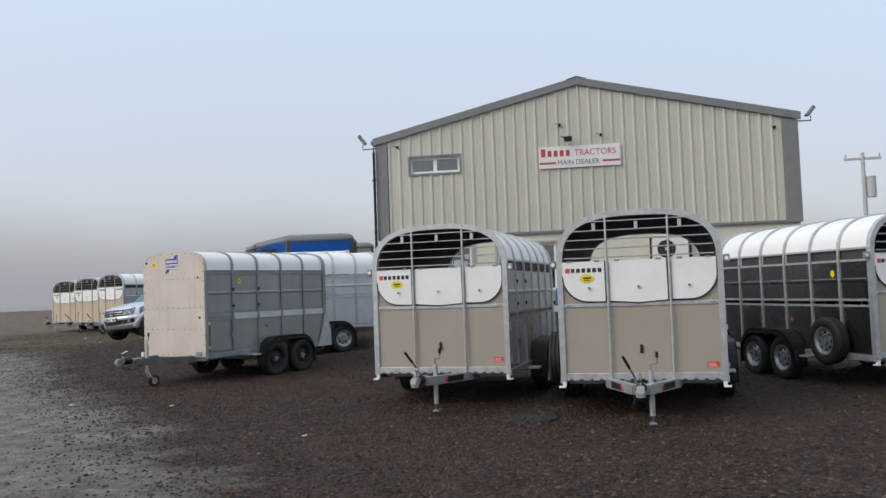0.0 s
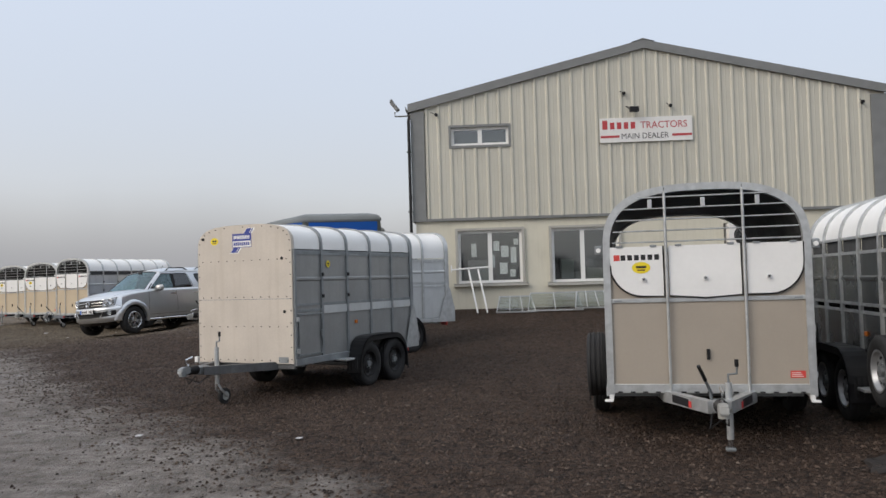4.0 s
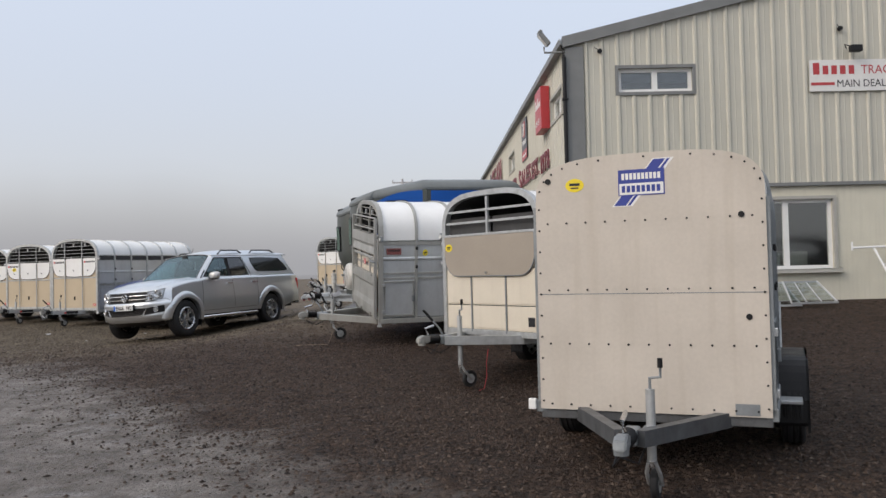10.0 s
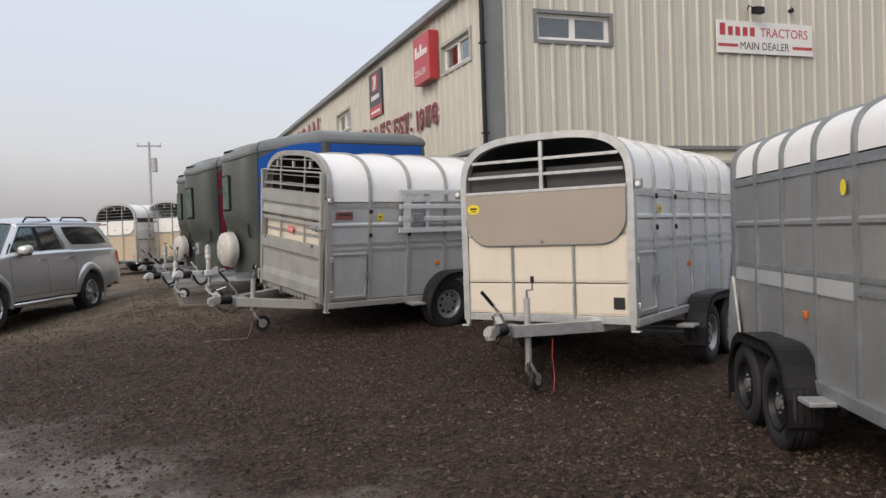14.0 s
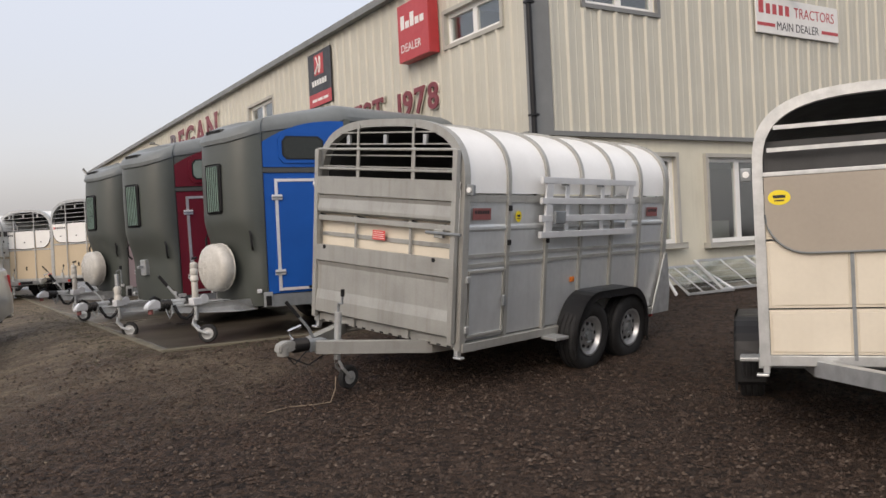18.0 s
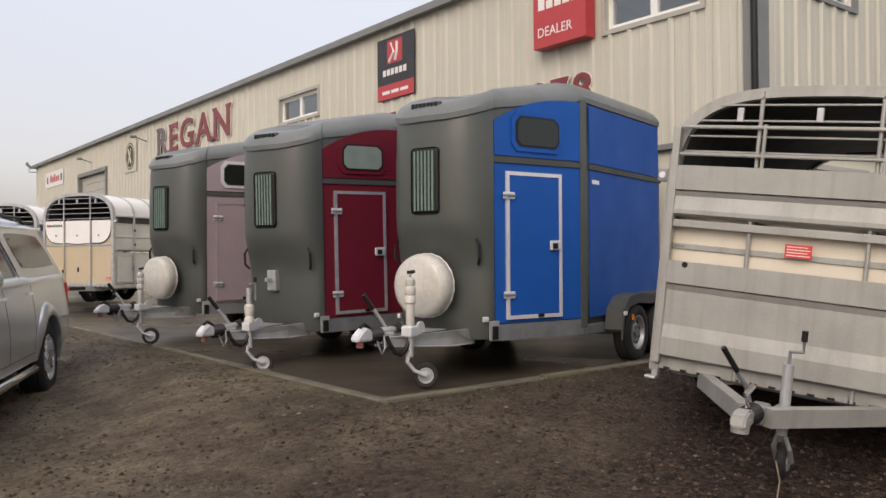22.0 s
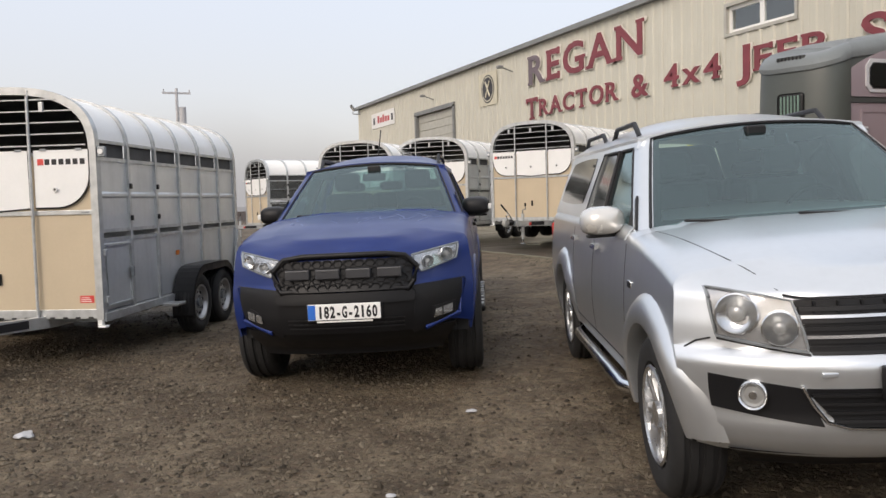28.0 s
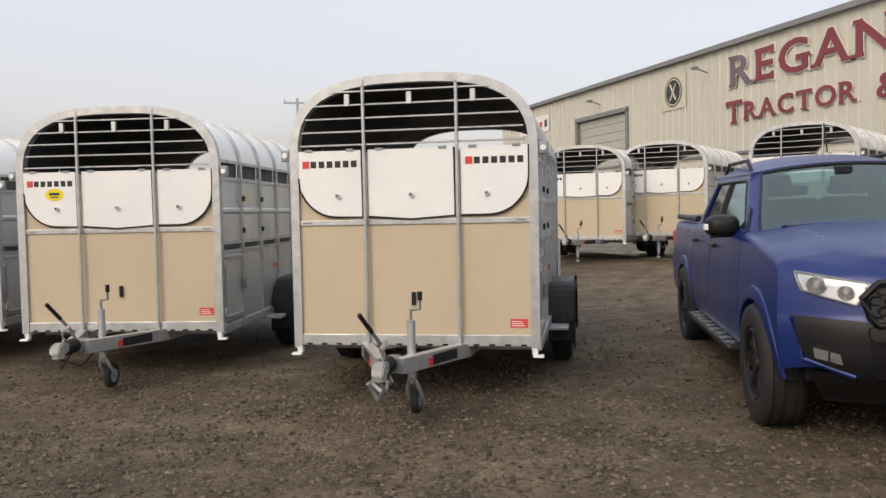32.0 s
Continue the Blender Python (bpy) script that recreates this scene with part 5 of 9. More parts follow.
    if "side" in stickers:
        oval(t, "dealer_sticker", L / ribs * 1.25, zs - 0.20, h + 0.0165 if not slots else h + 0.002, 0.042, 0.05, YELLOW, axis="x", label="yellow oval sticker")
        oval(t, "dealer_sticker", L / ribs * 1.25, zs - 0.20, -h - 0.0165 if not slots else -h - 0.0, 0.042, 0.05, YELLOW, axis="x", label="yellow oval sticker")
    if gate:
        g = part("spare_gate", mbox(h + 0.06, h + 0.085, L * 0.30, L * 0.33, zf + 0.87, zf + 1.43, 0.004), BRIGHT, t, "galvanised dividing gate hung on the side")
        part("gate_stile", mbox(h + 0.06, h + 0.085, L * 0.72, L * 0.75, zf + 0.87, zf + 1.43, 0.004), BRIGHT, g)
        for z in (0.90, 1.05, 1.21, 1.40):
            part("gate_rail", mbox(h + 0.055, h + 0.09, L * 0.28, L * 0.76, zf + z - 0.03, zf + z + 0.03, 0.004), BRIGHT, g)
        for y in (0.40, 0.58):
            part("gate_slat", mbox(h + 0.05, h + 0.06, L * y, L * y + 0.06, zf + 0.87, zf + 1.43), BRIGHT, g)
            part("gate_hook", mbox(h + 0.0, h + 0.06, L * y, L * y + 0.04, zf + 1.35, zf + 1.38), GALVD, g)
        part("gate_latch", mbox(h + 0.09, h + 0.12, L * 0.33, L * 0.38, zf + 1.00, zf + 1.12, 0.01), GALVD, g)
        for y in (0.05, L * 0.86):
            lb = part("maker_label", mbox(h + 0.0155, h + 0.018, y + 0.05, y + 0.29, zs - 0.225, zs - 0.125, 0.003), LABELRED, t, "small dull red maker's label")
            bb = bmesh.new()
            for k in range(6):
                box(bb, h + 0.0182, h + 0.0192, y + 0.075 + k * 0.033, y + 0.10 + k * 0.033, zs - 0.175, zs - 0.145)
            part("maker_lettering", bb, INK, lb)
    drawbar(t, zf, (0.23 if front == "flaps" else 0.34) * w, tip, floor=-drop, handle=front != "board", wheel_down=wheel_down, brand=front == "flaps", steel=DARKSTEEL if front == "board" else GALVW if front == "gate" else None, wrapped=len(names) == 2)
    return t


CREAMY = mat("ivory_pressed_steel", (0.67, 0.61, 0.50), 0.42, var=0.07, scale=2.5, fine=40, bump=0.001, streak=0.10, dirt=(0.40, 0.33, 0.24))
PLY2 = mat("tan_flap_board", (0.345, 0.30, 0.245), 0.42, var=0.10, scale=1.6, fine=40, bump=0.001)


# ---- horse trailers ----
GREYGRP = mat("dark_grey_grp", (0.070, 0.078, 0.070), 0.42, var=0.12, scale=2.0, fine=60, bump=0.001, streak=0.10, dirt=(0.05, 0.055, 0.05))
GREYROOF = mat("pale_grey_grp_roof", (0.15, 0.165, 0.165), 0.45, var=0.18, scale=2.0, fine=40, bump=0.001, streak=0.15, dirt=(0.07, 0.075, 0.07))
LOCKER = mat("rubbery_grey", (0.055, 0.058, 0.055), 0.6, bump=0.0)
CURTAIN = mat("pale_green_curtain", (0.13, 0.20, 0.165), 0.8, var=0.2, bump=0.0)
REDAMBER = mat("amber_lens", (0.65, 0.17, 0.02), 0.25, var=0.08, bump=0.0)
COVER = mat("white_vinyl_cover", (0.56, 0.54, 0.49), 0.28, var=0.20, scale=6, fine=30, bump=0.02, streak=0.25, dirt=(0.30, 0.28, 0.24))
HB_PLAN = [(0.0, -0.015), (0.13, -0.010), (0.22, 0.005), (0.30, 0.032), (0.37, 0.068), (0.435, 0.122), (0.477, 0.186), (0.504, 0.255), (0.512, 0.310), (0.494, 0.340), (0.87, 1.32), (0.885, 1.42), (0.885, 3.40), (0.86, 3.45), (0.0, 3.46)]


def hb_eave(y):
    return 2.33 + 0.28 * (1 - (1 - min(max(y, 0) / 1.45, 1)) ** 2) + 0.015 * smooth01(1.6, 3.4, y)


def horse_drawbar(t, wrapped):
    """Deep galvanised A-frame of a horse trailer with coupling, brake lever and jockey wheel."""
    tip = 0.85
    for s in (-1, 1):
        bm = mprism([(0.30, 0.32), (0.30, 0.455), (0.0, 0.455), (-tip + 0.24, 0.44), (-tip + 0.20, 0.43), (-tip + 0.20, 0.36), (0.0, 0.32)], "x", -0.022, 0.022)
        for v in bm.verts:
            v.co.x += s * (0.045 + 0.24 * min(1.0, max(0.0, (v.co.y + tip - 0.2) / (tip - 0.2))))
        part("drawbar_beam", bm, GALV, t)
    part("drawbar_plate", mbox(-0.12, 0.20, -0.34, 0.0, 0.457, 0.467, 0.003), GALV, t)
    bm = bmesh.new()
    box(bm, -0.045, 0.045, -tip + 0.15, -tip + 0.34, 0.385, 0.475, 0.014)
    cyl(bm, (0, -tip + 0.52, 0.485), (0, -tip + 0.18, 0.485), 0.032, 14)
    part("coupling_body", bm, GALV, t)
    bm = bmesh.new()
    prof = []
    for k in range(6):
        prof += [(0.050, -k * 0.024), (0.066, -0.012 - k * 0.024)]
    revolve(bm, prof + [(0.042, -0.150)], 16, "y", (0, -tip + 0.19, 0.455))
    part("rubber_gaiter", bm, BLACK, t)
    bm = mprism([(-tip + 0.05, 0.42), (-tip + 0.05, 0.50), (-tip - 0.02, 0.535), (-tip - 0.075, 0.505), (-tip - 0.125, 0.46), (-tip - 0.13, 0.425)], "x", -0.046, 0.046)
    bmesh.ops.bevel(bm, geom=list(bm.edges), offset=0.012, segments=2, affect="EDGES")
    head = part("coupling_head", bm, BRIGHT, t, "bright pressed-steel coupling head")
    part("coupling_handle", mtube([(0, -tip + 0.06, 0.52), (0, -tip - 0.01, 0.56), (0, -tip - 0.06, 0.535)], 0.014), BLACK, head)
    part("ball_cover", mcyl((0, -tip - 0.06, 0.372), (0, -tip - 0.06, 0.425), 0.028, 14), LABELRED, head, "red plastic ball cover")
    lv = part("brake_lever", mtube([(-0.03, -tip + 0.34, 0.46), (-0.05, -tip + 0.28, 0.56), (-0.09, -tip + 0.20, 0.68)], 0.015), GALV, t)
    part("grip", mtube([(-0.085, -tip + 0.21, 0.665), (-0.125, -tip + 0.13, 0.785)], 0.020), BLACK, lv)
    part("lever_boot", mtube([(-0.02, -tip + 0.38, 0.50), (0.03, -tip + 0.40, 0.525), (0.07, -tip + 0.40, 0.49)], 0.028), BLACK, lv)
    # trailing electric cable, hung in a loop
    part("trailing_cable", mtube([(0.02, -0.47, 0.50), (0.10, -0.43, 0.48), (0.135, -0.44, 0.40), (0.13, -0.48, 0.33), (0.12, -0.54, 0.29), (0.11, -0.60, 0.31), (0.09, -0.64, 0.38), (0.07, -0.66, 0.45)], 0.019, 8), BLACK, t)
    part("breakaway_cable", mtube([(0.06, -0.68, 0.46), (0.08, -0.69, 0.36), (0.07, -0.72, 0.31), (0.05, -0.74, 0.38), (0.03, -0.75, 0.45)], 0.009, 6), GALVD, t)
    # jockey wheel, its fork swung round
    x, y = 0.14, -0.43
    j = part("jockey_post", mtube([(x, y, 0.26), (x, y, 0.90 if wrapped else 0.86)], 0.028, 12), GALV, t)
    part("jockey_clamp", mbox(x - 0.055, x + 0.05, y - 0.06, y + 0.06, 0.43, 0.52, 0.012), BRIGHT, j)
    part("clamp_plate", mcyl((x + 0.03, y + 0.09, 0.50), (x + 0.045, y + 0.09, 0.50), 0.055, 18), BRIGHT, j)
    bm = bmesh.new()
    if wrapped:
        revolve(bm, [(0.030, 0.50), (0.037, 0.52), (0.036, 0.70), (0.048, 0.715), (0.046, 0.76), (0.038, 0.775), (0.047, 0.79), (0.046, 0.84), (0.038, 0.855), (0.046, 0.87), (0.042, 0.91), (0.020, 0.925)], 18, "z", (x, y, 0))
    else:
        revolve(bm, [(0.050, 0.50), (0.058, 0.53), (0.040, 0.58), (0.046, 0.60), (0.052, 0.67), (0.044, 0.69), (0.028, 0.70)], 18, "z", (x, y, 0))
    part("jockey_cover", bm, COVER, j, "cream plastic sleeve on the jockey post", smooth=0.6)
    part("winding_handle", mtube([(x, y, 0.88), (x, y, 0.945), (x + 0.015, y + 0.02, 0.965)] if wrapped else [(x, y, 0.84), (x, y, 0.90), (x + 0.06, y + 0.03, 0.92), (x + 0.06, y + 0.03, 0.74)], 0.010), GALVD, j)
    part("handle_knob", mcyl((x - 0.03, y, 0.965), (x + 0.035, y + 0.02, 0.975), 0.014, 10) if wrapped else mcyl((x + 0.06, y + 0.03, 0.92), (x + 0.06, y + 0.03, 0.97), 0.018, 10), BLACK, j)
    turn = pose(x, y, 0, 0, 0, -48)
    for dx in (-0.044, 0.044):
        o = part("jockey_fork", mtube([(dx * 0.5, -0.02, 0.29), (dx, -0.03, 0.225), (dx, 0.03, 0.15), (dx, 0.125, 0.105)], 0.017, 8), GALV, j)
        o.matrix_basis = turn
    bm = bmesh.new()
    revolve(bm, [(0.066, -0.028), (0.094, -0.030), (0.106, -0.016), (0.106, 0.016), (0.094, 0.030), (0.066, 0.028), (0.066, -0.028)], 24, "x", (0, 0.125, 0.106))
    jw = part("jockey_wheel", bm, RUBBER, t, smooth=0.7)
    jw.matrix_basis = turn
    bm = bmesh.new()
    revolve(bm, [(0.0, -0.034), (0.018, -0.034), (0.020, -0.020), (0.052, -0.016), (0.058, -0.029), (0.067, -0.029), (0.067, 0.029), (0.058, 0.029), (0.052, 0.016), (0.020, 0.020), (0.018, 0.034), (0.0, 0.034)], 20, "x", (0, 0.125, 0.106))
    part("hub", bm, GALV, jw)


def horse_trailer(m, label, paint, wheel_cover=True, curtain=True):
    """A tapered-nose horse trailer: grey moulded shell, coloured panels, groom doors on the tapered flanks."""
    t = thing("horse_trailer", label, "trailer", m, "horse trailers")
    half = HB_PLAN
    loop = half + [(-x, y) for x, y in half[::-1] if x > 0]
    cx, cy = 0.0, 1.75
    zf = 0.36
    bm = bmesh.new()

    def ring(inset, dz, z=None, lean=0.0):
        vs = []
        for x, y in loop:
            ln = math.hypot(x - cx, (y - cy) * 0.55) or 1
            sx, sy = x * (1 - inset / 0.885), cy + (y - cy) * (1 - inset / 1.65)
            zz = z if z is not None else hb_eave(y) + dz
            sy += 0.16 * (1 - smooth01(0.92, 1.45, zz)) * max(0.0, 1 - max(y, 0) / 0.30)
            vs.append(bm.verts.new((sx, sy + lean, zz)))
        return vs
    rows = [ring(0.05, 0, zf), ring(0.02, 0, zf + 0.10), ring(0.0, 0, 0.70)] + [ring(0.0, 0, 0.92 + 0.066 * i) for i in range(9)] + [ring(0.0, 0, 1.9), ring(0.012, -0.10), ring(0.02, -0.03), ring(0.0, -0.028), ring(-0.006, 0.02), ring(0.012, 0.065), ring(0.05, 0.115), ring(0.12, 0.16), ring(0.30, 0.205), ring(0.60, 0.225), ring(0.86, 0.235)]
    k = len(loop)
    cut = 14
    low = [[v.co.copy() for v in r] for r in rows[:cut + 1]]
    high = [[v.co.copy() for v in r] for r in rows[cut:]]
    bm.free()
    for nm, rr, mt, lab in (("shell", low, GREYGRP, "dark grey moulded body"), ("roof_cap", high, GREYROOF, "paler grey moulded roof")):
        bm = bmesh.new()
        rows = [[bm.verts.new(c) for c in r] for r in rr]
        for a, b in zip(rows, rows[1:]):
            for i in range(k):
                bm.faces.new((a[i], a[(i + 1) % k], b[(i + 1) % k], b[i]))
        if nm == "shell":
            bm.faces.new(rows[0][::-1])
            bm.faces.new(rows[-1])
        else:
            bm.faces.new(rows[-1])
        bmesh.ops.recalc_face_normals(bm, faces=bm.faces)
        part(nm, bm, mt, t, lab, smooth=0.5)
    vt = part("roof_vent", mbox(-0.20, 0.12, 0.04, 0.10, hb_eave(0) + 0.10, hb_eave(0) + 0.15, 0.012), LOCKER, t)
    for i in range(7):
        part("louvre", mbox(-0.18 + i * 0.042, -0.16 + i * 0.042, 0.03, 0.045, hb_eave(0) + 0.105, hb_eave(0) + 0.145), BLACK, vt)
    # flank panels
    A, B = Vector((0.44, 0.20, 0)), Vector((0.87, 1.32, 0))
    d = (B - A).normalized()
    nrm = Vector((d.y, -d.x, 0))
    flank_len = (B - A).length
    for s in (-1, 1):
        def fm(u, v, z):
            p = A + d * u + nrm * v
            return Vector((s * p.x, p.y, z))

        def fbox(nm, u0, u1, v0, v1, z0, z1, material, parent=t, bev=0.0, lab=""):
            b_ = mbox(u0, u1, v0, v1, z0, z1, bev)
            for vv in b_.verts:
                vv.co = fm(vv.co.x, vv.co.y, vv.co.z)
            bmesh.ops.recalc_face_normals(b_, faces=b_.faces)
            return part(nm, b_, material, parent, lab)

        def fprism(nm, poly, v0, v1, material, parent=t, lab=""):
            b_ = mprism(poly, "y", v0, v1)
            for vv in b_.verts:
                vv.co = fm(vv.co.x, vv.co.y, vv.co.z)
            bmesh.ops.recalc_face_normals(b_, faces=b_.faces)
            return part(nm, b_, material, parent, lab)

        fbox("flank_panel", 0.145, flank_len - 0.02, -0.01, 0.012, 0.50, 1.93, paint)
        up = [(0.145, 2.0)] + [(0.145 + (flank_len - 0.165) * i / 10, hb_eave(A.y + (0.145 + (flank_len - 0.165) * i / 10) * d.y) - 0.045 - 0.10 * (1 - i / 10) ** 3 + 0.02 * math.sin(math.pi * i / 10)) for i in range(11)] + [(flank_len - 0.02, 2.0)]
        upper = fprism("upper_panel", up, -0.01, 0.014, paint)
        fbox("waist_strip", 0.12, flank_len, -0.01, 0.024, 1.935, 1.985, LOCKER)
        fbox("flank_post", flank_len - 0.02, flank_len + 0.06, -0.02, 0.02, zf + 0.05, hb_eave(1.4) - 0.02, GREYGRP)
        # window in the upper panel
        u0, u1, z0, z1 = 0.38, 0.90, 2.09, 2.37
        rect = [(u0 + 0.05, z1), (u1 - 0.06, z1), (u1, z1 - 0.05), (u1, z0 + 0.05), (u1 - 0.05, z0), (u0 + 0.05, z0), (u0, z0 + 0.05), (u0, z1 - 0.06)]
        grow = [((p - (u0 + u1) / 2) * 1.16 + (u0 + u1) / 2, (q - (z0 + z1) / 2) * 1.30 + (z0 + z1) / 2) for p, q in rect]
        fprism("window_surround", grow, 0.012, 0.030, paint if paint is not MAUVE else BRIGHT, upper)
        fprism("flank_window", rect, 0.030, 0.036, BLACK, upper)
        ins = [((p - (u0 + u1) / 2) * 0.93 + (u0 + u1) / 2, (q - (z0 + z1) / 2) * 0.88 + (z0 + z1) / 2) for p, q in rect]
        fprism("pane", ins, 0.0365, 0.040, SKYPANE if paint is MAROON else WINDARK, upper)
        # groom door
        du0, du1, dz0, dz1 = 0.27, 0.93, 0.53, 1.86
        dr = fbox("groom_door", du0 + 0.02, du1 - 0.02, 0.012, 0.026, dz0, dz1, paint, t, 0.004)
        for c in ((du0, du0 + 0.034, dz0, dz1), (du1 - 0.034, du1, dz0, dz1), (du0 + 0.034, du1 - 0.034, dz1 - 0.034, dz1), (du0 + 0.034, du1 - 0.034, dz0, dz0 + 0.034)):
            fbox("door_trim", c[0], c[1], 0.012, 0.033, c[2], c[3], BRIGHT if paint is BLUE else GALV if paint is MAROON else MAUVE, dr)
        for z in (dz0 + 0.22, dz1 - 0.22):
            fbox("hinge", du0 - 0.045, du0 + 0.012, 0.033, 0.046, z - 0.032, z + 0.032, BRIGHT, dr, 0.006)
            fbox("hinge_leaf", du0 + 0.022, du0 + 0.085, 0.033, 0.046, z - 0.032, z + 0.032, BRIGHT, dr, 0.006)
            fbox("hinge_pin", du0 - 0.045, du0 + 0.085, 0.040, 0.056, z - 0.010, z + 0.010, GALVD, dr, 0.004)
        fbox("door_lock", du1 - 0.16, du1 - 0.03, 0.033, 0.055, 1.15, 1.24, BRIGHT, dr, 0.008)
        fbox("lock_button", du1 - 0.135, du1 - 0.075, 0.055, 0.060, 1.165, 1.215, BLACK, dr)
        fbox("door_buffer", du0 + 0.36, du0 + 0.42, 0.033, 0.05, dz0 + 0.01, dz0 + 0.04, BLACK, dr)
        fbox("sill_plate", 0.10, flank_len + 0.02, -0.02, 0.016, 0.345, 0.49, GALVD)
        bk = fbox("catch_plate", 0.075, 0.185, 0.016, 0.026, 0.35, 0.525, GALV, t, 0.005)
        fbox("prop_buckle", 0.10, 0.165, 0.026, 0.042, 0.36, 0.48, BLACK, bk, 0.008)
        fbox("side_catch", 0.0, 0.055, 0.012, 0.045, 0.52, 0.565, BRIGHT, t, 0.008)
        # rear flank
        x0, x1 = sorted((s * 0.884, s * 0.898))
        part("side_panel", mbox(x0, x1, 1.47, 3.33, 0.50, 1.93), paint, t)
        b_ = bmesh.new()
        poly = [(1.47, 2.0)] + [(1.47 + 1.86 * i / 8, hb_eave(1.47 + 1.86 * i / 8) - 0.05) for i in range(9)] + [(3.33, 2.0)]
        prism(b_, poly, "x", x0, x1)
        part("upper_side_panel", b_, paint, t)
        part("waist_strip", mbox(*sorted((s * 0.884, s * 0.91)), 1.45, 3.39, 1.935, 1.985), LOCKER, t)
        part("side_badge", mbox(*sorted((s * 0.897, s * 0.902)), 1.52, 1.68, 1.80, 1.84), PVC, t)
        part("chassis_rail", mbox(s * 0.84 - 0.05, s * 0.84 + 0.05, 1.35, 3.45, 0.33, 0.43, 0.008), GALVD, t)
        part("grab_handle", mtube([(s * 0.43, 0.18, 1.03), (s * 0.465, 0.145, 1.08), (s * 0.465, 0.14, 1.20), (s * 0.43, 0.15, 1.25)], 0.014), BLACK, t)
        for dy in (2.25, 2.90):
            wheel(t, s * 0.99, dy, 0.30, s, 0.30, 0.175, 0.175)
        pts = [(1.80, 0.36), (1.84, 0.56), (2.00, 0.68), (2.25, 0.71), (2.575, 0.685), (2.90, 0.71), (3.15, 0.68), (3.30, 0.56), (3.33, 0.36)]
        b_ = bmesh.new()
        inner = [(y * 0.96 + 2.575 * 0.04, z - 0.03) for y, z in pts]
        prism(b_, pts + inner[::-1], "x", *sorted((s * 0.895, s * 1.085)))
        prism(b_, pts + [(y, z - 0.10) for y, z in pts[::-1]], "x", *sorted((s * 1.07, s * 1.09)))
        part("mudguard", b_, LOCKER, t, "dark grey plastic mudguard")
        part("marker_lamp", mbox(*sorted((s * 1.088, s * 1.10)), 1.82, 1.90, 0.50, 0.54, 0.004), PVC, t)
        part("side_marker", mbox(*sorted((s * 1.088, s * 1.10)), 2.03, 2.08, 0.44, 0.50, 0.004), REDAMBER, t, "amber side marker")
    for y in (2.25, 2.90):
        part("axle", mcyl((-0.9, y, 0.30), (0.9, y, 0.30), 0.035, 10), GALVD, t)
    part("rear_ramp", mbox(-0.84, 0.84, 3.46, 3.51, 0.42, 1.9, 0.01), paint, t)
    # nose window
    nw = part("nose_window", mbox(-0.15, 0.15, -0.032, 0.006, 1.475, 2.065, 0.035), BLACK, t)
    part("pane", mbox(-0.125, 0.125, -0.036, -0.0325, 1.50, 2.04), WINDARK, nw)
    if curtain:
        for i in range(6):
            x = -0.112 + i * 0.039
            part("curtain_fold", mbox(x, x + 0.020, -0.0385, -0.0365, 1.505, 2.035), CURTAIN, nw)
    if wheel_cover:
        b_ = bmesh.new()
        revolve(b_, [(0, -0.20), (0.23, -0.195), (0.27, -0.17), (0.285, -0.12), (0.282, -0.03), (0.262, -0.005)], 36, "y", (-0.02, 0.07, 0.84))
        c = part("spare_wheel", b_, COVER, t, "spare wheel in a white vinyl cover", smooth=0.8)
        part("elastic_hem", mtube([(-0.02 + (0.280 + 0.006 * (i % 2)) * math.cos(math.pi * i / 20), 0.04, 0.84 + (0.280 + 0.006 * (i % 2)) * math.sin(math.pi * i / 20)) for i in range(40)], 0.008, 5, closed=True), COVER, c)
    else:
        hd = part("wheel_bracket", mbox(-0.09, 0.03, 0.08, 0.16, 0.80, 1.02, 0.01), GALV, t)
        part("bracket_arm", mbox(-0.05, -0.01, 0.0, 0.08, 0.90, 0.94, 0.006), GALV, hd)
    horse_drawbar(t, wheel_cover)
    return t


BRIGHT = mat("white_aluminium_trim", (0.66, 0.67, 0.68), 0.35, 0.3, var=0.08, bump=0.0)
# pane with the pale sky it shows painted into its base colour
SKYPANE = mat("pale_acrylic", (0.20, 0.25, 0.225), 0.15, var=0.15, bump=0.0, rvar=0.05)
WINDARK = mat("tinted_acrylic", (0.012, 0.016, 0.014), 0.12, var=0.1, bump=0.0, rvar=0.05)
BLUE = mat("blue_hammered_paint", (0.005, 0.080, 0.345), 0.55, var=0.10, scale=3, fine=220, bump=0.002, spec=0.22)
MAROON = mat("maroon_hammered_paint", (0.125, 0.010, 0.020), 0.45, var=0.10, scale=3, fine=220, bump=0.002, spec=0.3)
MAUVE = mat("mauve_silver_paint", (0.34, 0.28, 0.30), 0.42, 0.2, var=0.08, scale=3, fine=220, bump=0.002)


# ---- pickups ----
SILVER = mat("silver_metallic_paint", (0.64, 0.67, 0.695), 0.30, 0.80, var=0.05, scale=1.5, fine=30, bump=0.0, coat=0.6, rvar=0.06, streak=0.05, dirt=(0.25, 0.24, 0.22))
NAVY = mat("matt_blue_wrap", (0.006, 0.023, 0.135), 0.34, 0.1, var=0.15, scale=2.5, fine=60, bump=0.0, coat=0.1, spec=0.4, rvar=0.10)
CARGLASS = thin_glass("car_glass", (0.36, 0.52, 0.50), 0.12, (0.78, 0.97, 1.0))
SIDEGLASS = thin_glass("dark_side_glass", (0.10, 0.11, 0.11), 0.09)
MIRRORCAP = mat("warm_silver_cap", (0.62, 0.61, 0.58), 0.25, 0.4, var=0.04, bump=0.0, coat=0.5)
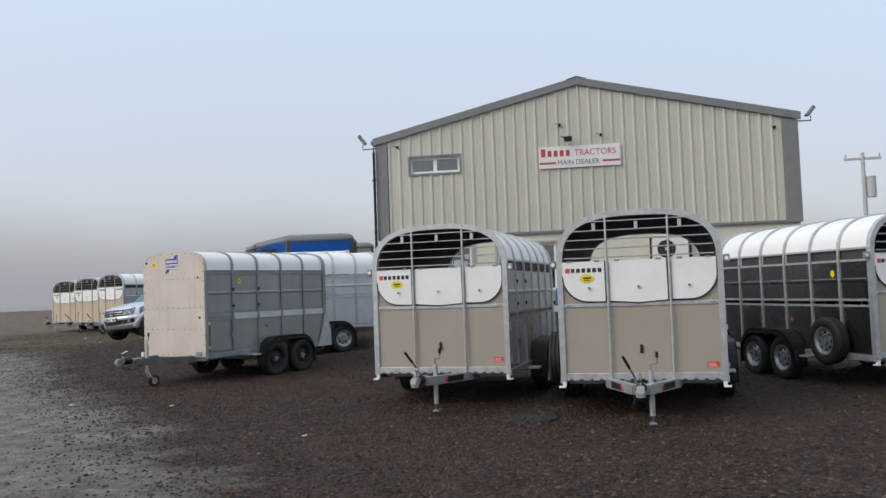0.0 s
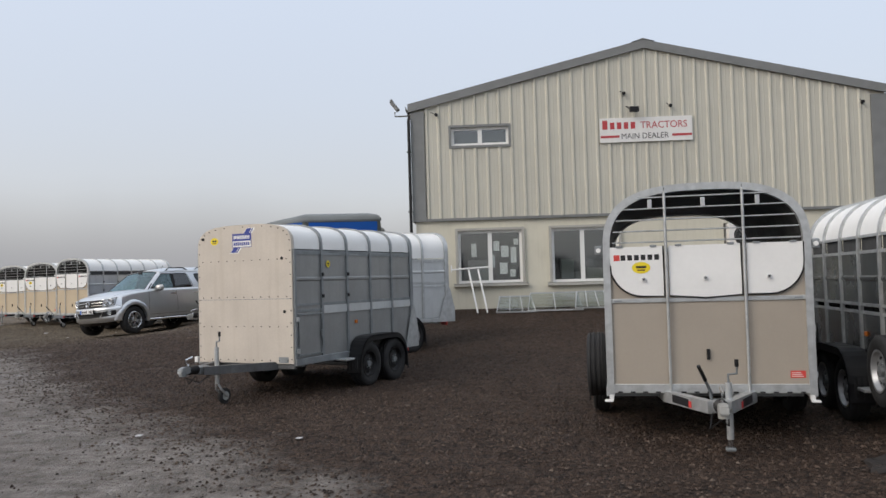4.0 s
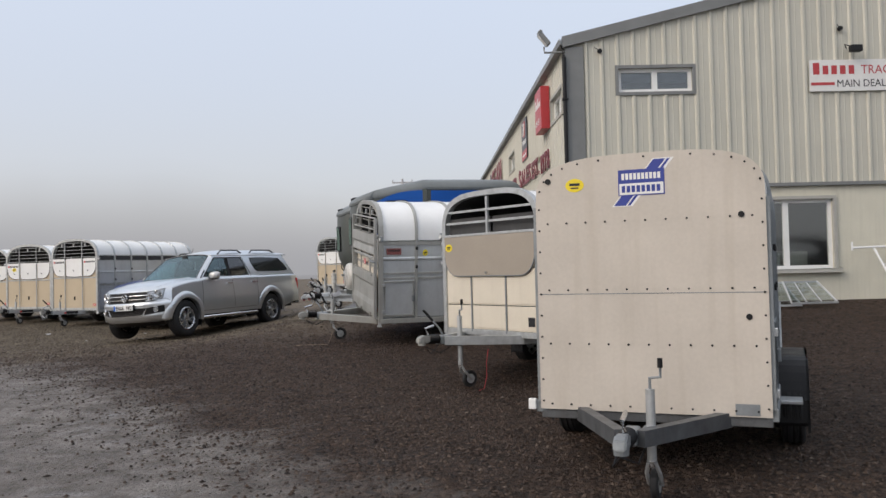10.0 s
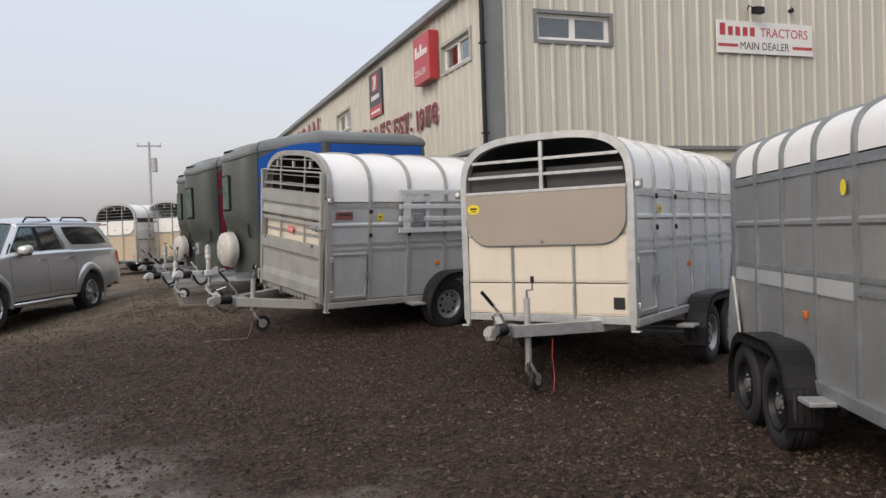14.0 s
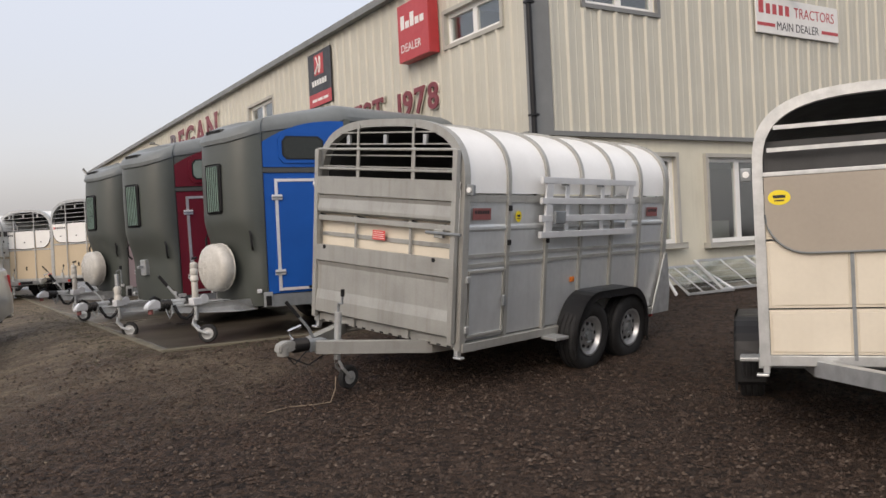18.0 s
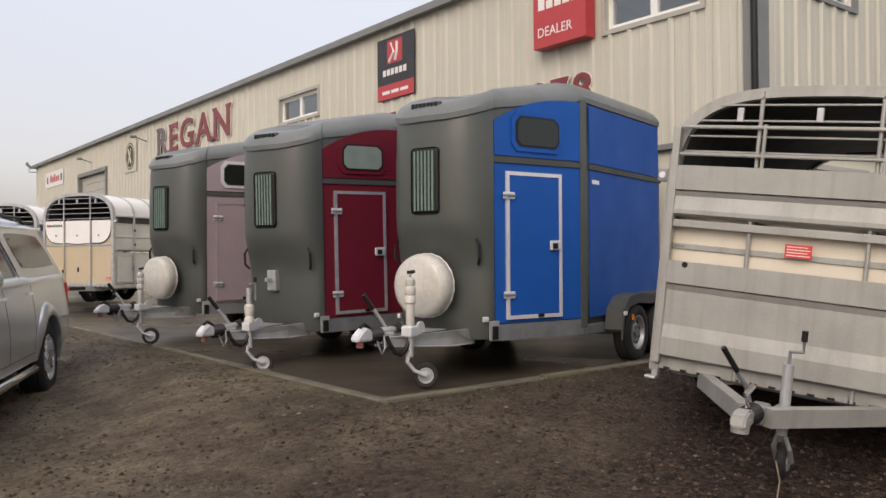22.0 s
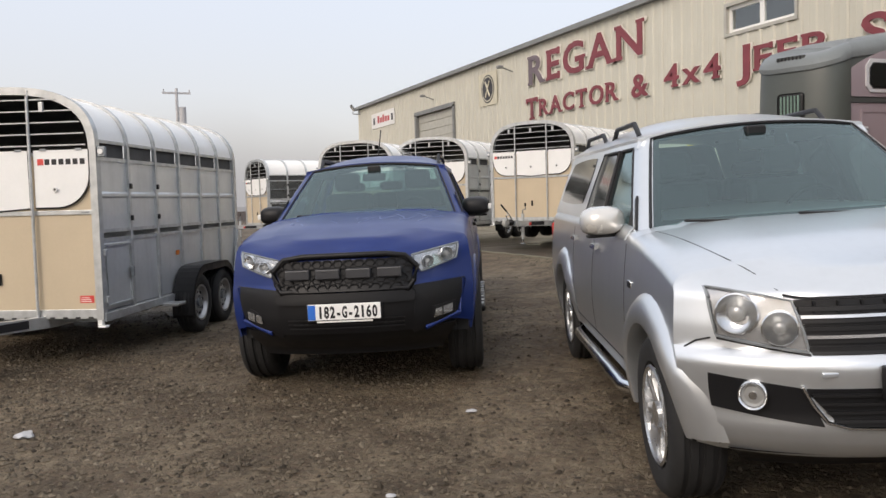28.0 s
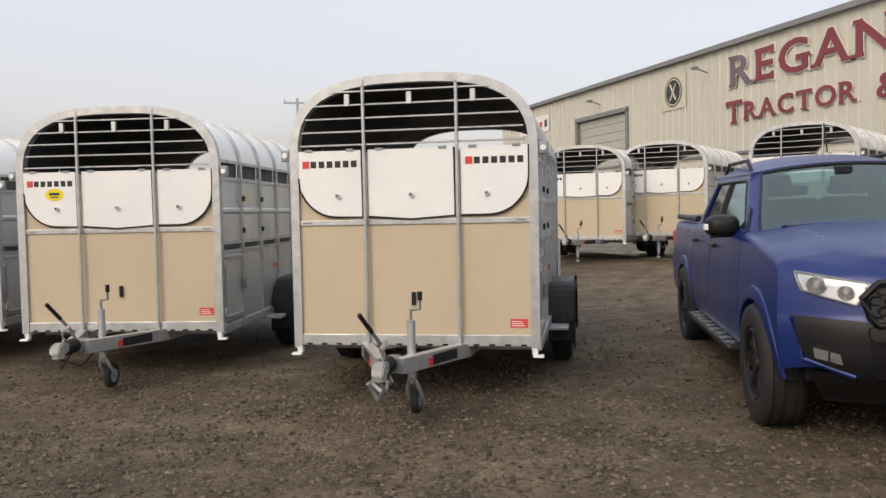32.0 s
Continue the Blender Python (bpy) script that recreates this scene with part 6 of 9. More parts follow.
PRIVACY = mat("privacy_glass", (0.010, 0.012, 0.012), 0.08, var=0.1, bump=0.0, rvar=0.03)
LENS = thin_glass("lamp_lens", (0.93, 0.94, 0.95))
SEAT = mat("dark_seat_cloth", (0.035, 0.037, 0.04), 0.85, var=0.2, bump=0.002)
ALLOY = mat("machined_alloy", (0.60, 0.61, 0.62), 0.28, 0.9, var=0.08, bump=0.0)
HEXGRILLE = mat("satin_black_grille", (0.006, 0.006, 0.007), 0.45, var=0.15, bump=0.0, spec=0.3)


class Shape:
    """The lines of a pickup: y runs back from the nose, x across, z up from the ground."""

    def __init__(self, L, W, yf, wb, nose, hood0, hood1, cowl, belt, roof, cab_end, sill, yb, chin, profile):
        self.yb, self.chin, self.profile = yb, chin, profile
        self.L, self.W, self.yf, self.wb, self.nose = L, W, yf, wb, nose
        self.hood0, self.hood1, self.cowl, self.belt, self.roof, self.cab_end, self.sill = hood0, hood1, cowl, belt, roof, cab_end, sill

    def hw(self, y):
        h = self.W / 2
        front = min(1.0, (max(y, 0) / self.nose)) ** 0.36
        back = 1 - 0.05 * smooth01(self.L - 0.35, self.L, y)
        return h * min(front, 1.0) * back * (0.975 + 0.025 * smooth01(0.0, 1.0, y))

    def set_back(self, z):
        """How far the nose stands back at a height: a tucked chin, a proud bumper, a raked grille."""
        q = self.profile
        if z <= q[0][0]:
            return q[0][1]
        for (a, b), (c, d) in zip(q, q[1:]):
            if z <= c:
                return b + (d - b) * (z - a) / (c - a)
        return q[-1][1]

    def fy(self, x, z):
        """Where the front surface stands."""
        f = min(abs(x) / (self.W / 2 * 0.975), 1.0) ** (1 / 0.36) * self.nose
        return f + self.set_back(z) * (1 - smooth01(0.15, 0.75, f))

    def face(self, x, z, share=1.0):
        """A place on the nose, its -y along the surface's outward way."""
        slope = (self.fy(x + 0.02, z) - self.fy(x - 0.02, z)) / 0.04
        return Matrix.Translation((x, self.fy(x, z), z)) @ Matrix.Rotation(math.atan(slope) * share, 4, "Z")

    def g(self, z):
        return 1 - 0.05 * max(0.0, (0.75 - z) / 0.4) ** 2 - 0.045 * max(0.0, (z - 0.75) / 0.4) ** 1.6

    def top(self, y):
        if y < self.cowl:
            return self.hood0 + (self.hood1 - self.hood0) * smooth01(-0.45, self.cowl + 0.1, y) - 0.075 * (1 - min(1, max(0, y) / 0.08)) ** 2
        return self.belt

    def bottom(self, y, R):
        z = self.sill + self.chin * smooth01(0.5, 0.2, y) + (0.10 * smooth01(self.L - 0.8, self.L - 0.2, y))
        for c in (self.yf, self.yf + self.wb):
            if abs(y - c) < R:
                z = max(z, 0.39 + math.sqrt(R * R - (y - c) ** 2))
        return z

    def sx(self, y, z):
        return self.hw(y) * self.g(z)

    def hood_z(self, x, y):
        """Height of the bonnet's skin."""
        zt = self.top(y)
        q = abs(x) / self.sx(y, zt - 0.07)
        pts = [(0, 0.034), (0.4, 0.031), (0.66, 0.020), (0.72, 0.004), (0.88, -0.012), (0.955, -0.028), (0.985, -0.045), (1.0, -0.07)]
        for (a, b), (c, d) in zip(pts, pts[1:]):
            if q <= c:
                return zt + b + (d - b) * (q - a) / (c - a)
        return zt - 0.07

    def cx(self, z):
        """Half-width of the cab."""
        f = (z - self.belt) / (self.roof - self.belt)
        return self.W / 2 * (0.885 - 0.20 * f - 0.03 * f * f)

    def wy(self, x, z):
        """Where the windscreen stands."""
        f = (z - self.belt) / (self.roof - self.belt)
        return self.cowl + 0.80 * f + 0.06 * f * f + 0.13 * (x / 0.8) ** 2 - 0.06


def pickup_body(s, paint, t, R=0.455):
    ys = [0.0, 0.004, 0.012, 0.03, 0.06, 0.1, 0.15, 0.2, 0.26, 0.32]
    y = 0.36
    while y < s.L - 0.01:
        ys.append(y)
        y += 0.045
    for c in (s.yf, s.yf + s.wb):
        ys += [c - R, c + R, c - R + 0.008, c + R - 0.008]
    ys = sorted(ys) + [s.L]
    bm = bmesh.new()
    nz = 30
    rows = []
    for y in ys:
        zb, zt = s.bottom(y, R), s.top(y)
        zs_ = zt - 0.07
        half = []
        for i in range(nz + 1):
            z = zb + (zs_ - zb) * i / nz
            half.append((s.sx(y, z), z))
        h = s.sx(y, zs_)
        half += [(h * 0.985, zs_ + 0.025), (h * 0.955, zs_ + 0.042), (h * 0.88, zt - 0.012), (h * 0.72, zt + 0.004), (h * 0.66, zt + 0.020), (h * 0.4, zt + 0.031), (0, zt + 0.034)]
        ring = half + [(-a, b) for a, b in half[-2::-1]]
        rows.append([bm.verts.new((a, y + s.set_back(b) * (1 - smooth01(0.15, 0.75, y)), b)) for a, b in ring])
    for a, b in zip(rows, rows[1:]):
        for i in range(len(a) - 1):
            bm.faces.new((a[i], b[i], b[i + 1], a[i + 1]))
    bm.faces.new(rows[-1])
    bmesh.ops.remove_doubles(bm, verts=bm.verts, dist=1e-4)
    bmesh.ops.recalc_face_normals(bm, faces=bm.faces)
    part("body", bm, paint, t, smooth=0.6)


def squared(u, v, k):
    """Round the corners of a unit patch."""
    a, b = 2 * u - 1, 2 * v - 1
    return 0.5 + 0.5 * a * math.sqrt(1 - k * b * b / 2), 0.5 + 0.5 * b * math.sqrt(1 - k * a * a / 2)


def fpatch(s, name, corners, off, material, parent, nu=10, nv=4, thick=0.02, label="", squircle=0.0, lean=0.0):
    """A patch on the front surface between four (x, z) corners: left low, right low, right high, left high."""
    (ax, az), (bx, bz), (cx_, cz), (dx, dz) = corners

    def fn(u, v):
        u, v = squared(u, v, squircle)
        x = (ax + (bx - ax) * u) * (1 - v) + (dx + (cx_ - dx) * u) * v
        z = (az + (bz - az) * u) * (1 - v) + (dz + (cz - dz) * u) * v
        return Vector((x, s.fy(x, z) - off + lean * (1 - v), z))
    bm = sheet(fn, nu, nv)
    bmesh.ops.recalc_face_normals(bm, faces=bm.faces)
    if sum(f.normal.y for f in bm.faces) > 0:
        bmesh.ops.reverse_faces(bm, faces=bm.faces)
    ext = bmesh.ops.extrude_face_region(bm, geom=list(bm.faces)) if thick else {"geom": []}
    for v in [e for e in ext["geom"] if isinstance(e, bmesh.types.BMVert)]:
        v.co.y += thick
    bmesh.ops.recalc_face_normals(bm, faces=bm.faces)
    return part(name, bm, material, parent, label, smooth=0.7)


def mirrored(c):
    return [(-c[1][0], c[1][1]), (-c[0][0], c[0][1]), (-c[3][0], c[3][1]), (-c[2][0], c[2][1])]


def spatch(s, name, side, corners, off, material, parent, cab=False, nu=8, nv=5, thick=0.012, label="", smooth=0.7, squircle=0.0):
    """A patch on a flank between four (y, z) corners: front low, back low, back high, front high."""
    (ay, az), (by, bz), (cy, cz), (dy, dz) = corners

    def fn(u, v):
        u, v = squared(u, v, squircle)
        y = (ay + (by - ay) * u) * (1 - v) + (dy + (cy - dy) * u) * v
        z = (az + (bz - az) * u) * (1 - v) + (dz + (cz - dz) * u) * v
        x = (s.cx(z) if cab else s.sx(y, z)) + off
        return Vector((side * x, y, z))
    bm = sheet(fn, nu, nv)
    ext = bmesh.ops.extrude_face_region(bm, geom=list(bm.faces)) if thick else {"geom": []}
    for v in [e for e in ext["geom"] if isinstance(e, bmesh.types.BMVert)]:
        v.co.x -= side * thick
    bmesh.ops.recalc_face_normals(bm, faces=bm.faces)
    return part(name, bm, material, parent, label, smooth=smooth)


def car_wheel(parent, x, y, out, r, alloy, spokes=5, w=0.25):
    p = new("wheel")
    p.parent = parent
    p.matrix_basis = pose(x, y, r, 17 * y + 40, 0, 0 if out < 0 else 180)
    rim = 0.235
    part("tyre", tyre_mesh(r, w, rim, "tyre"), RUBBER, p, smooth=0.7)
    bm = bmesh.new()
    revolve(bm, [(rim + 0.004, -0.115), (rim - 0.008, -0.122), (rim - 0.02, -0.112), (rim - 0.03, 0.10), (rim - 0.002, 0.11)], 40, "x")
    part("rim", bm, alloy, p, smooth=0.7)
    part("brake_disc", mcyl((0.0, 0, 0), (0.01, 0, 0), 0.16, 28), GALVD, p)
    part("rim_back", mcyl((0.02, 0, 0), (0.03, 0, 0), rim - 0.025, 28), BLACK, p)
    for k in range(spokes):
        for d in (-1, 1):
            a = 2 * math.pi * k / spokes
            lines = []
            for rr, da, w_, xo in ((0.045, 0.30, 0.022, -0.088), (0.11, 0.17, 0.018, -0.100), (0.17, 0.19, 0.016, -0.106), (rim - 0.014, 0.24, 0.024, -0.100)):
                c_, s_ = math.cos(a + d * da), math.sin(a + d * da)
                lines.append([(xo + ox, rr * c_ - s_ * w_ * k_, rr * s_ + c_ * w_ * k_) for ox, k_ in ((0.03, -1), (0.0, -0.7), (0.0, 0.7), (0.03, 1))])
            bm = bmesh.new()
            rows = [[bm.verts.new(c) for c in l] for l in lines]
            for r0, r1 in zip(rows, rows[1:]):
                for i in range(4):
                    bm.faces.new((r0[i], r0[(i + 1) % 4], r1[(i + 1) % 4], r1[i]))
            bm.faces.new(rows[0])
            bm.faces.new(rows[-1])
            bmesh.ops.recalc_face_normals(bm, faces=bm.faces)
            part("spoke", bm, alloy, p)
    part("hub_cap", mcyl((-0.112, 0, 0), (-0.03, 0, 0), 0.062, 20, 0.075), alloy, p)
    return p


def plate(parent, s, x, z, text, col, name="number_plate"):
    y = s.fy(x, z) - 0.045
    p = part(name, mbox(x - 0.26, x + 0.26, y, y + 0.012, z - 0.057, z + 0.057, 0.004), col, parent, "white number plate with black characters")
    part("country_band", mbox(x - 0.258, x - 0.205, y - 0.0016, y - 0.0002, z - 0.053, z + 0.053), PLATEBLUE, p)
    n = len(text)
    for i, ch in enumerate(text):
        if ch == " ":
            continue
        tx = lettering(ch, 0.112, 0.0006, INK, p, "character", None, 0.0042)
        lo, hi = min(v.co.x for v in tx.data.vertices), max(v.co.x for v in tx.data.vertices)
        w_ = min(0.044 if n < 9 else 0.036, hi - lo) if ch != "-" else 0.024
        k = w_ / (hi - lo)
        if ch == "1":
            k, w_ = 0.8, (hi - lo) * 0.8
        cx_ = x - 0.19 + (i + 0.5) * 0.43 / n
        tx.matrix_basis = pose(cx_ - w_ / 2 - lo * k, y - 0.0012, z - 0.040) @ Matrix.Diagonal((k, 1, 1.0, 1))
    part("plate_holder", mbox(x - 0.27, x + 0.27, y + 0.010, y + 0.05, z - 0.068, z + 0.062, 0.006), BLACK, p)


PLATEBLUE = mat("plate_blue", (0.02, 0.14, 0.55), 0.4, bump=0.0)
PLATEWHITE = mat("plate_white", (0.82, 0.82, 0.80), 0.35, var=0.04, bump=0.0)


def cabin(s, t, paint, canopy):
    """Roof, pillars, panes, seats and dash above the waist."""
    b, r = s.belt, s.roof
    end = s.L - 0.14 if canopy else s.cab_end
    ze = r - 0.105
    hxe = s.cx(ze)

    def ztop(x):
        return ze + 0.055 * (1 - (x / hxe) ** 2)

    def roof_fn(u, v):
        k = 2 * v - 1
        q = math.copysign(1 - (1 - abs(k)) ** 1.6, k)
        x = (hxe + 0.012) * q
        y0 = s.wy(x, ztop(min(abs(x), hxe)))
        y = y0 + (end - 0.02 - y0) * u ** 1.3
        d = y - y0
        z = ztop(min(abs(x), hxe)) + 0.10 * (1 - abs(q) ** 5) * smooth01(-0.15, 0.85, d) + 0.006 - 0.07 * smooth01(end - 0.7, end, y) * (1 - abs(q) ** 5)
        return Vector((x, y, z))
    bm = sheet(roof_fn, 22, 22, 0.022, way=(0, 0, -1))
    part("roof", bm, paint, t, smooth=0.8)

    # windscreen with a dark printed edge
    def ws(u, v, m=0.0):
        k = (2 * u - 1)
        zt_ = ztop(k * (hxe - 0.06)) - 0.012
        z = b - 0.03 + (zt_ - b + 0.03) * v
        x = (s.cx(z) - 0.075 + m) * k
        return Vector((x, s.wy(x, z), z))
    p = part("windscreen", sheet(ws, 18, 10), CARGLASS, t, "curved windscreen", smooth=0.8)
    p.visible_shadow = False
    for nm, fn in (("top_band", lambda u, v: ws(u, 0.945 + 0.055 * v) + Vector((0, 0.008, 0))), ("bottom_band", lambda u, v: ws(u, 0.10 * v) + Vector((0, 0.008, 0))),
                   ("edge_band", lambda u, v: ws(0.03 * u, v) + Vector((0, 0.008, 0))), ("edge_band", lambda u, v: ws(1 - 0.03 * u, v) + Vector((0, 0.008, 0)))):
        part(nm, sheet(fn, 12, 10, 0.002), BLACK, p, smooth=0.8)
    rim_ = [ws(i / 12, 1.0) for i in range(13)]
    part("screen_seal", mtube([ws(0, i / 8, 0.012) for i in range(9)] + [ws(i / 12, 1.0, 0.012) + Vector((0, 0.004, 0.006)) for i in range(1, 12)] + [ws(1, 1 - i / 8, 0.012) for i in range(9)], 0.010, 5), BLACK, p)
    yb = s.yb
    yc = s.cab_end - 0.20
    for sd in (-1, 1):
        def pil(u, v):
            z = b - 0.05 + (ze + 0.012 - b + 0.05) * v
            xi, xo = s.cx(z) - 0.075, s.cx(z)
            a = Vector((sd * xi, s.wy(xi, z) - 0.004, z))
            c = Vector((sd * (xo + 0.006), s.wy(xo, z) + 0.085, z))
            m_ = Vector((sd * (xo - 0.012), s.wy(xo, z) + 0.004, z))
            return a.lerp(m_, u).lerp(m_.lerp(c, u), u)
        part("front_pillar", sheet(pil, 8, 10, 0.03), paint, t, smooth=0.9)
        ya0, ya1 = s.wy(s.cx(b), b) + 0.075, s.wy(s.cx(ze), ze) + 0.075
        # frame over the door windows
        spatch(s, "roof_frame", sd, [(ya1 - 0.10, ze - 0.055), (yc + 0.02, ze - 0.055), (yc + 0.0, ze + 0.012), (ya1 - 0.06, ze + 0.012)], 0.006, paint, t, True, 12, 2, 0.04)
        spatch(s, "middle_pillar", sd, [(yb - 0.05, b - 0.02), (yb + 0.05, b - 0.02), (yb + 0.11, ze - 0.05), (yb + 0.02, ze - 0.05)], 0.002, BLACK, t, True, 2, 4, 0.05)
        spatch(s, "rear_pillar", sd, [(yc - 0.02, b - 0.05), (yc + 0.20, b - 0.05), (yc + (0.06 if canopy else -0.06), ze + 0.012), (yc - 0.16, ze + 0.012)], 0.006, paint, t, True, 4, 6, 0.05)
        spatch(s, "mirror_quarter", sd, [(ya0 - 0.06, b - 0.02), (ya0 + 0.17, b - 0.02), (ya0 + 0.20, b + 0.10), (ya0 + 0.16, b + 0.16)], 0.004, BLACK, t, True, 2, 3, 0.01)
        for nm, cs in (("front_side_window", [(ya0, b - 0.03), (yb - 0.03, b - 0.03), (yb + 0.05, ze - 0.05), (ya1, ze - 0.05)]),
                       ("rear_side_window", [(yb + 0.04, b - 0.03), (yc + 0.02, b - 0.03), (yc - 0.13, ze - 0.05), (yb + 0.10, ze - 0.05)])):
            g_ = spatch(s, nm, sd, cs, -0.008, CARGLASS if nm[0] == "f" else SIDEGLASS, t, True, thick=0)
            g_.visible_shadow = False
            q = []
            for (ay, az), (by, bz) in zip(cs, cs[1:] + cs[:1]):
                q += [(ay + (by - ay) * k / 5, az + (bz - az) * k / 5) for k in range(5)]
            part("window_seal", mtube([(sd * (s.cx(z) + 0.004), y, z) for y, z in q], 0.010, 5, closed=True), BLACK, g_)
        # shoulder between the flank and the windows
        spatch_sh = sheet(lambda u, v: Vector((sd * (s.sx(s.cowl + 0.3, b - 0.09) * (1 - v) + (s.cx(b) - 0.01) * v), s.cowl + 0.15 + (s.cab_end - s.cowl - 0.15) * u, b - 0.065 + 0.065 * math.sin(v * math.pi / 2))), 10, 5, 0.01, way=(0, 0, -1))
        part("shoulder", spatch_sh, paint, t, smooth=0.9)
        if canopy:
            cs = [(yc + 0.16, b - 0.03), (end + 0.06, b - 0.03), (end - 0.22, ze + 0.012), (yc + 0.02, ze + 0.012)]
            c = spatch(s, "canopy_side", sd, cs, 0.004, paint, t, True, 12, 8, 0.03)
            wn = [(yc + 0.24, b + 0.07), (end - 0.12, b + 0.07), (end - 0.38, ze - 0.07), (yc + 0.12, ze - 0.05)]
            spatch(s, "canopy_window", sd, wn, 0.009, PRIVACY, c, True, 8, 5, 0.01, squircle=0.3)
            for y_, z_ in ((yc + 0.28, b + 0.12), (yc + 0.24, ze - 0.12)):
                part("window_fixing", mcyl((sd * (s.cx(z_) + 0.006), y_, z_), (sd * (s.cx(z_) + 0.016), y_, z_), 0.011, 8), BLACK, c)
        # mirror
        my, mz = s.cowl + 0.44, b + 0.02
        mx = s.W / 2 + 0.015
        bm = bmesh.new()
        sec = [(0.0, 0.045), (0.02, 0.085), (0.07, 0.105), (0.13, 0.112), (0.135, 0.10)]
        rows = []
        for dy, h in sec:
            ring = []
            for i in range(20):
                a = 2 * math.pi * i / 20
                ca, sa = math.cos(a), math.sin(a)
                ex = 0.7
                ring.append(bm.verts.new((sd * (mx + 1.18 * h * math.copysign(abs(ca) ** ex, ca)), my - 0.08 + dy, mz + (0.80 if sa > 0 else 0.72) * h * math.copysign(abs(sa) ** ex, sa))))
            rows.append(ring)
        for a, c in zip(rows, rows[1:]):
            for i in range(20):
                bm.faces.new((a[i], a[(i + 1) % 20], c[(i + 1) % 20], c[i]))
        bm.faces.new(rows[0])
        bm.faces.new(rows[-1])
        bmesh.ops.recalc_face_normals(bm, faces=bm.faces)
        mr = part("door_mirror", bm, BLACK if paint is NAVY else MIRRORCAP, t, smooth=0.9)
        part("mirror_glass", mbox(sd * mx - 0.10, sd * mx + 0.10, my + 0.0555, my + 0.059, mz - 0.06, mz + 0.065), CHROME, mr)
        part("mirror_base", mtube([(sd * (s.cx(b) - 0.02), my + 0.10, mz - 0.05), (sd * (s.W / 2 - 0.06), my + 0.03, mz - 0.055), (sd * (mx - 0.05), my, mz - 0.05)], 0.034, 8), BLACK, mr, smooth=0.8)
        part("mirror_lip", mbox(sd * mx - 0.10, sd * mx + 0.10, my - 0.02, my + 0.05, mz - 0.09, mz - 0.072, 0.008), BLACK, mr)
        if paint is NAVY:
            part("indicator", mbox(*sorted((sd * (mx + 0.10), sd * (mx + 0.145))), my - 0.03, my + 0.01, mz - 0.03, mz + 0.02, 0.01), PVC, mr)
        # roof bars
        yr0, yr1 = s.cowl + 1.05, (s.cab_end - 0.15)
        rails = [(yr0, yr1)] + ([(s.cab_end + 0.1, s.L - 0.55)] if canopy else [])
        for a, c in rails:
            zr = ze + 0.03
            part("roof_bar", mtube([(sd * (hxe - 0.07), a, zr), (sd * (hxe - 0.07), a + 0.14, zr + 0.095), (sd * (hxe - 0.07), c - 0.20, zr + 0.095), (sd * (hxe - 0.07), c, zr)], 0.017, 8), BLACK, t, smooth=0.9)
    part("rear_window", sheet(lambda u, v: Vector(((2 * u - 1) * (s.cx(b + (ze - b) * v) - 0.03), (end - 0.05) - 0.10 * v + (0.12 if not canopy else 0) * (1 - v), b - 0.02 + (ze + 0.045 - b) * v)), 8, 4), PRIVACY if canopy else CARGLASS, t)
    # inside
    part("dashboard", mbox(-0.70, 0.70, s.cowl + 0.16, s.cowl + 0.66, b - 0.20, b - 0.01, 0.05), BLACK, t)
    part("cab_floor", mbox(-0.75, 0.75, s.cowl + 0.3, s.cab_end - 0.05, b - 0.45, b - 0.40), SEAT, t)
    for y, xs, w_ in ((s.cowl + 1.15, (-0.36, 0.36), 0.23), (s.cowl + 1.95, (-0.42, 0.0, 0.42), 0.21)):
        for x in xs:
            st = part("seat_back", mbox(x - w_, x + w_, y, y + 0.13, b - 0.3, b + 0.20, 0.05), SEAT, t)
            part("headrest", mbox(x - 0.13, x + 0.13, y + 0.02, y + 0.11, b + 0.22, b + (0.41 if len(xs) == 2 else 0.32), 0.045), SEAT, st)
    part("steering_wheel", mtube([(0.36 + 0.18 * math.cos(a * math.pi / 9), s.cowl + 0.72 - 0.06 * math.sin(a * math.pi / 9), b - 0.04 + 0.17 * math.sin(a * math.pi / 9)) for a in range(18)], 0.014, 6, closed=True), BLACK, t)
    zm = ze - 0.08
    part("rear_mirror", mbox(-0.11, 0.11, s.wy(0, zm) + 0.10, s.wy(0, zm) + 0.13, zm - 0.035, zm + 0.035, 0.012), BLACK, t)
    part("mirror_stalk", mbox(-0.06, 0.06, s.wy(0, zm + 0.05) + 0.02, s.wy(0, zm + 0.05) + 0.10, zm + 0.02, zm + 0.11, 0.012), BLACK, t)
    for x0, x1 in ((-0.05, 0.58), (-0.62, -0.02)):
        q = [(x, s.wy(x, b) - 0.018, b - 0.012 + 0.03 * (x1 - x) / 0.6) for x in (x0, x0 * 0.67 + x1 * 0.33, x0 * 0.33 + x1 * 0.67, x1)]
        part("wiper", mtube(q, 0.008, 5), BLACK, t)


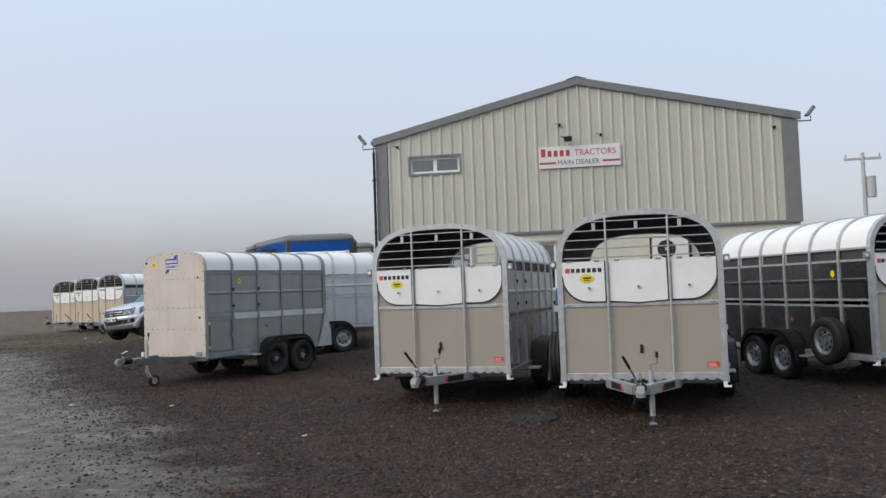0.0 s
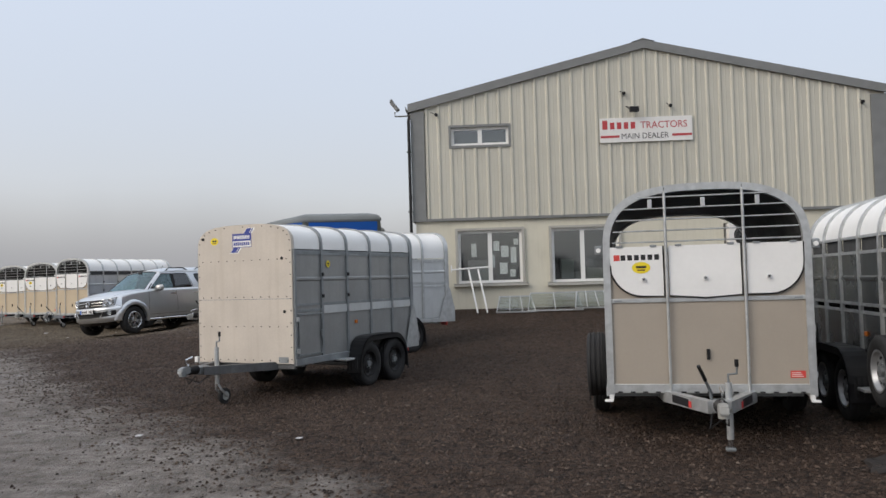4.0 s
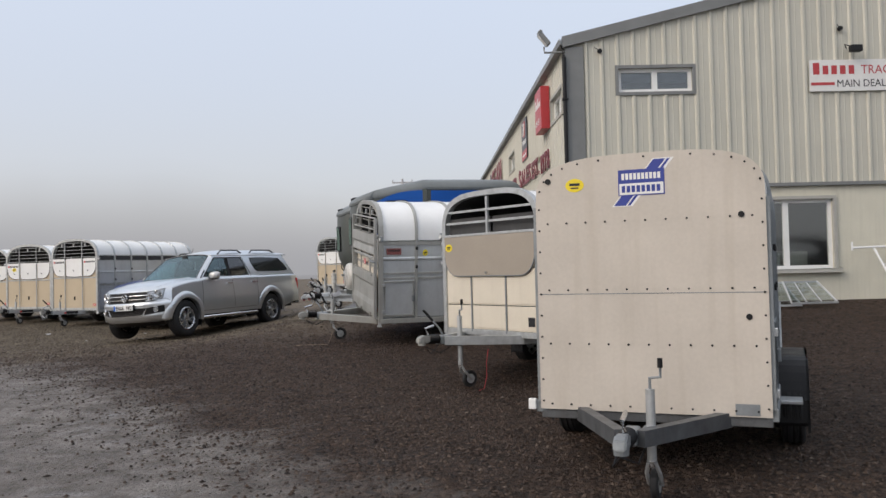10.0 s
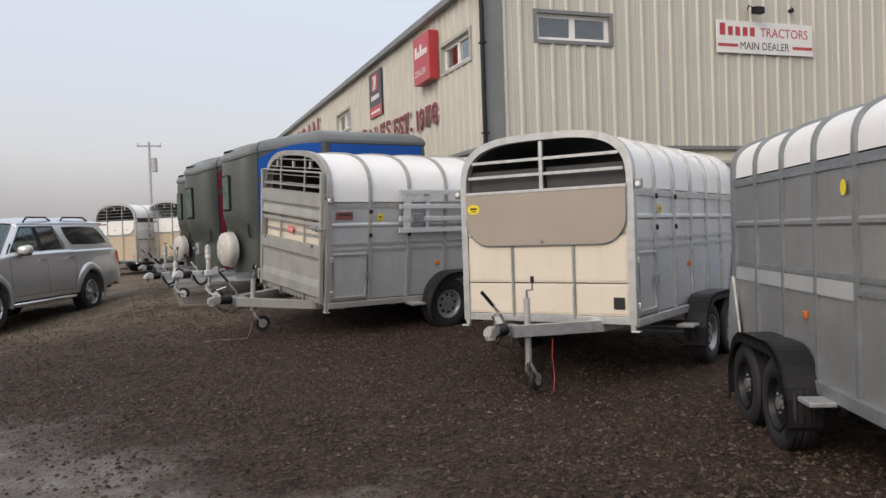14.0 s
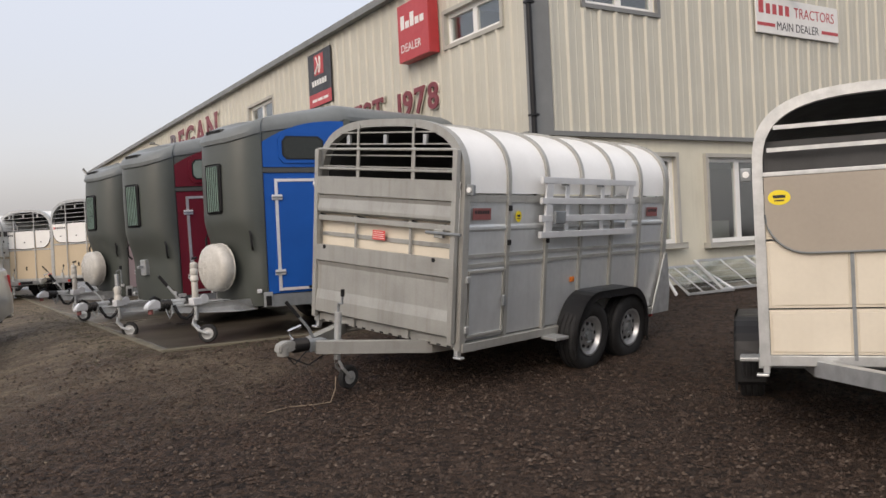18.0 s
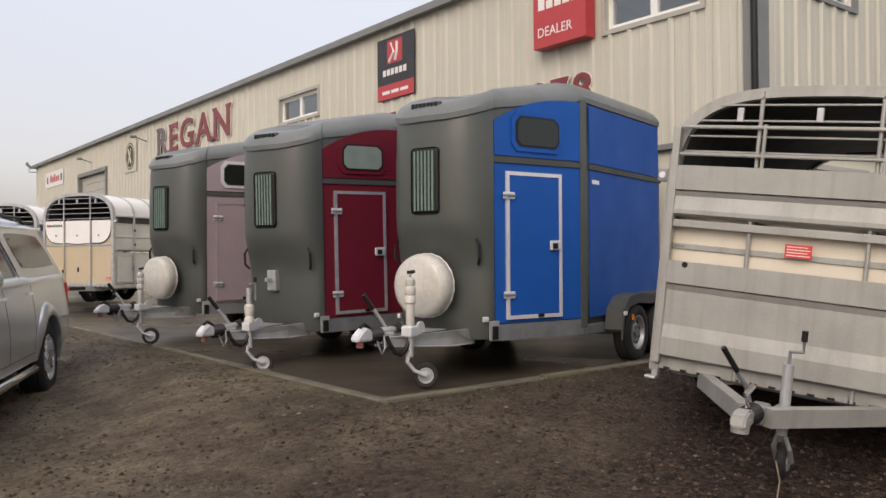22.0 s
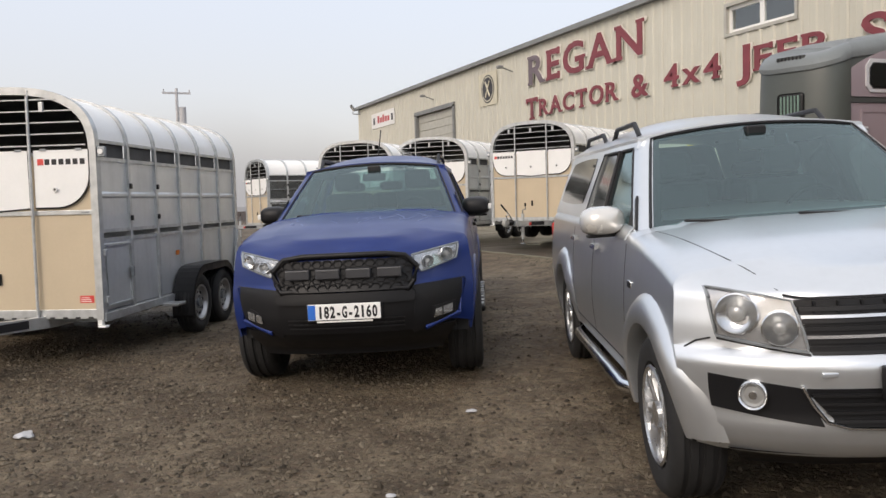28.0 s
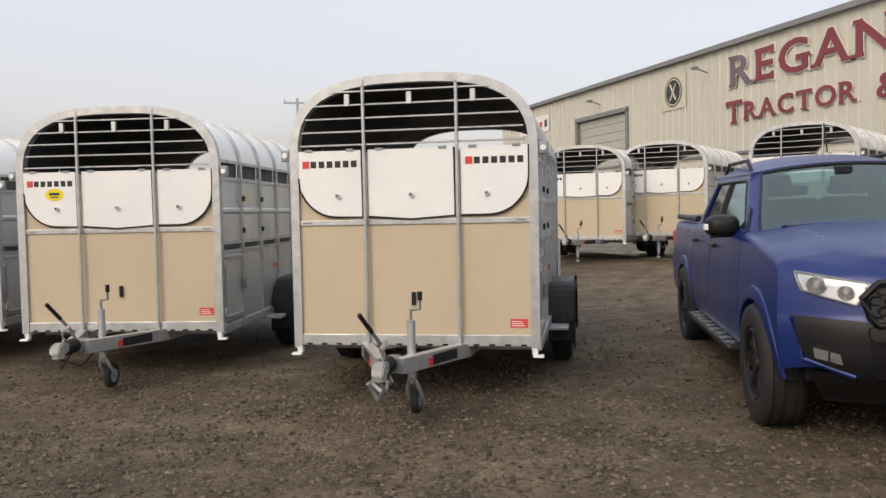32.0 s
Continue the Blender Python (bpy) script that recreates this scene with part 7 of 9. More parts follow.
def doors(s, t, paint, chrome):
    b = s.belt
    yb = s.yb
    yc = s.cab_end - 0.12
    for sd in (-1, 1):
        for ys in ([s.cowl + 0.02, s.cowl + 0.10], [yb, yb], [yc + 0.02, yc + 0.10]):
            q = []
            for i in range(7):
                z = 0.50 + (b - 0.09 - 0.50) * i / 6
                y = ys[0] + (ys[1] - ys[0]) * i / 6
                if abs(y - s.yf - s.wb) < 0.5 and z < 0.95:
                    continue
                q.append((sd * (s.sx(y, z) - 0.001), y, z))
            part("door_gap", mtube(q, 0.0045, 4), INK, t)
        for a, c in ((s.cowl + 0.02, yb), (yb, yc)):
            q = [(sd * (s.sx(y, 0.505) - 0.001), y, 0.505) for y in (a, (a + c) / 2, min(c, s.yf + s.wb - 0.5) if c > s.yf + s.wb - 0.5 else c)]
            part("door_gap", mtube(q, 0.0045, 4), INK, t)
        for y in (yb - 0.14, yc - 0.06):
            spatch(s, "door_handle", sd, [(y - 0.10, b - 0.18), (y + 0.10, b - 0.18), (y + 0.10, b - 0.15), (y - 0.10, b - 0.15)], 0.035, chrome, t, nu=4, nv=2, thick=0.03)



def arches(s, t, paint, R=0.455, width=0.075, bulge=0.03):
    for sd in (-1, 1):
        for c in (s.yf, s.yf + s.wb):
            pts, inn = [], []
            for i in range(19):
                a = math.pi * (0.985 - 1.03 * i / 18)
                pts.append((c + (R + width) * math.cos(a), 0.39 + (R + width) * math.sin(a)))
                inn.append((c + (R - 0.02) * math.cos(a), 0.39 + (R - 0.02) * math.sin(a)))
            bm = bmesh.new()
            rows = []
            def between(f):
                return [(a[0] + (b[0] - a[0]) * f, a[1] + (b[1] - a[1]) * f) for a, b in zip(pts, inn)]
            for q, dx in ((pts, -0.012), (between(0.12), 0.012), (between(0.35), bulge * 0.8), (between(0.8), bulge), (inn, bulge * 0.8), (inn, -0.10)):
                rows.append([bm.verts.new((sd * (s.sx(p[0], min(p[1], 0.9)) + (dx * min(1.0, 0.15 + i / 5) if dx > 0 else dx)), p[0], p[1])) for i, p in enumerate(q)])
            for a, b in zip(rows, rows[1:]):
                for i in range(len(pts) - 1):
                    bm.faces.new((a[i], a[i + 1], b[i + 1], b[i]))
            bmesh.ops.recalc_face_normals(bm, faces=bm.faces)
            part("wheel_arch", bm, paint, t, smooth=0.8)
            bm = bmesh.new()
            lin = []
            for i in range(15):
                a = math.pi * i / 14
                lin.append((c + (R - 0.01) * math.cos(a), 0.39 + (R - 0.01) * math.sin(a)))
            lo = [(c + (R - 0.03) * math.cos(math.pi * i / 14), 0.39 + (R - 0.03) * math.sin(math.pi * i / 14)) for i in range(15)]
            prism(bm, lin + lo[::-1], "x", *sorted((sd * 0.45, sd * (s.W / 2 - 0.07))))
            part("arch_liner", bm, BLACK, t)
    part("underbody", mbox(-s.W / 2 + 0.16, s.W / 2 - 0.16, 0.30, s.L - 0.2, s.sill - 0.02, s.sill + 0.14), BLACK, t)
    part("mud_flap", mbox(-s.W / 2 + 0.05, -s.W / 2 + 0.27, s.yf + 0.48, s.yf + 0.495, 0.2, 0.55), BLACK, t)
    part("mud_flap", mbox(s.W / 2 - 0.27, s.W / 2 - 0.05, s.yf + 0.48, s.yf + 0.495, 0.2, 0.55), BLACK, t)


def headlamp(s, t, corners, cs, soft=0.2):
    """Dark housing, deep chrome bowls, indicator bulb and a clear cover."""
    h = fpatch(s, "headlight", corners, 0.006, LAMPBACK, t, 14, 8, 0.03, "clear headlight with chrome reflectors", soft)
    for x, z, rr in cs:
        bm = bmesh.new()
        revolve(bm, [(rr * 1.02, 0.0), (rr * 1.04, -0.036), (rr * 0.97, -0.040), (rr * 0.86, -0.028), (rr * 0.55, -0.012), (rr * 0.25, -0.008), (0, -0.008)], 28, "y")
        part("reflector", bm, CHROME, h, smooth=0.6).matrix_basis = s.face(x, z, 0.8)
        bm = bmesh.new()
        revolve(bm, [(rr * 0.40, -0.006), (rr * 0.40, -0.030), (rr * 0.30, -0.038), (0, -0.041)], 20, "y")
        part("bulb_lens", bm, BULB, h, smooth=0.8).matrix_basis = s.face(x, z, 0.8)
    (ax, az), (bx, bz), (cx_, cz), (dx, dz) = corners
    q = []
    for i in range(40):
        e = i / 10
        u, v = ((e, 0), (1, e - 1), (3 - e, 1), (0, 4 - e))[int(e)]
        u, v = squared(u, v, soft)
        q.append(((ax + (bx - ax) * u) * (1 - v) + (dx + (cx_ - dx) * u) * v, (az + (bz - az) * u) * (1 - v) + (dz + (cz - dz) * u) * v))
    part("lamp_edge", mtube([(x, s.fy(x, z) - 0.020, z) for x, z in q], 0.0055, 6, closed=True), GALVD, h)
    l_ = fpatch(s, "lens", corners, 0.050, LENS, h, 14, 8, 0, "", soft)
    l_.visible_shadow = False
    return h


BULB = mat("lamp_glass", (0.34, 0.345, 0.34), 0.08, 0.3, var=0.1, bump=0.0, rvar=0.03)
LAMPBACK = mat("lamp_housing", (0.46, 0.465, 0.47), 0.20, 0.8, var=0.25, scale=12, bump=0.0)


def silver_pickup(m):
    nose = [(0.33, 0.16), (0.38, 0.075), (0.44, 0.025), (0.50, 0.004), (0.56, 0.012), (0.62, 0.010), (0.70, 0.002), (0.755, 0.0), (0.785, 0.022), (0.80, 0.052), (0.90, 0.062), (0.985, 0.082), (1.01, 0.085), (1.04, 0.11), (1.06, 0.14)]
    s = Shape(5.17, 1.91, 0.82, 3.09, 0.36, 1.035, 1.235, 1.31, 1.25, 1.845, 3.44, 0.42, 2.46, -0.05, nose)
    t = thing("pickup_truck", "silver four-door pickup with matching hardtop canopy", "pickup truck", m)
    pickup_body(s, SILVER, t)
    cabin(s, t, SILVER, True)
    doors(s, t, SILVER, CHROME)
    arches(s, t, SILVER, width=0.125, bulge=0.045)
    for sd in (-1, 1):
        for y in (s.yf, s.yf + s.wb):
            car_wheel(t, sd * (s.W / 2 - 0.13), y, sd, 0.385, ALLOY, 5)
        part("side_step", mtube([(sd * (s.W / 2 - 0.06), s.yf + 0.55, 0.36), (sd * (s.W / 2 + 0.0), s.yf + 0.68, 0.36), (sd * (s.W / 2 + 0.0), s.yf + s.wb - 0.68, 0.36), (sd * (s.W / 2 - 0.06), s.yf + s.wb - 0.55, 0.36)], 0.038, 10), CHROME, t, "polished side bar", smooth=0.9)
        cs = [(-0.80, 0.855), (-0.49, 0.795), (-0.535, 1.00), (-0.815, 1.055)]
        c = cs if sd < 0 else mirrored(cs)
        headlamp(s, t, c, [(sd * 0.712, 0.948, 0.082), (sd * 0.580, 0.895, 0.066)], 0.12)
        q = [(sd * 0.49, 0.790), (sd * 0.62, 0.812), (sd * 0.79, 0.846)]
        part("lamp_gap", mtube([(x, s.fy(x, z) - 0.004, z) for x, z in q], 0.006, 5), INK, t)
        fo = [(-0.83, 0.570), (-0.46, 0.515), (-0.52, 0.665), (-0.84, 0.710)]
        fo = fo if sd < 0 else mirrored(fo)
        fs = fpatch(s, "fog_surround", fo, 0.004, HEXGRILLE, t, 14, 8, 0.02, "", 0.06)
        x, z = sd * 0.69, 0.632
        bm = bmesh.new()
        revolve(bm, [(0.060, 0.0), (0.060, -0.022), (0.055, -0.028), (0.047, -0.022), (0.044, 0.0)], 28, "y")
        part("fog_ring", bm, CHROME, fs, smooth=0.8).matrix_basis = s.face(x, z)
        bm = bmesh.new()
        revolve(bm, [(0.045, -0.016), (0.036, -0.006), (0.018, -0.008), (0, -0.007)], 24, "y")
        fl = part("fog_light", bm, BULB, fs, smooth=0.8)
        fl.matrix_basis = s.face(x, z)
        part("bulb_cap", mcyl((0, -0.020, 0), (0, -0.004, 0), 0.016, 12), CHROME, fl)
        br = [(sd * 0.535, 0.672), (sd * 0.50, 0.60), (sd * 0.455, 0.535), (sd * 0.38, 0.514), (sd * 0.2, 0.508), (0, 0.506)]
        part("grille_trim", mtube([(x_, s.fy(x_, z_) - 0.012, z_) for x_, z_ in br], 0.008, 6), CHROME, t, smooth=0.8)
        part("light_washer", mbox(sd * 0.44 - 0.03, sd * 0.44 + 0.03, s.fy(0.44, 0.73) - 0.008, s.fy(0.44, 0.73) + 0.01, 0.71, 0.728, 0.004), SILVER, t)
        # the seam between wing and bumper
        q = [(s.fy(x, z), x, z) for x, z in ((sd * 0.81, 0.845), (sd * 0.86, 0.83), (sd * 0.90, 0.80))]
        part("bumper_gap", mtube([(x, y - 0.001, z) for y, x, z in q], 0.005, 4), INK, t)
    fpatch(s, "lower_grille", [(-0.40, 0.512), (0.40, 0.512), (0.53, 0.665), (-0.53, 0.665)], 0.004, HEXGRILLE, t, 24, 6)
    for k in range(4):
        z = 0.535 + k * 0.033
        ww = 0.43 + k * 0.024
        fpatch(s, "grille_slat", [(-ww, z), (ww, z), (ww, z + 0.012), (-ww, z + 0.012)], 0.016, BLACK, t, 24, 1, 0.02)
    gr = fpatch(s, "grille", [(-0.485, 0.790), (0.485, 0.790), (0.525, 0.998), (-0.525, 0.998)], 0.004, HEXGRILLE, t, 28, 6)
    for z, ww in ((0.802, 0.488), (0.832, 0.494), (0.880, 0.502), (0.910, 0.508), (0.955, 0.515)):
        fpatch(s, "grille_bar", [(-ww, z), (ww, z), (ww, z + 0.018), (-ww, z + 0.018)], 0.016, BLACK, gr, 28, 1, 0.016)
    for k in range(12):
        x = -0.46 + k * 0.0836
        part("grille_rib", mbox(x - 0.005, x + 0.005, s.fy(x, 0.97) - 0.014, s.fy(x, 0.97) + 0.004, 0.935, 0.992), BLACK, gr)
    for z, ww in ((0.853, 0.500), (0.930, 0.514)):
        fpatch(s, "chrome_bar", [(-ww, z), (ww, z), (ww, z + 0.012), (-ww, z + 0.012)], 0.026, CHROME, gr, 28, 1, 0.02)
    y, zc = s.fy(0, 0.90), 0.895
    bg = part("round_badge", mcyl((0, y - 0.044, zc), (0, y - 0.004, zc), 0.084, 28), HEXGRILLE, gr, "round chrome badge")
    bm = bmesh.new()
    revolve(bm, [(0.070, 0.0), (0.077, -0.010), (0.087, 0.0), (0.08, 0.012), (0.070, 0.0)], 30, "y", (0, y - 0.046, zc))
    part("badge_ring", bm, CHROME, bg, smooth=0.6)
    for a, b in (((-0.040, 0.062), (-0.008, 0.006)), ((0.040, 0.062), (0.008, 0.006)), ((-0.066, 0.030), (-0.030, -0.060)), ((0.066, 0.030), (0.030, -0.060)), ((-0.004, 0.002), (-0.026, -0.062)), ((0.004, 0.002), (0.026, -0.062))):
        part("badge_bar", mtube([(a[0], y - 0.048, zc + a[1]), (b[0], y - 0.048, zc + b[1])], 0.009, 6), CHROME, bg)
    fpatch(s, "bumper_valance", [(-0.66, 0.285), (0.66, 0.285), (0.76, 0.385), (-0.76, 0.385)], -0.008, HEXGRILLE, t, 20, 3, 0.03, "", 0.0, 0.10)
    for sd in (-1, 1):
        q = [(sd * (0.565 + 0.21 * (k / 11) ** 0.7), 0.10 + 1.20 * k / 11) for k in range(12)]
        part("bonnet_gap", mtube([(x, y + s.set_back(s.hood_z(x, y)) * (1 - smooth01(0.15, 0.75, y)), s.hood_z(x, y) - 0.0022) for x, y in q], 0.0042, 4), INK, t)
        part("tail_light", mbox(*sorted((sd * (s.W / 2 - 0.17), sd * (s.W / 2 - 0.05))), s.L - 0.05, s.L + 0.012, 0.82, 1.12, 0.02), RED, t)
    plate(t, s, 0.0, 0.693, "BN66 WMD", PLATEWHITE)
    part("rear_bumper", mbox(-0.86, 0.86, s.L - 0.02, s.L + 0.10, 0.45, 0.62, 0.03), CHROME, t)
    part("bonnet_front_gap", mtube([(x, s.fy(x, 1.004) - 0.001, 1.004 + 0.02 * smooth01(0.48, 0.60, abs(x))) for x in [-0.56 + 0.04 * i for i in range(29)]], 0.006, 4), INK, t)
    part("side_badge", mbox(-s.sx(1.26, 0.96) - 0.006, -s.sx(1.26, 0.96) + 0.004, 1.20, 1.29, 0.94, 0.98, 0.006), CHROME, t)
    part("tax_disc", mbox(0.42, 0.50, s.wy(0.45, 1.26) - 0.012, s.wy(0.45, 1.26) - 0.008, 1.245, 1.265), PVC, t)
    return t


def blue_pickup(m):
    nose = [(0.33, 0.15), (0.42, 0.05), (0.50, 0.015), (0.58, 0.0), (0.70, 0.0), (0.78, 0.012), (0.81, 0.030), (0.90, 0.045), (1.0, 0.068), (1.06, 0.10), (1.09, 0.135)]
    s = Shape(5.33, 1.86, 0.92, 3.22, 0.36, 1.075, 1.275, 1.39, 1.28, 1.80, 3.70, 0.44, 2.70, 0.075, nose)
    t = thing("pickup_truck", "matt blue four-door pickup with black grille and wheels", "pickup truck", m)
    pickup_body(s, NAVY, t, 0.47)
    cabin(s, t, NAVY, False)
    doors(s, t, NAVY, BLACK)
    arches(s, t, NAVY, 0.47, 0.075, 0.022)
    for sd in (-1, 1):
        for y in (s.yf, s.yf + s.wb):
            car_wheel(t, sd * (s.W / 2 - 0.105), y, sd, 0.405, BLACK, 6, 0.27)
        st = part("side_step", mbox(*sorted((sd * (s.W / 2 - 0.10), sd * (s.W / 2 + 0.06))), s.yf + 0.62, s.yf + s.wb - 0.62, 0.36, 0.42, 0.02), BLACK, t, "black side step with bright treads")
        for k in range(9):
            y = s.yf + 0.72 + k * (s.wb - 1.5) / 8
            part("tread_strip", mbox(*sorted((sd * (s.W / 2 - 0.04), sd * (s.W / 2 + 0.05))), y, y + 0.10, 0.4205, 0.426), ALLOY, st)
        cs = [(-0.80, 0.960), (-0.545, 0.880), (-0.475, 1.005), (-0.82, 1.07)]
        c = cs if sd < 0 else mirrored(cs)
        headlamp(s, t, c, [(sd * 0.715, 0.995, 0.050), (sd * 0.585, 0.955, 0.042)], 0.12)
        wing = [(-0.80, 0.545), (-0.47, 0.44), (-0.47, 0.79), (-0.855, 0.815)]
        w_ = wing if sd < 0 else mirrored(wing)
        bi = fpatch(s, "bumper_insert", w_, 0.012, HEXGRILLE, t, 16, 10, 0.03, "satin black bumper corner", 0.06)
        q = [(sd * 0.845, 0.80), (sd * 0.80, 0.56), (sd * 0.56, 0.475)]
        part("insert_lip", mtube([(x, s.fy(x, z) - 0.012, z) for x, z in q], 0.018, 8), NAVY, bi, "blue lip round the fog lamp pocket", smooth=0.9)
        fo = [(-0.755, 0.575), (-0.625, 0.545), (-0.64, 0.605), (-0.76, 0.635)]
        fo = fo if sd < 0 else mirrored(fo)
        fpatch(s, "fog_pocket", [(a_ * 1.0 + (0.02 if (a_ > 0) == (i in (1, 2)) else -0.02), b_ + (-0.015 if i < 2 else 0.02)) for i, (a_, b_) in enumerate(fo)], 0.018, BLACK, bi, 6, 3, 0.01)
        fl_ = fpatch(s, "fog_light", fo, 0.026, LAMPBACK, t, 5, 3, 0.02)
        part("fog_divider", mbox(sd * 0.69 - 0.004, sd * 0.69 + 0.004, s.fy(0.69, 0.59) - 0.032, s.fy(0.69, 0.59) - 0.02, 0.56, 0.62), BLACK, fl_)
        part("tail_light", mbox(*sorted((sd * (s.W / 2 - 0.16), sd * (s.W / 2 - 0.05))), s.L - 0.05, s.L + 0.012, 0.85, 1.15, 0.02), RED, t)
        part("bed_rail", mtube([(sd * (s.W / 2 - 0.12), s.cab_end + 0.15, s.belt + 0.03), (sd * (s.W / 2 - 0.12), s.L - 0.1, s.belt + 0.03)], 0.03, 8), BLACK, t)
    rnd = random.Random(4)
    for k in range(22):
        x, y = rnd.uniform(-0.05, 0.58), 0.80 + rnd.uniform(-0.14, 0.22)
        if k % 5 == 0:
            x = rnd.uniform(-0.62, -0.1)
        way = rnd.uniform(-0.6, 0.9)
        q = [(x + 0.045 * i * math.sin(way) + 0.012 * rnd.uniform(-1, 1), y + 0.04 * i * math.cos(way)) for i in range(rnd.randint(3, 5))]
        part("scuff_mark", mtube([(a, c, s.hood_z(a, c) - 0.001) for a, c in q], rnd.uniform(0.003, 0.0055), 4), SCUFF, t)
    part("bed_cover", mbox(-0.74, 0.74, s.cab_end + 0.12, s.L - 0.08, s.belt - 0.01, s.belt + 0.045, 0.015), BLACK, t, "black load-bed cover")
    fpatch(s, "bumper_centre", [(-0.47, 0.47), (0.47, 0.47), (0.50, 0.70), (-0.50, 0.70)], 0.016, HEXGRILLE, t, 14, 3, 0.03)
    fpatch(s, "bumper_beam", [(-0.50, 0.685), (0.50, 0.685), (0.51, 0.765), (-0.51, 0.765)], 0.040, HEXGRILLE, t, 14, 4, 0.04, "satin black bumper beam", 0.1)
    for z in (0.505, 0.535, 0.565):
        fpatch(s, "bumper_slat", [(-0.42, z), (0.42, z), (0.42, z + 0.010), (-0.42, z + 0.010)], 0.026, BLACK, t, 12, 1, 0.02)
    gr = fpatch(s, "grille", [(-0.47, 0.775), (0.47, 0.775), (0.50, 0.99), (-0.50, 0.99)], 0.030, HEXGRILLE, t, 14, 4, 0.03)
    fr = [(-0.46, 0.775), (0.46, 0.775), (0.495, 0.83), (0.525, 0.925), (0.44, 1.005), (0.30, 1.025), (-0.30, 1.025), (-0.44, 1.005), (-0.525, 0.925), (-0.495, 0.83)]
    part("grille_frame", mtube([(x, s.fy(x, z) - 0.036, z) for x, z in fr], 0.022, 8, closed=True), HEXGRILLE, gr, smooth=0.9)
    for r_ in range(4):
        for k in range(13 - r_ % 2):
            x = -0.46 + (k + 0.5 * (r_ % 2)) * 0.0765
            z = 0.80 + r_ * 0.056
            y = s.fy(x, z) - 0.034
            q = [(x + 0.036 * math.cos(math.pi / 3 * a), y, z + 0.028 * math.sin(math.pi / 3 * a)) for a in range(6)]
            part("grille_cell", mtube(q, 0.0065, 4, closed=True), HEXGRILLE, gr)
    for x in (-0.33, -0.11, 0.11, 0.33):
        part("grille_block", mbox(x - 0.088, x + 0.088, s.fy(x, 0.90) - 0.075, s.fy(x, 0.90) - 0.03, 0.865, 0.935, 0.008), BADGEGREY, gr)
    fpatch(s, "bumper_valance", [(-0.66, 0.29), (0.66, 0.29), (0.78, 0.49), (-0.78, 0.49)], 0.010, HEXGRILLE, t, 20, 6, 0.03, "", 0.0, 0.06)
    plate(t, s, 0.0, 0.635, "182-G-2160", PLATEWHITE)
    part("plate_strip", mbox(-0.2, 0.2, s.fy(0, 0.55) - 0.043, s.fy(0, 0.55) - 0.03, 0.560, 0.572), PVC, t)
    part("rear_bumper", mbox(-0.84, 0.84, s.L - 0.02, s.L + 0.10, 0.48, 0.64, 0.03), BLACK, t)
    part("aerial", mtube([(0.0, s.cowl + 1.0, s.roof + 0.05), (0.02, s.cowl + 1.15, s.roof + 0.30)], 0.006, 5), BLACK, t)
    part("tax_disc", mbox(-0.60, -0.54, s.wy(0.57, 1.27) - 0.012, s.wy(0.57, 1.27) - 0.008, 1.25, 1.27), PVC, t)
    return t


SCUFF = mat("pale_scuff", (0.20, 0.25, 0.40), 0.7, bump=0.0)
BADGEGREY = mat("dark_grey_badge", (0.035, 0.036, 0.04), 0.4, bump=0.0)


# ---- vehicles in the yard ----
def at(rz, x, y, z=None, rx=0, ry=0):
    return pose(x, y, ground_z(x, y) if z is None else z, rx, ry, rz)


NEW_LABEL = "new livestock trailer, tan front board, white vent flaps, galvanised frame"
livestock_trailer(at(-8.9, -1.67, 10.70, 0.05), NEW_LABEL, board=PLY_SHADED, L=3.3, stickers=("front", "side"), spare=-1)
livestock_trailer(at(-6.4, 0.81, 9.66, 0.03), NEW_LABEL, board=PLY_SHADED, L=3.65, stickers=("front", "side"), spare=-1, side=ALU_SHADED)
livestock_trailer(at(20.5, 4.77, 11.73, 0.04), NEW_LABEL, board=PLY_SHADED, L=3.66, axle=0.57, stickers=("front", "side"), spare=-1, side=ALU_SHADED)
livestock_trailer(at(-23.7, -7.02, 13.95, 0.12), "used livestock trailer with big weathered ivory front board and dark sides", w=1.63, L=3.15, front="board", zs=1.93, zt=2.29, n=3.4,
                  side=ALUN, ribs=5, drop=0.06, slots=False, frame_mat=GALVD, wheel_down=True, rear_open=False, tip=1.1, stickers=("side",))
livestock_trailer(at(-53.6, -7.84, 18.29, 0.26), "used livestock trailer, ivory pressed front, tan vent flap down", w=1.79, L=3.4, front="apron", zf=0.54, zs=1.76, zt=2.30, n=3.3, drop=0.08,
                  ribs=6, slots=False, wheel_down=True, tip=1.0, stickers=("side",))
livestock_trailer(at(-73.6, -9.667, 22.11, 0.485, ry=6.4), "galvanised livestock trailer with loading gate strapped on its nose", w=1.80, L=3.55, wheel_r=0.345, front="gate", zs=1.71, zt=2.30, n=3.0,
                  ribs=6, slots=False, gate=True, tip=1.05, wheel_down=True, stickers=("side",), frame_mat=GALVW)
livestock_trailer(at(-27.8, -18.71, 31.65, 0.28), NEW_LABEL, L=3.6, names=(-1, 1), w=1.84, zs=1.85, zt=2.43, wheel_down=True)
livestock_trailer(at(-22.2, -20.9, 33.5, 0.28), NEW_LABEL, L=3.6, zs=1.79, zt=2.38, stickers=("front", "side"), wheel_down=True)
livestock_trailer(at(-20, -22.95, 35.0, 0.28), NEW_LABEL, L=3.6, stickers=("front",))
livestock_trailer(at(-58, -10.0, 37.5, 0.78), NEW_LABEL, L=3.6)
livestock_trailer(at(-50, -10.9, 40.5, 0.70), NEW_LABEL, L=3.6)
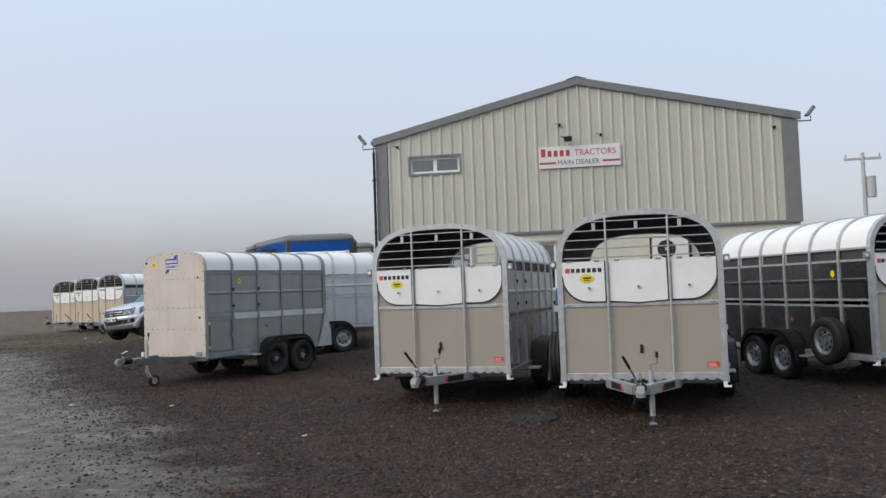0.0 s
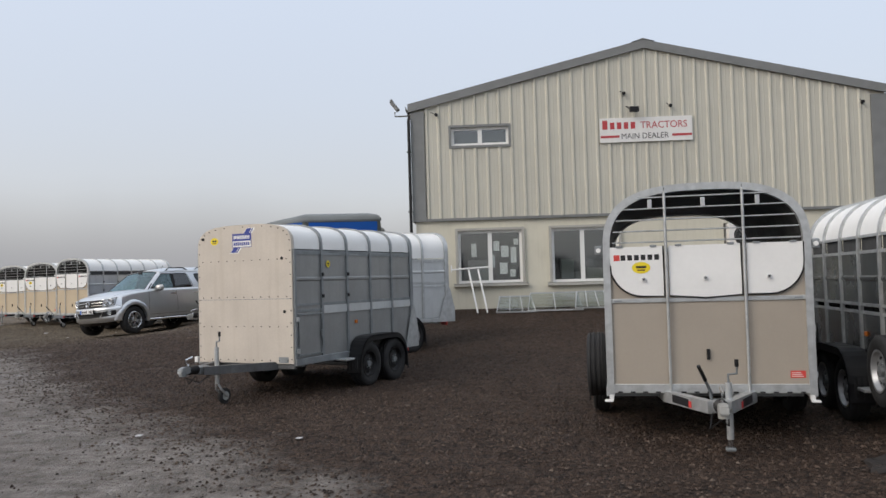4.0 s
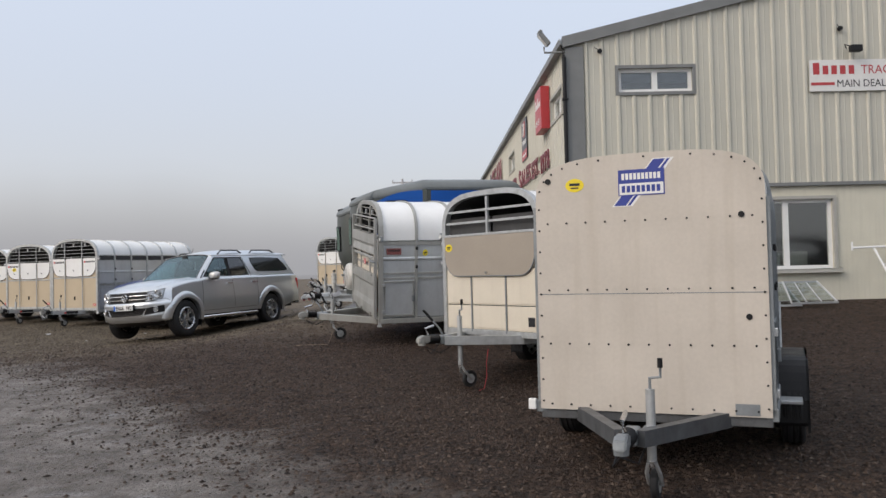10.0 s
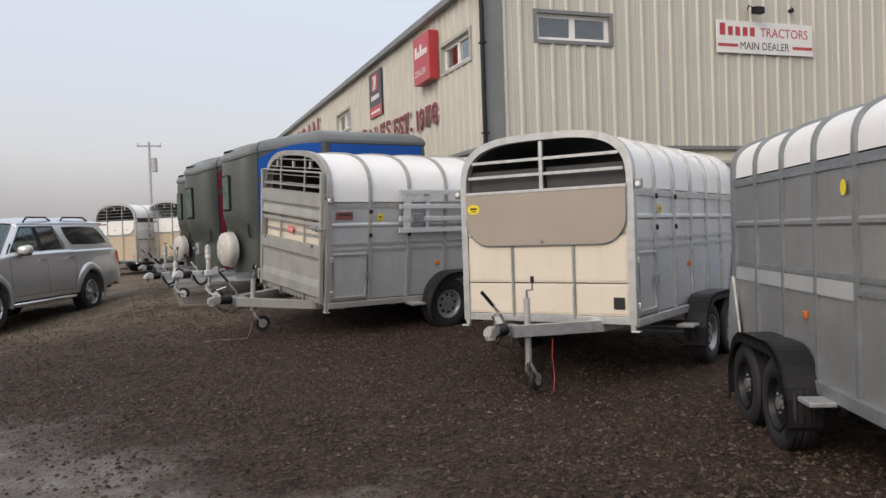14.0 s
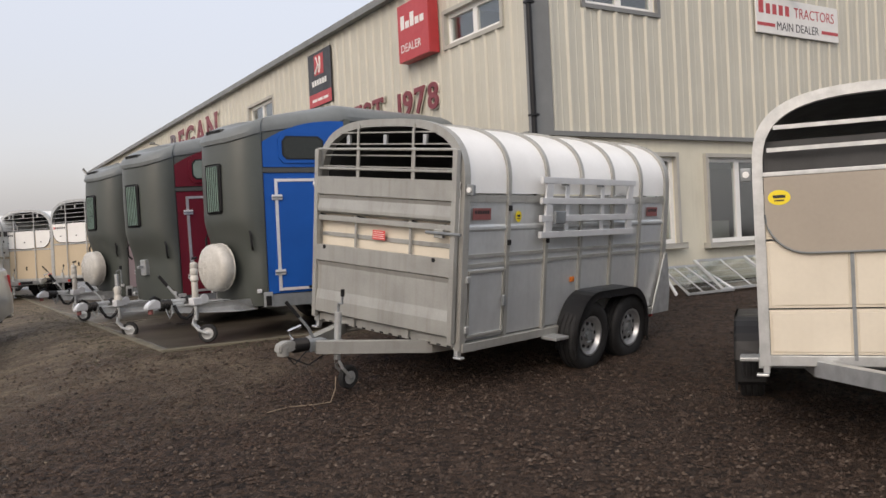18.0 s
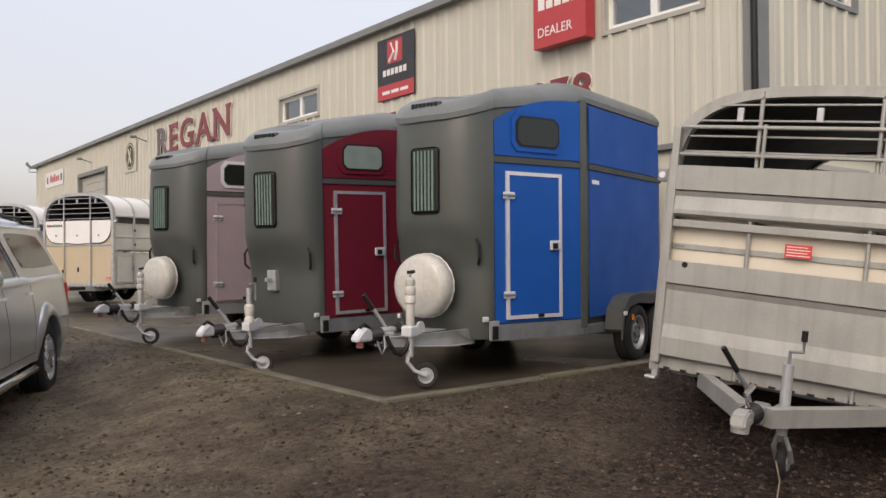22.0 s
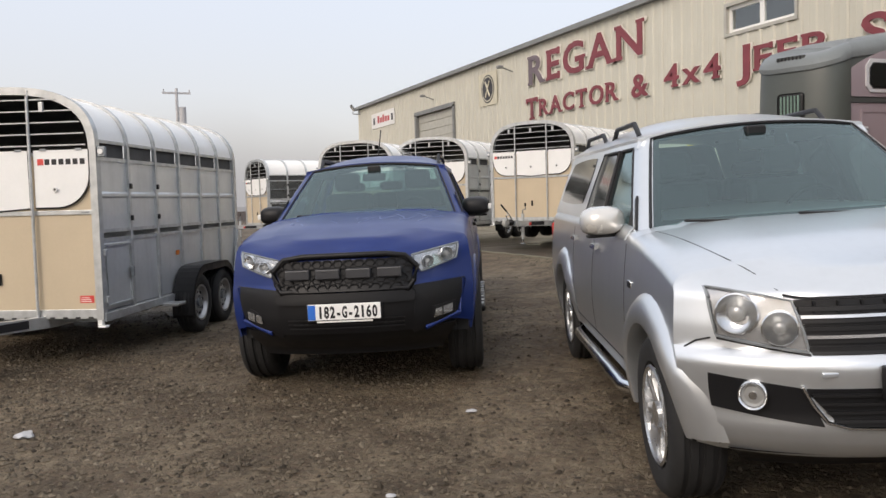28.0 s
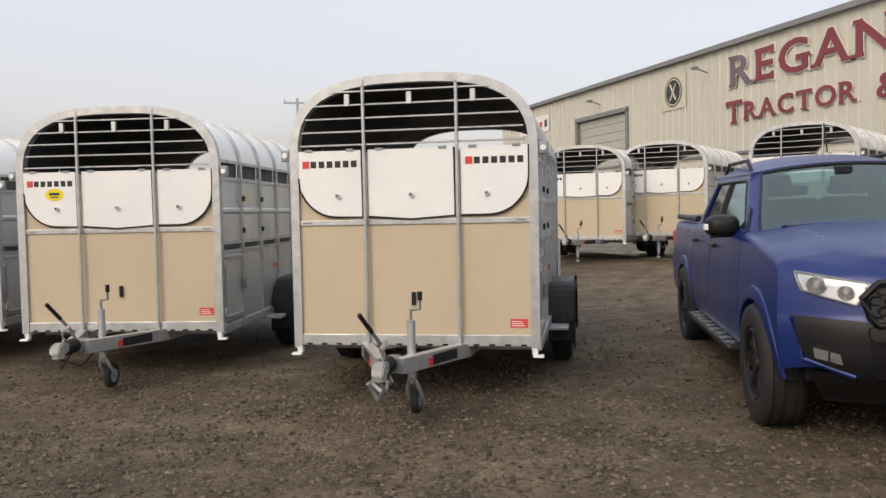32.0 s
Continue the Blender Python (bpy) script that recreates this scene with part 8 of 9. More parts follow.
livestock_trailer(at(-45, -12.5, 41, 0.65), NEW_LABEL, L=3.6)
horse_trailer(at(-73, -10.19, 25.17, 0.668), "blue and dark grey horse trailer with covered spare wheel", BLUE)
horse_trailer(at(-69, -10.64, 27.36, 0.61, 1.4), "maroon and dark grey horse trailer with empty wheel bracket", MAROON, wheel_cover=False)
horse_trailer(at(-73, -10.76, 30.30, 0.668), "mauve-silver and dark grey horse trailer with covered spare wheel", MAUVE)
livestock_trailer(at(-80, -13.4, 48.0, 0.62), NEW_LABEL, L=3.6, side=ALU_SHADED)
silver_pickup(at(-24.5, -14.985, 25.42, 0.262, 0.8, -2.8))
blue_pickup(at(-26.0, -16.30, 29.01, 0.255, 0.5, -1.4))


# ---- signs and fixtures on the shed ----
LETTER_GREY = mat("faded_grey_letter", (0.15, 0.115, 0.13), 0.55, var=0.25, scale=3, fine=40, bump=0.0)
LETTER = mat("maroon_letter", (0.20, 0.036, 0.046), 0.5, var=0.25, scale=3, fine=40, bump=0.0)
LETTER_EDGE = mat("pale_letter_edge", (0.66, 0.62, 0.55), 0.6, var=0.08, bump=0.0)
SIGNWHITE = mat("white_sign_board", (0.74, 0.73, 0.70), 0.45, var=0.06, bump=0.0)
SIGNRED = mat("red_sign_board", (0.46, 0.045, 0.05), 0.4, var=0.08, bump=0.0)
SIGNBLACK = mat("black_sign_board", (0.022, 0.020, 0.022), 0.4, var=0.15, bump=0.0)


SERIFS = {"R": ((0.09, 0, 0.22), (0.90, 0, 0.20), (0.06, 1, 0.20)), "E": ((0.07, 0, 0.18), (0.07, 1, 0.18), (0.93, 0.1, 0.0), (0.93, 0.9, 0.0)), "G": ((0.93, 0.42, 0.22),),
          "A": ((0.07, 0, 0.24), (0.93, 0, 0.24)), "N": ((0.08, 0, 0.24), (0.06, 1, 0.20), (0.92, 1, 0.24)), "T": ((0.5, 0, 0.34), (0.05, 0.88, 0.0), (0.95, 0.88, 0.0)),
          "J": ((0.75, 1, 0.34),), "P": ((0.09, 0, 0.26), (0.06, 1, 0.18)), "L": ((0.08, 1, 0.26), (0.06, 0, 0.16), (0.93, 0.1, 0.0)), "S": ((0.93, 0.80, 0.0), (0.07, 0.2, 0.0)),
          "C": ((0.93, 0.80, 0.0),), "4": ((0.72, 0, 0.36),), "1": ((0.6, 0, 0.7),), "7": ((0.05, 0.88, 0.0),)}


def add_serifs(o, ch, grow):
    """Slab ends on the strokes of a cut-out letter: (place across, place up, width), a width of 0 being an upright tick."""
    me = o.data
    xs, ys, zs = [[v.co[i] for v in me.vertices] for i in range(3)]
    x0, x1, z0, z1, y0, y1 = min(xs), max(xs), min(zs), max(zs), min(ys), max(ys)
    bm = bmesh.new()
    bm.from_mesh(me)
    for fx, fz, wide in SERIFS.get(ch, ()):
        cx, cz = x0 + (x1 - x0) * fx, z0 + (z1 - z0) * fz
        if wide:
            hw = (x1 - x0) * wide / 2 + 0.02 + grow
            a, b = (cz, cz + 0.07 + grow) if fz < 0.5 else (cz - 0.07 - grow, cz)
            box(bm, cx - hw, cx + hw, y0 - 0.0004, y1, a, b)
        else:
            box(bm, cx - 0.034 - grow, cx + 0.034 + grow, y0 - 0.0004, y1, cz - 0.085 - grow, cz + 0.085 + grow)
    bm.to_mesh(me)
    bm.free()


def wall_word(text, y_left, y_right, z, cap, big=1.0):
    """Cut-out letters on the side wall, each a part; the first may stand taller."""
    w = thing("wall_lettering", f"maroon cut-out letters reading {text} on cream cladding", "lettering")
    w["group"] = "letters along the shed"
    widths = {}
    for ch in set(text):
        if ch != " ":
            o = lettering(ch, 1.0, 0.01, LETTER)
            xs = [v.co.x for v in o.data.vertices]
            zs_ = [v.co.z for v in o.data.vertices]
            widths[ch] = (min(xs), max(xs), max(zs_) - min(0, min(zs_)))
            bpy.data.objects.remove(o)
    gap = 0.16
    total = sum((widths[c][1] - widths[c][0]) * (big if i == 0 else 1) if c != " " else 0.3 for i, c in enumerate(text)) + gap * (len(text) - 1)
    k = (y_left - y_right) / total
    at_ = 0.0
    for i, c in enumerate(text):
        if c == " ":
            at_ += 0.3 + gap
            continue
        f = big if i == 0 else 1.0
        a, b, hgt = widths[c]
        size_z = cap * f / 0.73
        low = z - cap * (f - 1) * 0.35
        for nm, mt, bold, dv, dep in (("letter_edge", LETTER_EDGE, 0.042, 0.075, 0.006), ("letter", LETTER, 0.018, 0.095, 0.012)):
            o = lettering(c, 1.0, dep, LETTER_GREY if mt is LETTER and text == "REGAN" and i == 0 else mt, w, nm, None, bold)
            add_serifs(o, c, bold - 0.018)
            o.matrix_basis = Matrix.Translation((WX0 - dv, y_left - (at_ - a * f) * k, low)) @ pose(0, 0, 0, 0, 0, -90) @ Matrix.Diagonal((k * f, 1, size_z, 1))
        at_ += (b - a) * f + gap
    return w


wall_word("REGAN", 45.15, 39.70, 5.02, 0.86)
wall_word("TRACTOR", 45.35, 40.72, 4.05, 0.50, 1.3)
wall_word("&", 40.10, 39.50, 4.02, 0.56)
wall_word("4x4", 38.86, 37.06, 4.08, 0.52)
wall_word("JEEP", 36.55, 34.40, 4.06, 0.50, 1.25)
wall_word("SALES", 33.60, 30.75, 4.06, 0.48, 1.3)
wall_word("EST.", 30.40, 29.00, 4.02, 0.46)
wall_word("1978", 28.60, 27.22, 3.96, 0.46)


def sboard(name, label, y0, y1, z0, z1, dv, material):
    """A board flat on the side wall, y0 its left edge as read."""
    t = thing(name, label, "sign")
    part("board", mbox(WX0 - 0.065 - dv, WX0 - 0.06, y1, y0, z0, z1, 0.008), material, t)
    return t


def sblock(t, nm, y0, y1, z0, z1, dv, material):
    return part(nm, mbox(WX0 - 0.068 - dv, WX0 - 0.0652 - dv, y1, y0, z0, z1), material, t)


SIDE_TEXT = pose(0, 0, 0, 0, 0, -90)
b1 = sboard("lightbox_sign", "red dealer light box sign on side cladding", 28.19, 27.15, 4.86, 5.86, 0.20, SIGNRED)
for k in range(5):
    sblock(b1, "brand_mark", 28.08 - k * 0.165, 28.08 - k * 0.165 - 0.13, 5.42, 5.54 + (0.12 if k in (0, 2) else 0), 0.20, SIGNWHITE)
tx = lettering("DEALER", 0.20, 0.001, SIGNWHITE, b1, "wording")
tx.matrix_basis = Matrix.Translation((WX0 - 0.27, 28.10, 5.02)) @ SIDE_TEXT
b2 = sboard("dealer_sign", "black and red dealer sign on side cladding", 32.70, 31.48, 4.78, 5.97, 0.02, SIGNBLACK)
sblock(b2, "red_band", 32.69, 31.49, 4.79, 5.07, 0.02, SIGNRED)
em = sblock(b2, "emblem", 32.35, 31.86, 5.46, 5.90, 0.02, SIGNRED)
for k in range(2):
    part("emblem_curve", mtube([(WX0 - 0.09, 32.28 - k * 0.2, 5.50), (WX0 - 0.09, 32.12 - k * 0.1, 5.66), (WX0 - 0.09, 32.22 - k * 0.2, 5.84)], 0.028, 6), SIGNWHITE, em)
for k in range(6):
    sblock(b2, "brand_mark", 32.50 - k * 0.135, 32.50 - k * 0.135 - 0.10, 5.24, 5.36, 0.02, SIGNWHITE)
for k in range(3):
    sblock(b2, "small_wording", 32.52 - k * 0.30, 32.52 - k * 0.30 - 0.25, 4.89, 4.95, 0.0225, SIGNWHITE)
b3 = sboard("round_emblem_sign", "white board with dark round emblem", 48.68, 47.34, 4.74, 5.82, 0.0, mat("beige_sign_board", (0.56, 0.52, 0.40), 0.5, bump=0.0))
bm = bmesh.new()
cyl(bm, (WX0 - 0.075, 48.01, 5.28), (WX0 - 0.066, 48.01, 5.28), 0.46, 36)
part("roundel", bm, SIGNBLACK, b3)
bm = bmesh.new()
revolve(bm, [(0.38, 0.0), (0.40, -0.004), (0.42, 0.0), (0.40, 0.004), (0.38, 0.0)], 30, "x", (WX0 - 0.076, 48.01, 5.28))
part("roundel_ring", bm, bpy.data.materials["beige_sign_board"], b3)
for a in (0.6, -0.6):
    part("roundel_bar", mtube([(WX0 - 0.078, 48.01 - 0.26 * a, 5.28 - 0.25), (WX0 - 0.078, 48.01 + 0.26 * a, 5.28 + 0.25)], 0.03, 6), bpy.data.materials["beige_sign_board"], b3)
b4 = sboard("dealer_sign", "long white dealer sign with red marks", 60.25, 57.10, 5.02, 5.70, 0.0, SIGNWHITE)
for k in range(5):
    sblock(b4, "brand_mark", 59.4 - k * 0.34, 59.4 - k * 0.34 - 0.27, 5.22, 5.45 + (0.1 if k in (0, 2) else 0), 0.0, SIGNRED)
for y in (60.0, 57.55):
    sblock(b4, "mark", y, y - 0.25, 5.2, 5.5, 0.0, SIGNBLACK)
b5 = thing("warning_sign", "small yellow warning sign on rendered wall", "sign")
part("board", mbox(WX0 - 0.012, WX0 - 0.002, 37.75, 38.2, 2.58, 2.86), YELLOW, b5)

zs1 = thing("dealer_sign", "white dealer sign with red and black words on gable", "sign")
part("board", mbox(-0.68, 1.73, WY0 - 0.095, WY0 - 0.062, 5.075, 5.725, 0.006), SIGNWHITE, zs1)
for k in range(5):
    a_ = -0.61 + k * 0.18 + (0.02 if k else 0)
    logo_bars(zs1, "brand_mark", 1, a_, a_ + (0.19 if k == 0 else 0.165), 5.425, 5.665 if k == 0 else 5.605, WY0 - 0.0955, SIGNRED)
for tx_, x, z, sz, sq, mt in (("TRACTORS", 0.38, 5.425, 0.262, 0.92, SIGNRED), ("MAIN DEALER", -0.13, 5.16, 0.215, 0.92, SIGNBLACK)):
    o = lettering(tx_, sz, 0.001, mt, zs1, "wording", pose(x, WY0 - 0.097, z), 0.0, sq)
for x0, x1 in ((-0.66, -0.17), (1.20, 1.71)):
    part("red_rule", mbox(x0, x1, WY0 - 0.0985, WY0 - 0.0952, 5.20, 5.26), SIGNRED, zs1)


def floodlight(x, y, z, sx, arm):
    t = thing("floodlight", "grey floodlight on a bracket at the eave", "floodlight")
    part("bracket_arm", mtube([(x - arm, y, z - 0.28), (x, y, z - 0.28), (x, y, z - 0.16)], 0.022, 8), TRIM, t)
    mm = pose(x, y, z, 0, sx * 52, 0)
    part("housing", mbox(-0.16, 0.16, -0.09, 0.09, -0.05, 0.05, 0.02, mm), TRIM, t)
    part("lens", mbox(-0.14, 0.14, -0.075, 0.075, -0.056, -0.0505, m=mm), SIGNWHITE, t)
    part("hood", mbox(-0.19, -0.13, -0.10, 0.10, -0.02, 0.06, 0.01, mm), TRIM, t)


floodlight(-6.12, 24.80, 6.30, 1, -0.45)
floodlight(7.15, 24.80, 6.34, -1, 0.42)
floodlight(-6.05, 62.0, 6.2, 1, -0.40)
gl = thing("sign_lamp", "small black lamp above the gable sign", "lamp")
part("lamp_body", mbox(0.09, 0.33, WY0 - 0.32, WY0 - 0.18, 5.84, 5.98, 0.02), BLACK, gl)
part("lamp_arm", mtube([(0.12, WY0 - 0.05, 5.97), (0.0, WY0 - 0.22, 6.0), (0.12, WY0 - 0.24, 5.96)], 0.012), BLACK, gl)
for x, z in ((-0.02, 6.37), (1.18, 6.0), (-5.0, 6.0), (6.1, 5.9)):
    d = thing("wall_fitting", "small dark fitting on gable cladding", "fitting")
    part("fitting_body", mcyl((x, WY0 - 0.14, z), (x, WY0 - 0.06, z), 0.045, 12), BLACK, d)
    part("fitting_arm", mtube([(x, WY0 - 0.12, z), (x - 0.14, WY0 - 0.26, z + 0.03)], 0.009), BLACK, d)
for y, z in ((52.7, 5.5), (46.25, 5.58)):
    d = thing("wall_light", "small grey light on side cladding", "lamp")
    part("light_arm", mtube([(WX0 - 0.06, y, z), (WX0 - 0.45, y, z + 0.12)], 0.02), TRIM, d)
    part("light_head", mbox(WX0 - 0.6, WX0 - 0.42, y - 0.08, y + 0.08, z + 0.08, z + 0.17, 0.02), TRIM, d)

# fan unit in the third opening of the gable
fan = thing("air_unit", "cream outdoor air unit with dark round fan", "air conditioner")
part("back_panel", mbox(2.5, 3.6, WY0 + 0.10, WY0 + 0.14, 1.46, 2.86), SURROUND, fan)
part("casing", mbox(2.52, 3.52, WY0 - 0.24, WY0 + 0.08, 2.20, 2.84, 0.015), SIGNWHITE, fan)
bm = bmesh.new()
revolve(bm, [(0.0, -0.02), (0.06, -0.02), (0.07, -0.006), (0.24, -0.012), (0.26, 0.0), (0.26, 0.02)], 32, "y", (2.90, WY0 - 0.245, 2.52))
part("fan_grille", bm, BLACK, fan)
part("fan_hub", mcyl((2.90, WY0 - 0.275, 2.52), (2.90, WY0 - 0.262, 2.52), 0.05, 16), SIGNWHITE, fan)
for k in range(6):
    part("grille_ring", mtube([(2.90 + (0.07 + k * 0.032) * math.cos(a * math.pi / 12), WY0 - 0.262, 2.52 + (0.07 + k * 0.032) * math.sin(a * math.pi / 12)) for a in range(24)], 0.004, 4, closed=True), TRIM, fan)

# papers stuck inside the first window, goods behind the panes
for x, z, w_, h_ in ((-3.50, 2.45, 0.16, 0.26), (-3.28, 2.30, 0.20, 0.30), (-3.62, 2.05, 0.14, 0.34), (-3.05, 2.20, 0.15, 0.42), (-3.32, 1.85, 0.20, 0.30), (-3.08, 1.72, 0.14, 0.2), (-4.10, 2.35, 0.14, 0.36), (-2.98, 2.55, 0.12, 0.16)):
    p = tagged(part("paper_notice", mbox(x - w_ / 2, x + w_ / 2, WY0 + 0.075, WY0 + 0.078, z - h_ / 2, z + h_ / 2), SIGNWHITE), "white paper notice stuck to the window", "paper", "notices")
for x, w_, h_ in ((-4.0, 0.6, 0.75), (-1.55, 0.35, 0.7), (-0.75, 0.7, 0.45), (-1.2, 0.3, 0.35)):
    d = thing("office_box", "pale box on the office desk", "box")
    part("carton", mbox(x - w_ / 2, x + w_ / 2, WY0 + 0.9, WY0 + 1.3, 1.36, 1.36 + h_, 0.01), SURROUND, d)
    part("carton_lid", mbox(x - w_ / 2 - 0.01, x + w_ / 2 + 0.01, WY0 + 0.89, WY0 + 1.31, 1.36 + h_, 1.40 + h_), DARKROOM, d)
desk = thing("office_desk", "long dim office desk behind windows", "desk")
part("desk_top", mbox(-5.0, 0.6, WY0 + 0.7, WY0 + 1.5, 1.32, 1.36), DARKROOM, desk)
for x in (-4.9, -2.2, 0.5):
    part("desk_leg", mbox(x - 0.03, x + 0.03, WY0 + 0.75, WY0 + 1.45, 0.92, 1.32), DARKROOM, desk)

# glazed frames leaning at the foot of the gable
ALWHITE = mat("pale_aluminium", (0.58, 0.60, 0.61), 0.4, 0.4, var=0.1, bump=0.0)


def glazed_frame(x0, x1, y0, z0, rise, bars):
    """An aluminium frame that leans from the ground to the wall foot."""
    t = thing("leaning_frame", "pale aluminium frame with wire infill leaning low against wall", "frame", None, "leaning frames")
    y1, z1 = y0 + 0.62, z0 + rise
    q = [(x0, y0, z0), (x1, y0, z0), (x1 - 0.1, y1, z1), (x0 + 0.1, y1, z1)]
    part("frame_rail", mtube(q, 0.02, closed=True, square=True), ALWHITE, t)
    for k in range(1, bars):
        f = k / bars
        a = Vector(q[0]).lerp(Vector(q[1]), f)
        b = Vector(q[3]).lerp(Vector(q[2]), f)
        part("frame_bar", mtube([a, b], 0.012, 6), ALWHITE, t)
    for k in range(1, 5):
        f = k / 5
        part("cross_wire", mtube([Vector(q[0]).lerp(Vector(q[3]), f), Vector(q[1]).lerp(Vector(q[2]), f)], 0.005, 4), ALWHITE, t)
    bm = bmesh.new()
    nn = (Vector(q[1]) - Vector(q[0])).cross(Vector(q[3]) - Vector(q[0])).normalized() * 0.004
    vs = [bm.verts.new(Vector(v) - nn) for v in q] + [bm.verts.new(Vector(v) + nn) for v in q]
    for f in ((0, 1, 2, 3), (7, 6, 5, 4), (0, 4, 5, 1), (1, 5, 6, 2), (2, 6, 7, 3), (3, 7, 4, 0)):
        bm.faces.new([vs[i] for i in f])
    bmesh.ops.recalc_face_normals(bm, faces=bm.faces)
    part("infill", bm, PANE, t).visible_shadow = False


glazed_frame(-3.55, -2.55, 23.92, 0.72, 0.38, 3)
glazed_frame(-2.75, -1.35, 23.95, 0.74, 0.43, 2)
glazed_frame(-1.55, -0.65, 23.93, 0.78, 0.40, 3)


def pipe_stand(x, z0, wide, label):
    t = thing("pipe_frame", label, "frame")
    zt_ = 1.84
    part("top_bar", mtube([(x - 0.45, 24.50, zt_), (x + wide, 24.50, zt_ + 0.05)], 0.024, 8), WHITE, t)
    for k, xx in enumerate((x, x + wide - 0.3)):
        part("leg", mtube([(xx, 24.52, zt_), (xx + 0.22, 23.95, z0)], 0.024, 8), WHITE, t)
    part("mid_bar", mtube([(x + 0.06, 24.36, 1.5), (x + wide - 0.24, 24.36, 1.53)], 0.014, 6), WHITE, t)
    part("top_hook", mtube([(x - 0.45, 24.50, zt_ - 0.05), (x - 0.45, 24.50, zt_ + 0.12)], 0.02, 6), WHITE, t)


pipe_stand(0.42, 0.80, 1.55, "white pipe frame leaning against rendered wall")
pipe_stand(-4.25, 0.72, 0.55, "short white pipe frame leaning below window")
pnl = thing("white_panel", "white sheet panel leaning against wall", "panel")
part("panel_sheet", mbox(-0.45, 0.45, -0.02, 0.02, 0, 1.0, 0.008, pose(2.35, 24.25, 0.82, -16, 0, 0)), SIGNWHITE, pnl)
part("panel_edge", mbox(-0.46, 0.46, -0.03, 0.03, 0.98, 1.02, 0.004, pose(2.35, 24.25, 0.82, -16, 0, 0)), GALVD, pnl)

# small blue farm trailer by the gable
FARMBLUE = mat("faded_blue_paint", (0.025, 0.135, 0.30), 0.5, var=0.18, scale=3, fine=30, bump=0.001, streak=0.2, dirt=(0.03, 0.08, 0.16))
FT_TIP = Matrix.Translation((0, -0.62, 0.32)) @ Matrix.Rotation(radians(-8.5), 4, "X") @ Matrix.Translation((0, 0.62, -0.32))
ft = thing("farm_trailer", "small open blue steel farm trailer tipped onto its tow bar", "trailer", pose(0.98, 21.80, ground_z(0.98, 21.8) + 0.01, 0, 0, 217.7) @ FT_TIP)
part("bed", mbox(-0.66, 0.66, -1.28, 1.28, 0.50, 0.545, 0.008), FARMBLUE, ft)
for s_ in (-1, 1):
    side_ = [(-1.30, 0.50), (-1.03, 0.50), (-0.99, 0.62), (-0.90, 0.70), (-0.34, 0.70), (-0.25, 0.62), (-0.20, 0.44), (1.30, 0.44), (1.30, 0.86), (-1.30, 0.86)]
    part("side_board", mprism(side_, "x", *sorted((s_ * 0.66, s_ * 0.70))), FARMBLUE, ft)
    for z_ in (0.76, 0.84):
        part("side_rib", mbox(*sorted((s_ * 0.70, s_ * 0.722)), -1.30, 1.30, z_ - 0.016, z_ + 0.016, 0.004), FARMBLUE, ft)
    part("front_post", mbox(*sorted((s_ * 0.655, s_ * 0.705)), 1.25, 1.30, 0.86, 1.26, 0.004), FARMBLUE, ft)
    part("rear_post", mbox(*sorted((s_ * 0.655, s_ * 0.705)), -1.30, -1.25, 0.86, 0.96, 0.004), FARMBLUE, ft)
    part("rope_rail", mtube([(s_ * 0.68, -1.27, 0.93), (s_ * 0.68, 1.27, 0.93)], 0.012, 6), FARMBLUE, ft)
    part("tail_lamp_box", mbox(*sorted((s_ * 0.56, s_ * 0.72)), -1.38, -1.30, 0.52, 0.62, 0.008), BLACK, ft)
    wheel(ft, s_ * 0.70, -0.62, 0.32, s_, dark=True)
part("head_board", mbox(-0.66, 0.66, 1.26, 1.30, 0.44, 0.86, 0.006), FARMBLUE, ft)
for z_ in (0.76, 0.84):
    part("head_rib", mbox(-0.68, 0.68, 1.30, 1.322, z_ - 0.016, z_ + 0.016, 0.004), FARMBLUE, ft)
part("tail_board", mbox(-0.66, 0.66, -1.30, -1.26, 0.50, 0.86, 0.006), FARMBLUE, ft)
part("axle", mcyl((-0.66, -0.62, 0.32), (0.66, -0.62, 0.32), 0.035, 10), GALVD, ft)
part("tow_bar", mtube([(0, 1.0, 0.42), (0, 2.1, 0.44)], 0.035, square=True), FARMBLUE, ft)
part("tow_eye", mtube([(0.05 * math.cos(k * math.pi / 6), 2.14 + 0.05 * math.sin(k * math.pi / 6), 0.44) for k in range(12)], 0.014, 6, closed=True), GALVD, ft)


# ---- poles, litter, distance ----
# mist in front of the distant poles is put into this pale grey
FOGGED_POLE = mat("fogged_pole_wood", (0.46, 0.46, 0.47), 0.9, var=0.1, bump=0.0)


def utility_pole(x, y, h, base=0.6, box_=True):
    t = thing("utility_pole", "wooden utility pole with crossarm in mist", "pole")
    part("pole", mcyl((x, y, base - 0.5), (x, y, base + h), 0.17, 10, 0.11), FOGGED_POLE, t)
    part("crossarm", mbox(x - 1.1, x + 1.1, y - 0.06, y + 0.06, base + h - 0.45, base + h - 0.3), FOGGED_POLE, t)
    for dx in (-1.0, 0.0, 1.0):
        part("insulator", mcyl((x + dx, y, base + h - 0.3), (x + dx, y, base + h - 0.08), 0.05, 8), FOGGED_POLE, t)
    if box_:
        part("transformer", mcyl((x + 0.42, y, base + h - 2.8), (x + 0.42, y, base + h - 1.5), 0.28, 14), FOGGED_POLE, t)
        part("bracket", mbox(x, x + 0.42, y - 0.04, y + 0.04, base + h - 2.0, base + h - 1.9), FOGGED_POLE, t)


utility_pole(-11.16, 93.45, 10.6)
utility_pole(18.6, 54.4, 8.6)

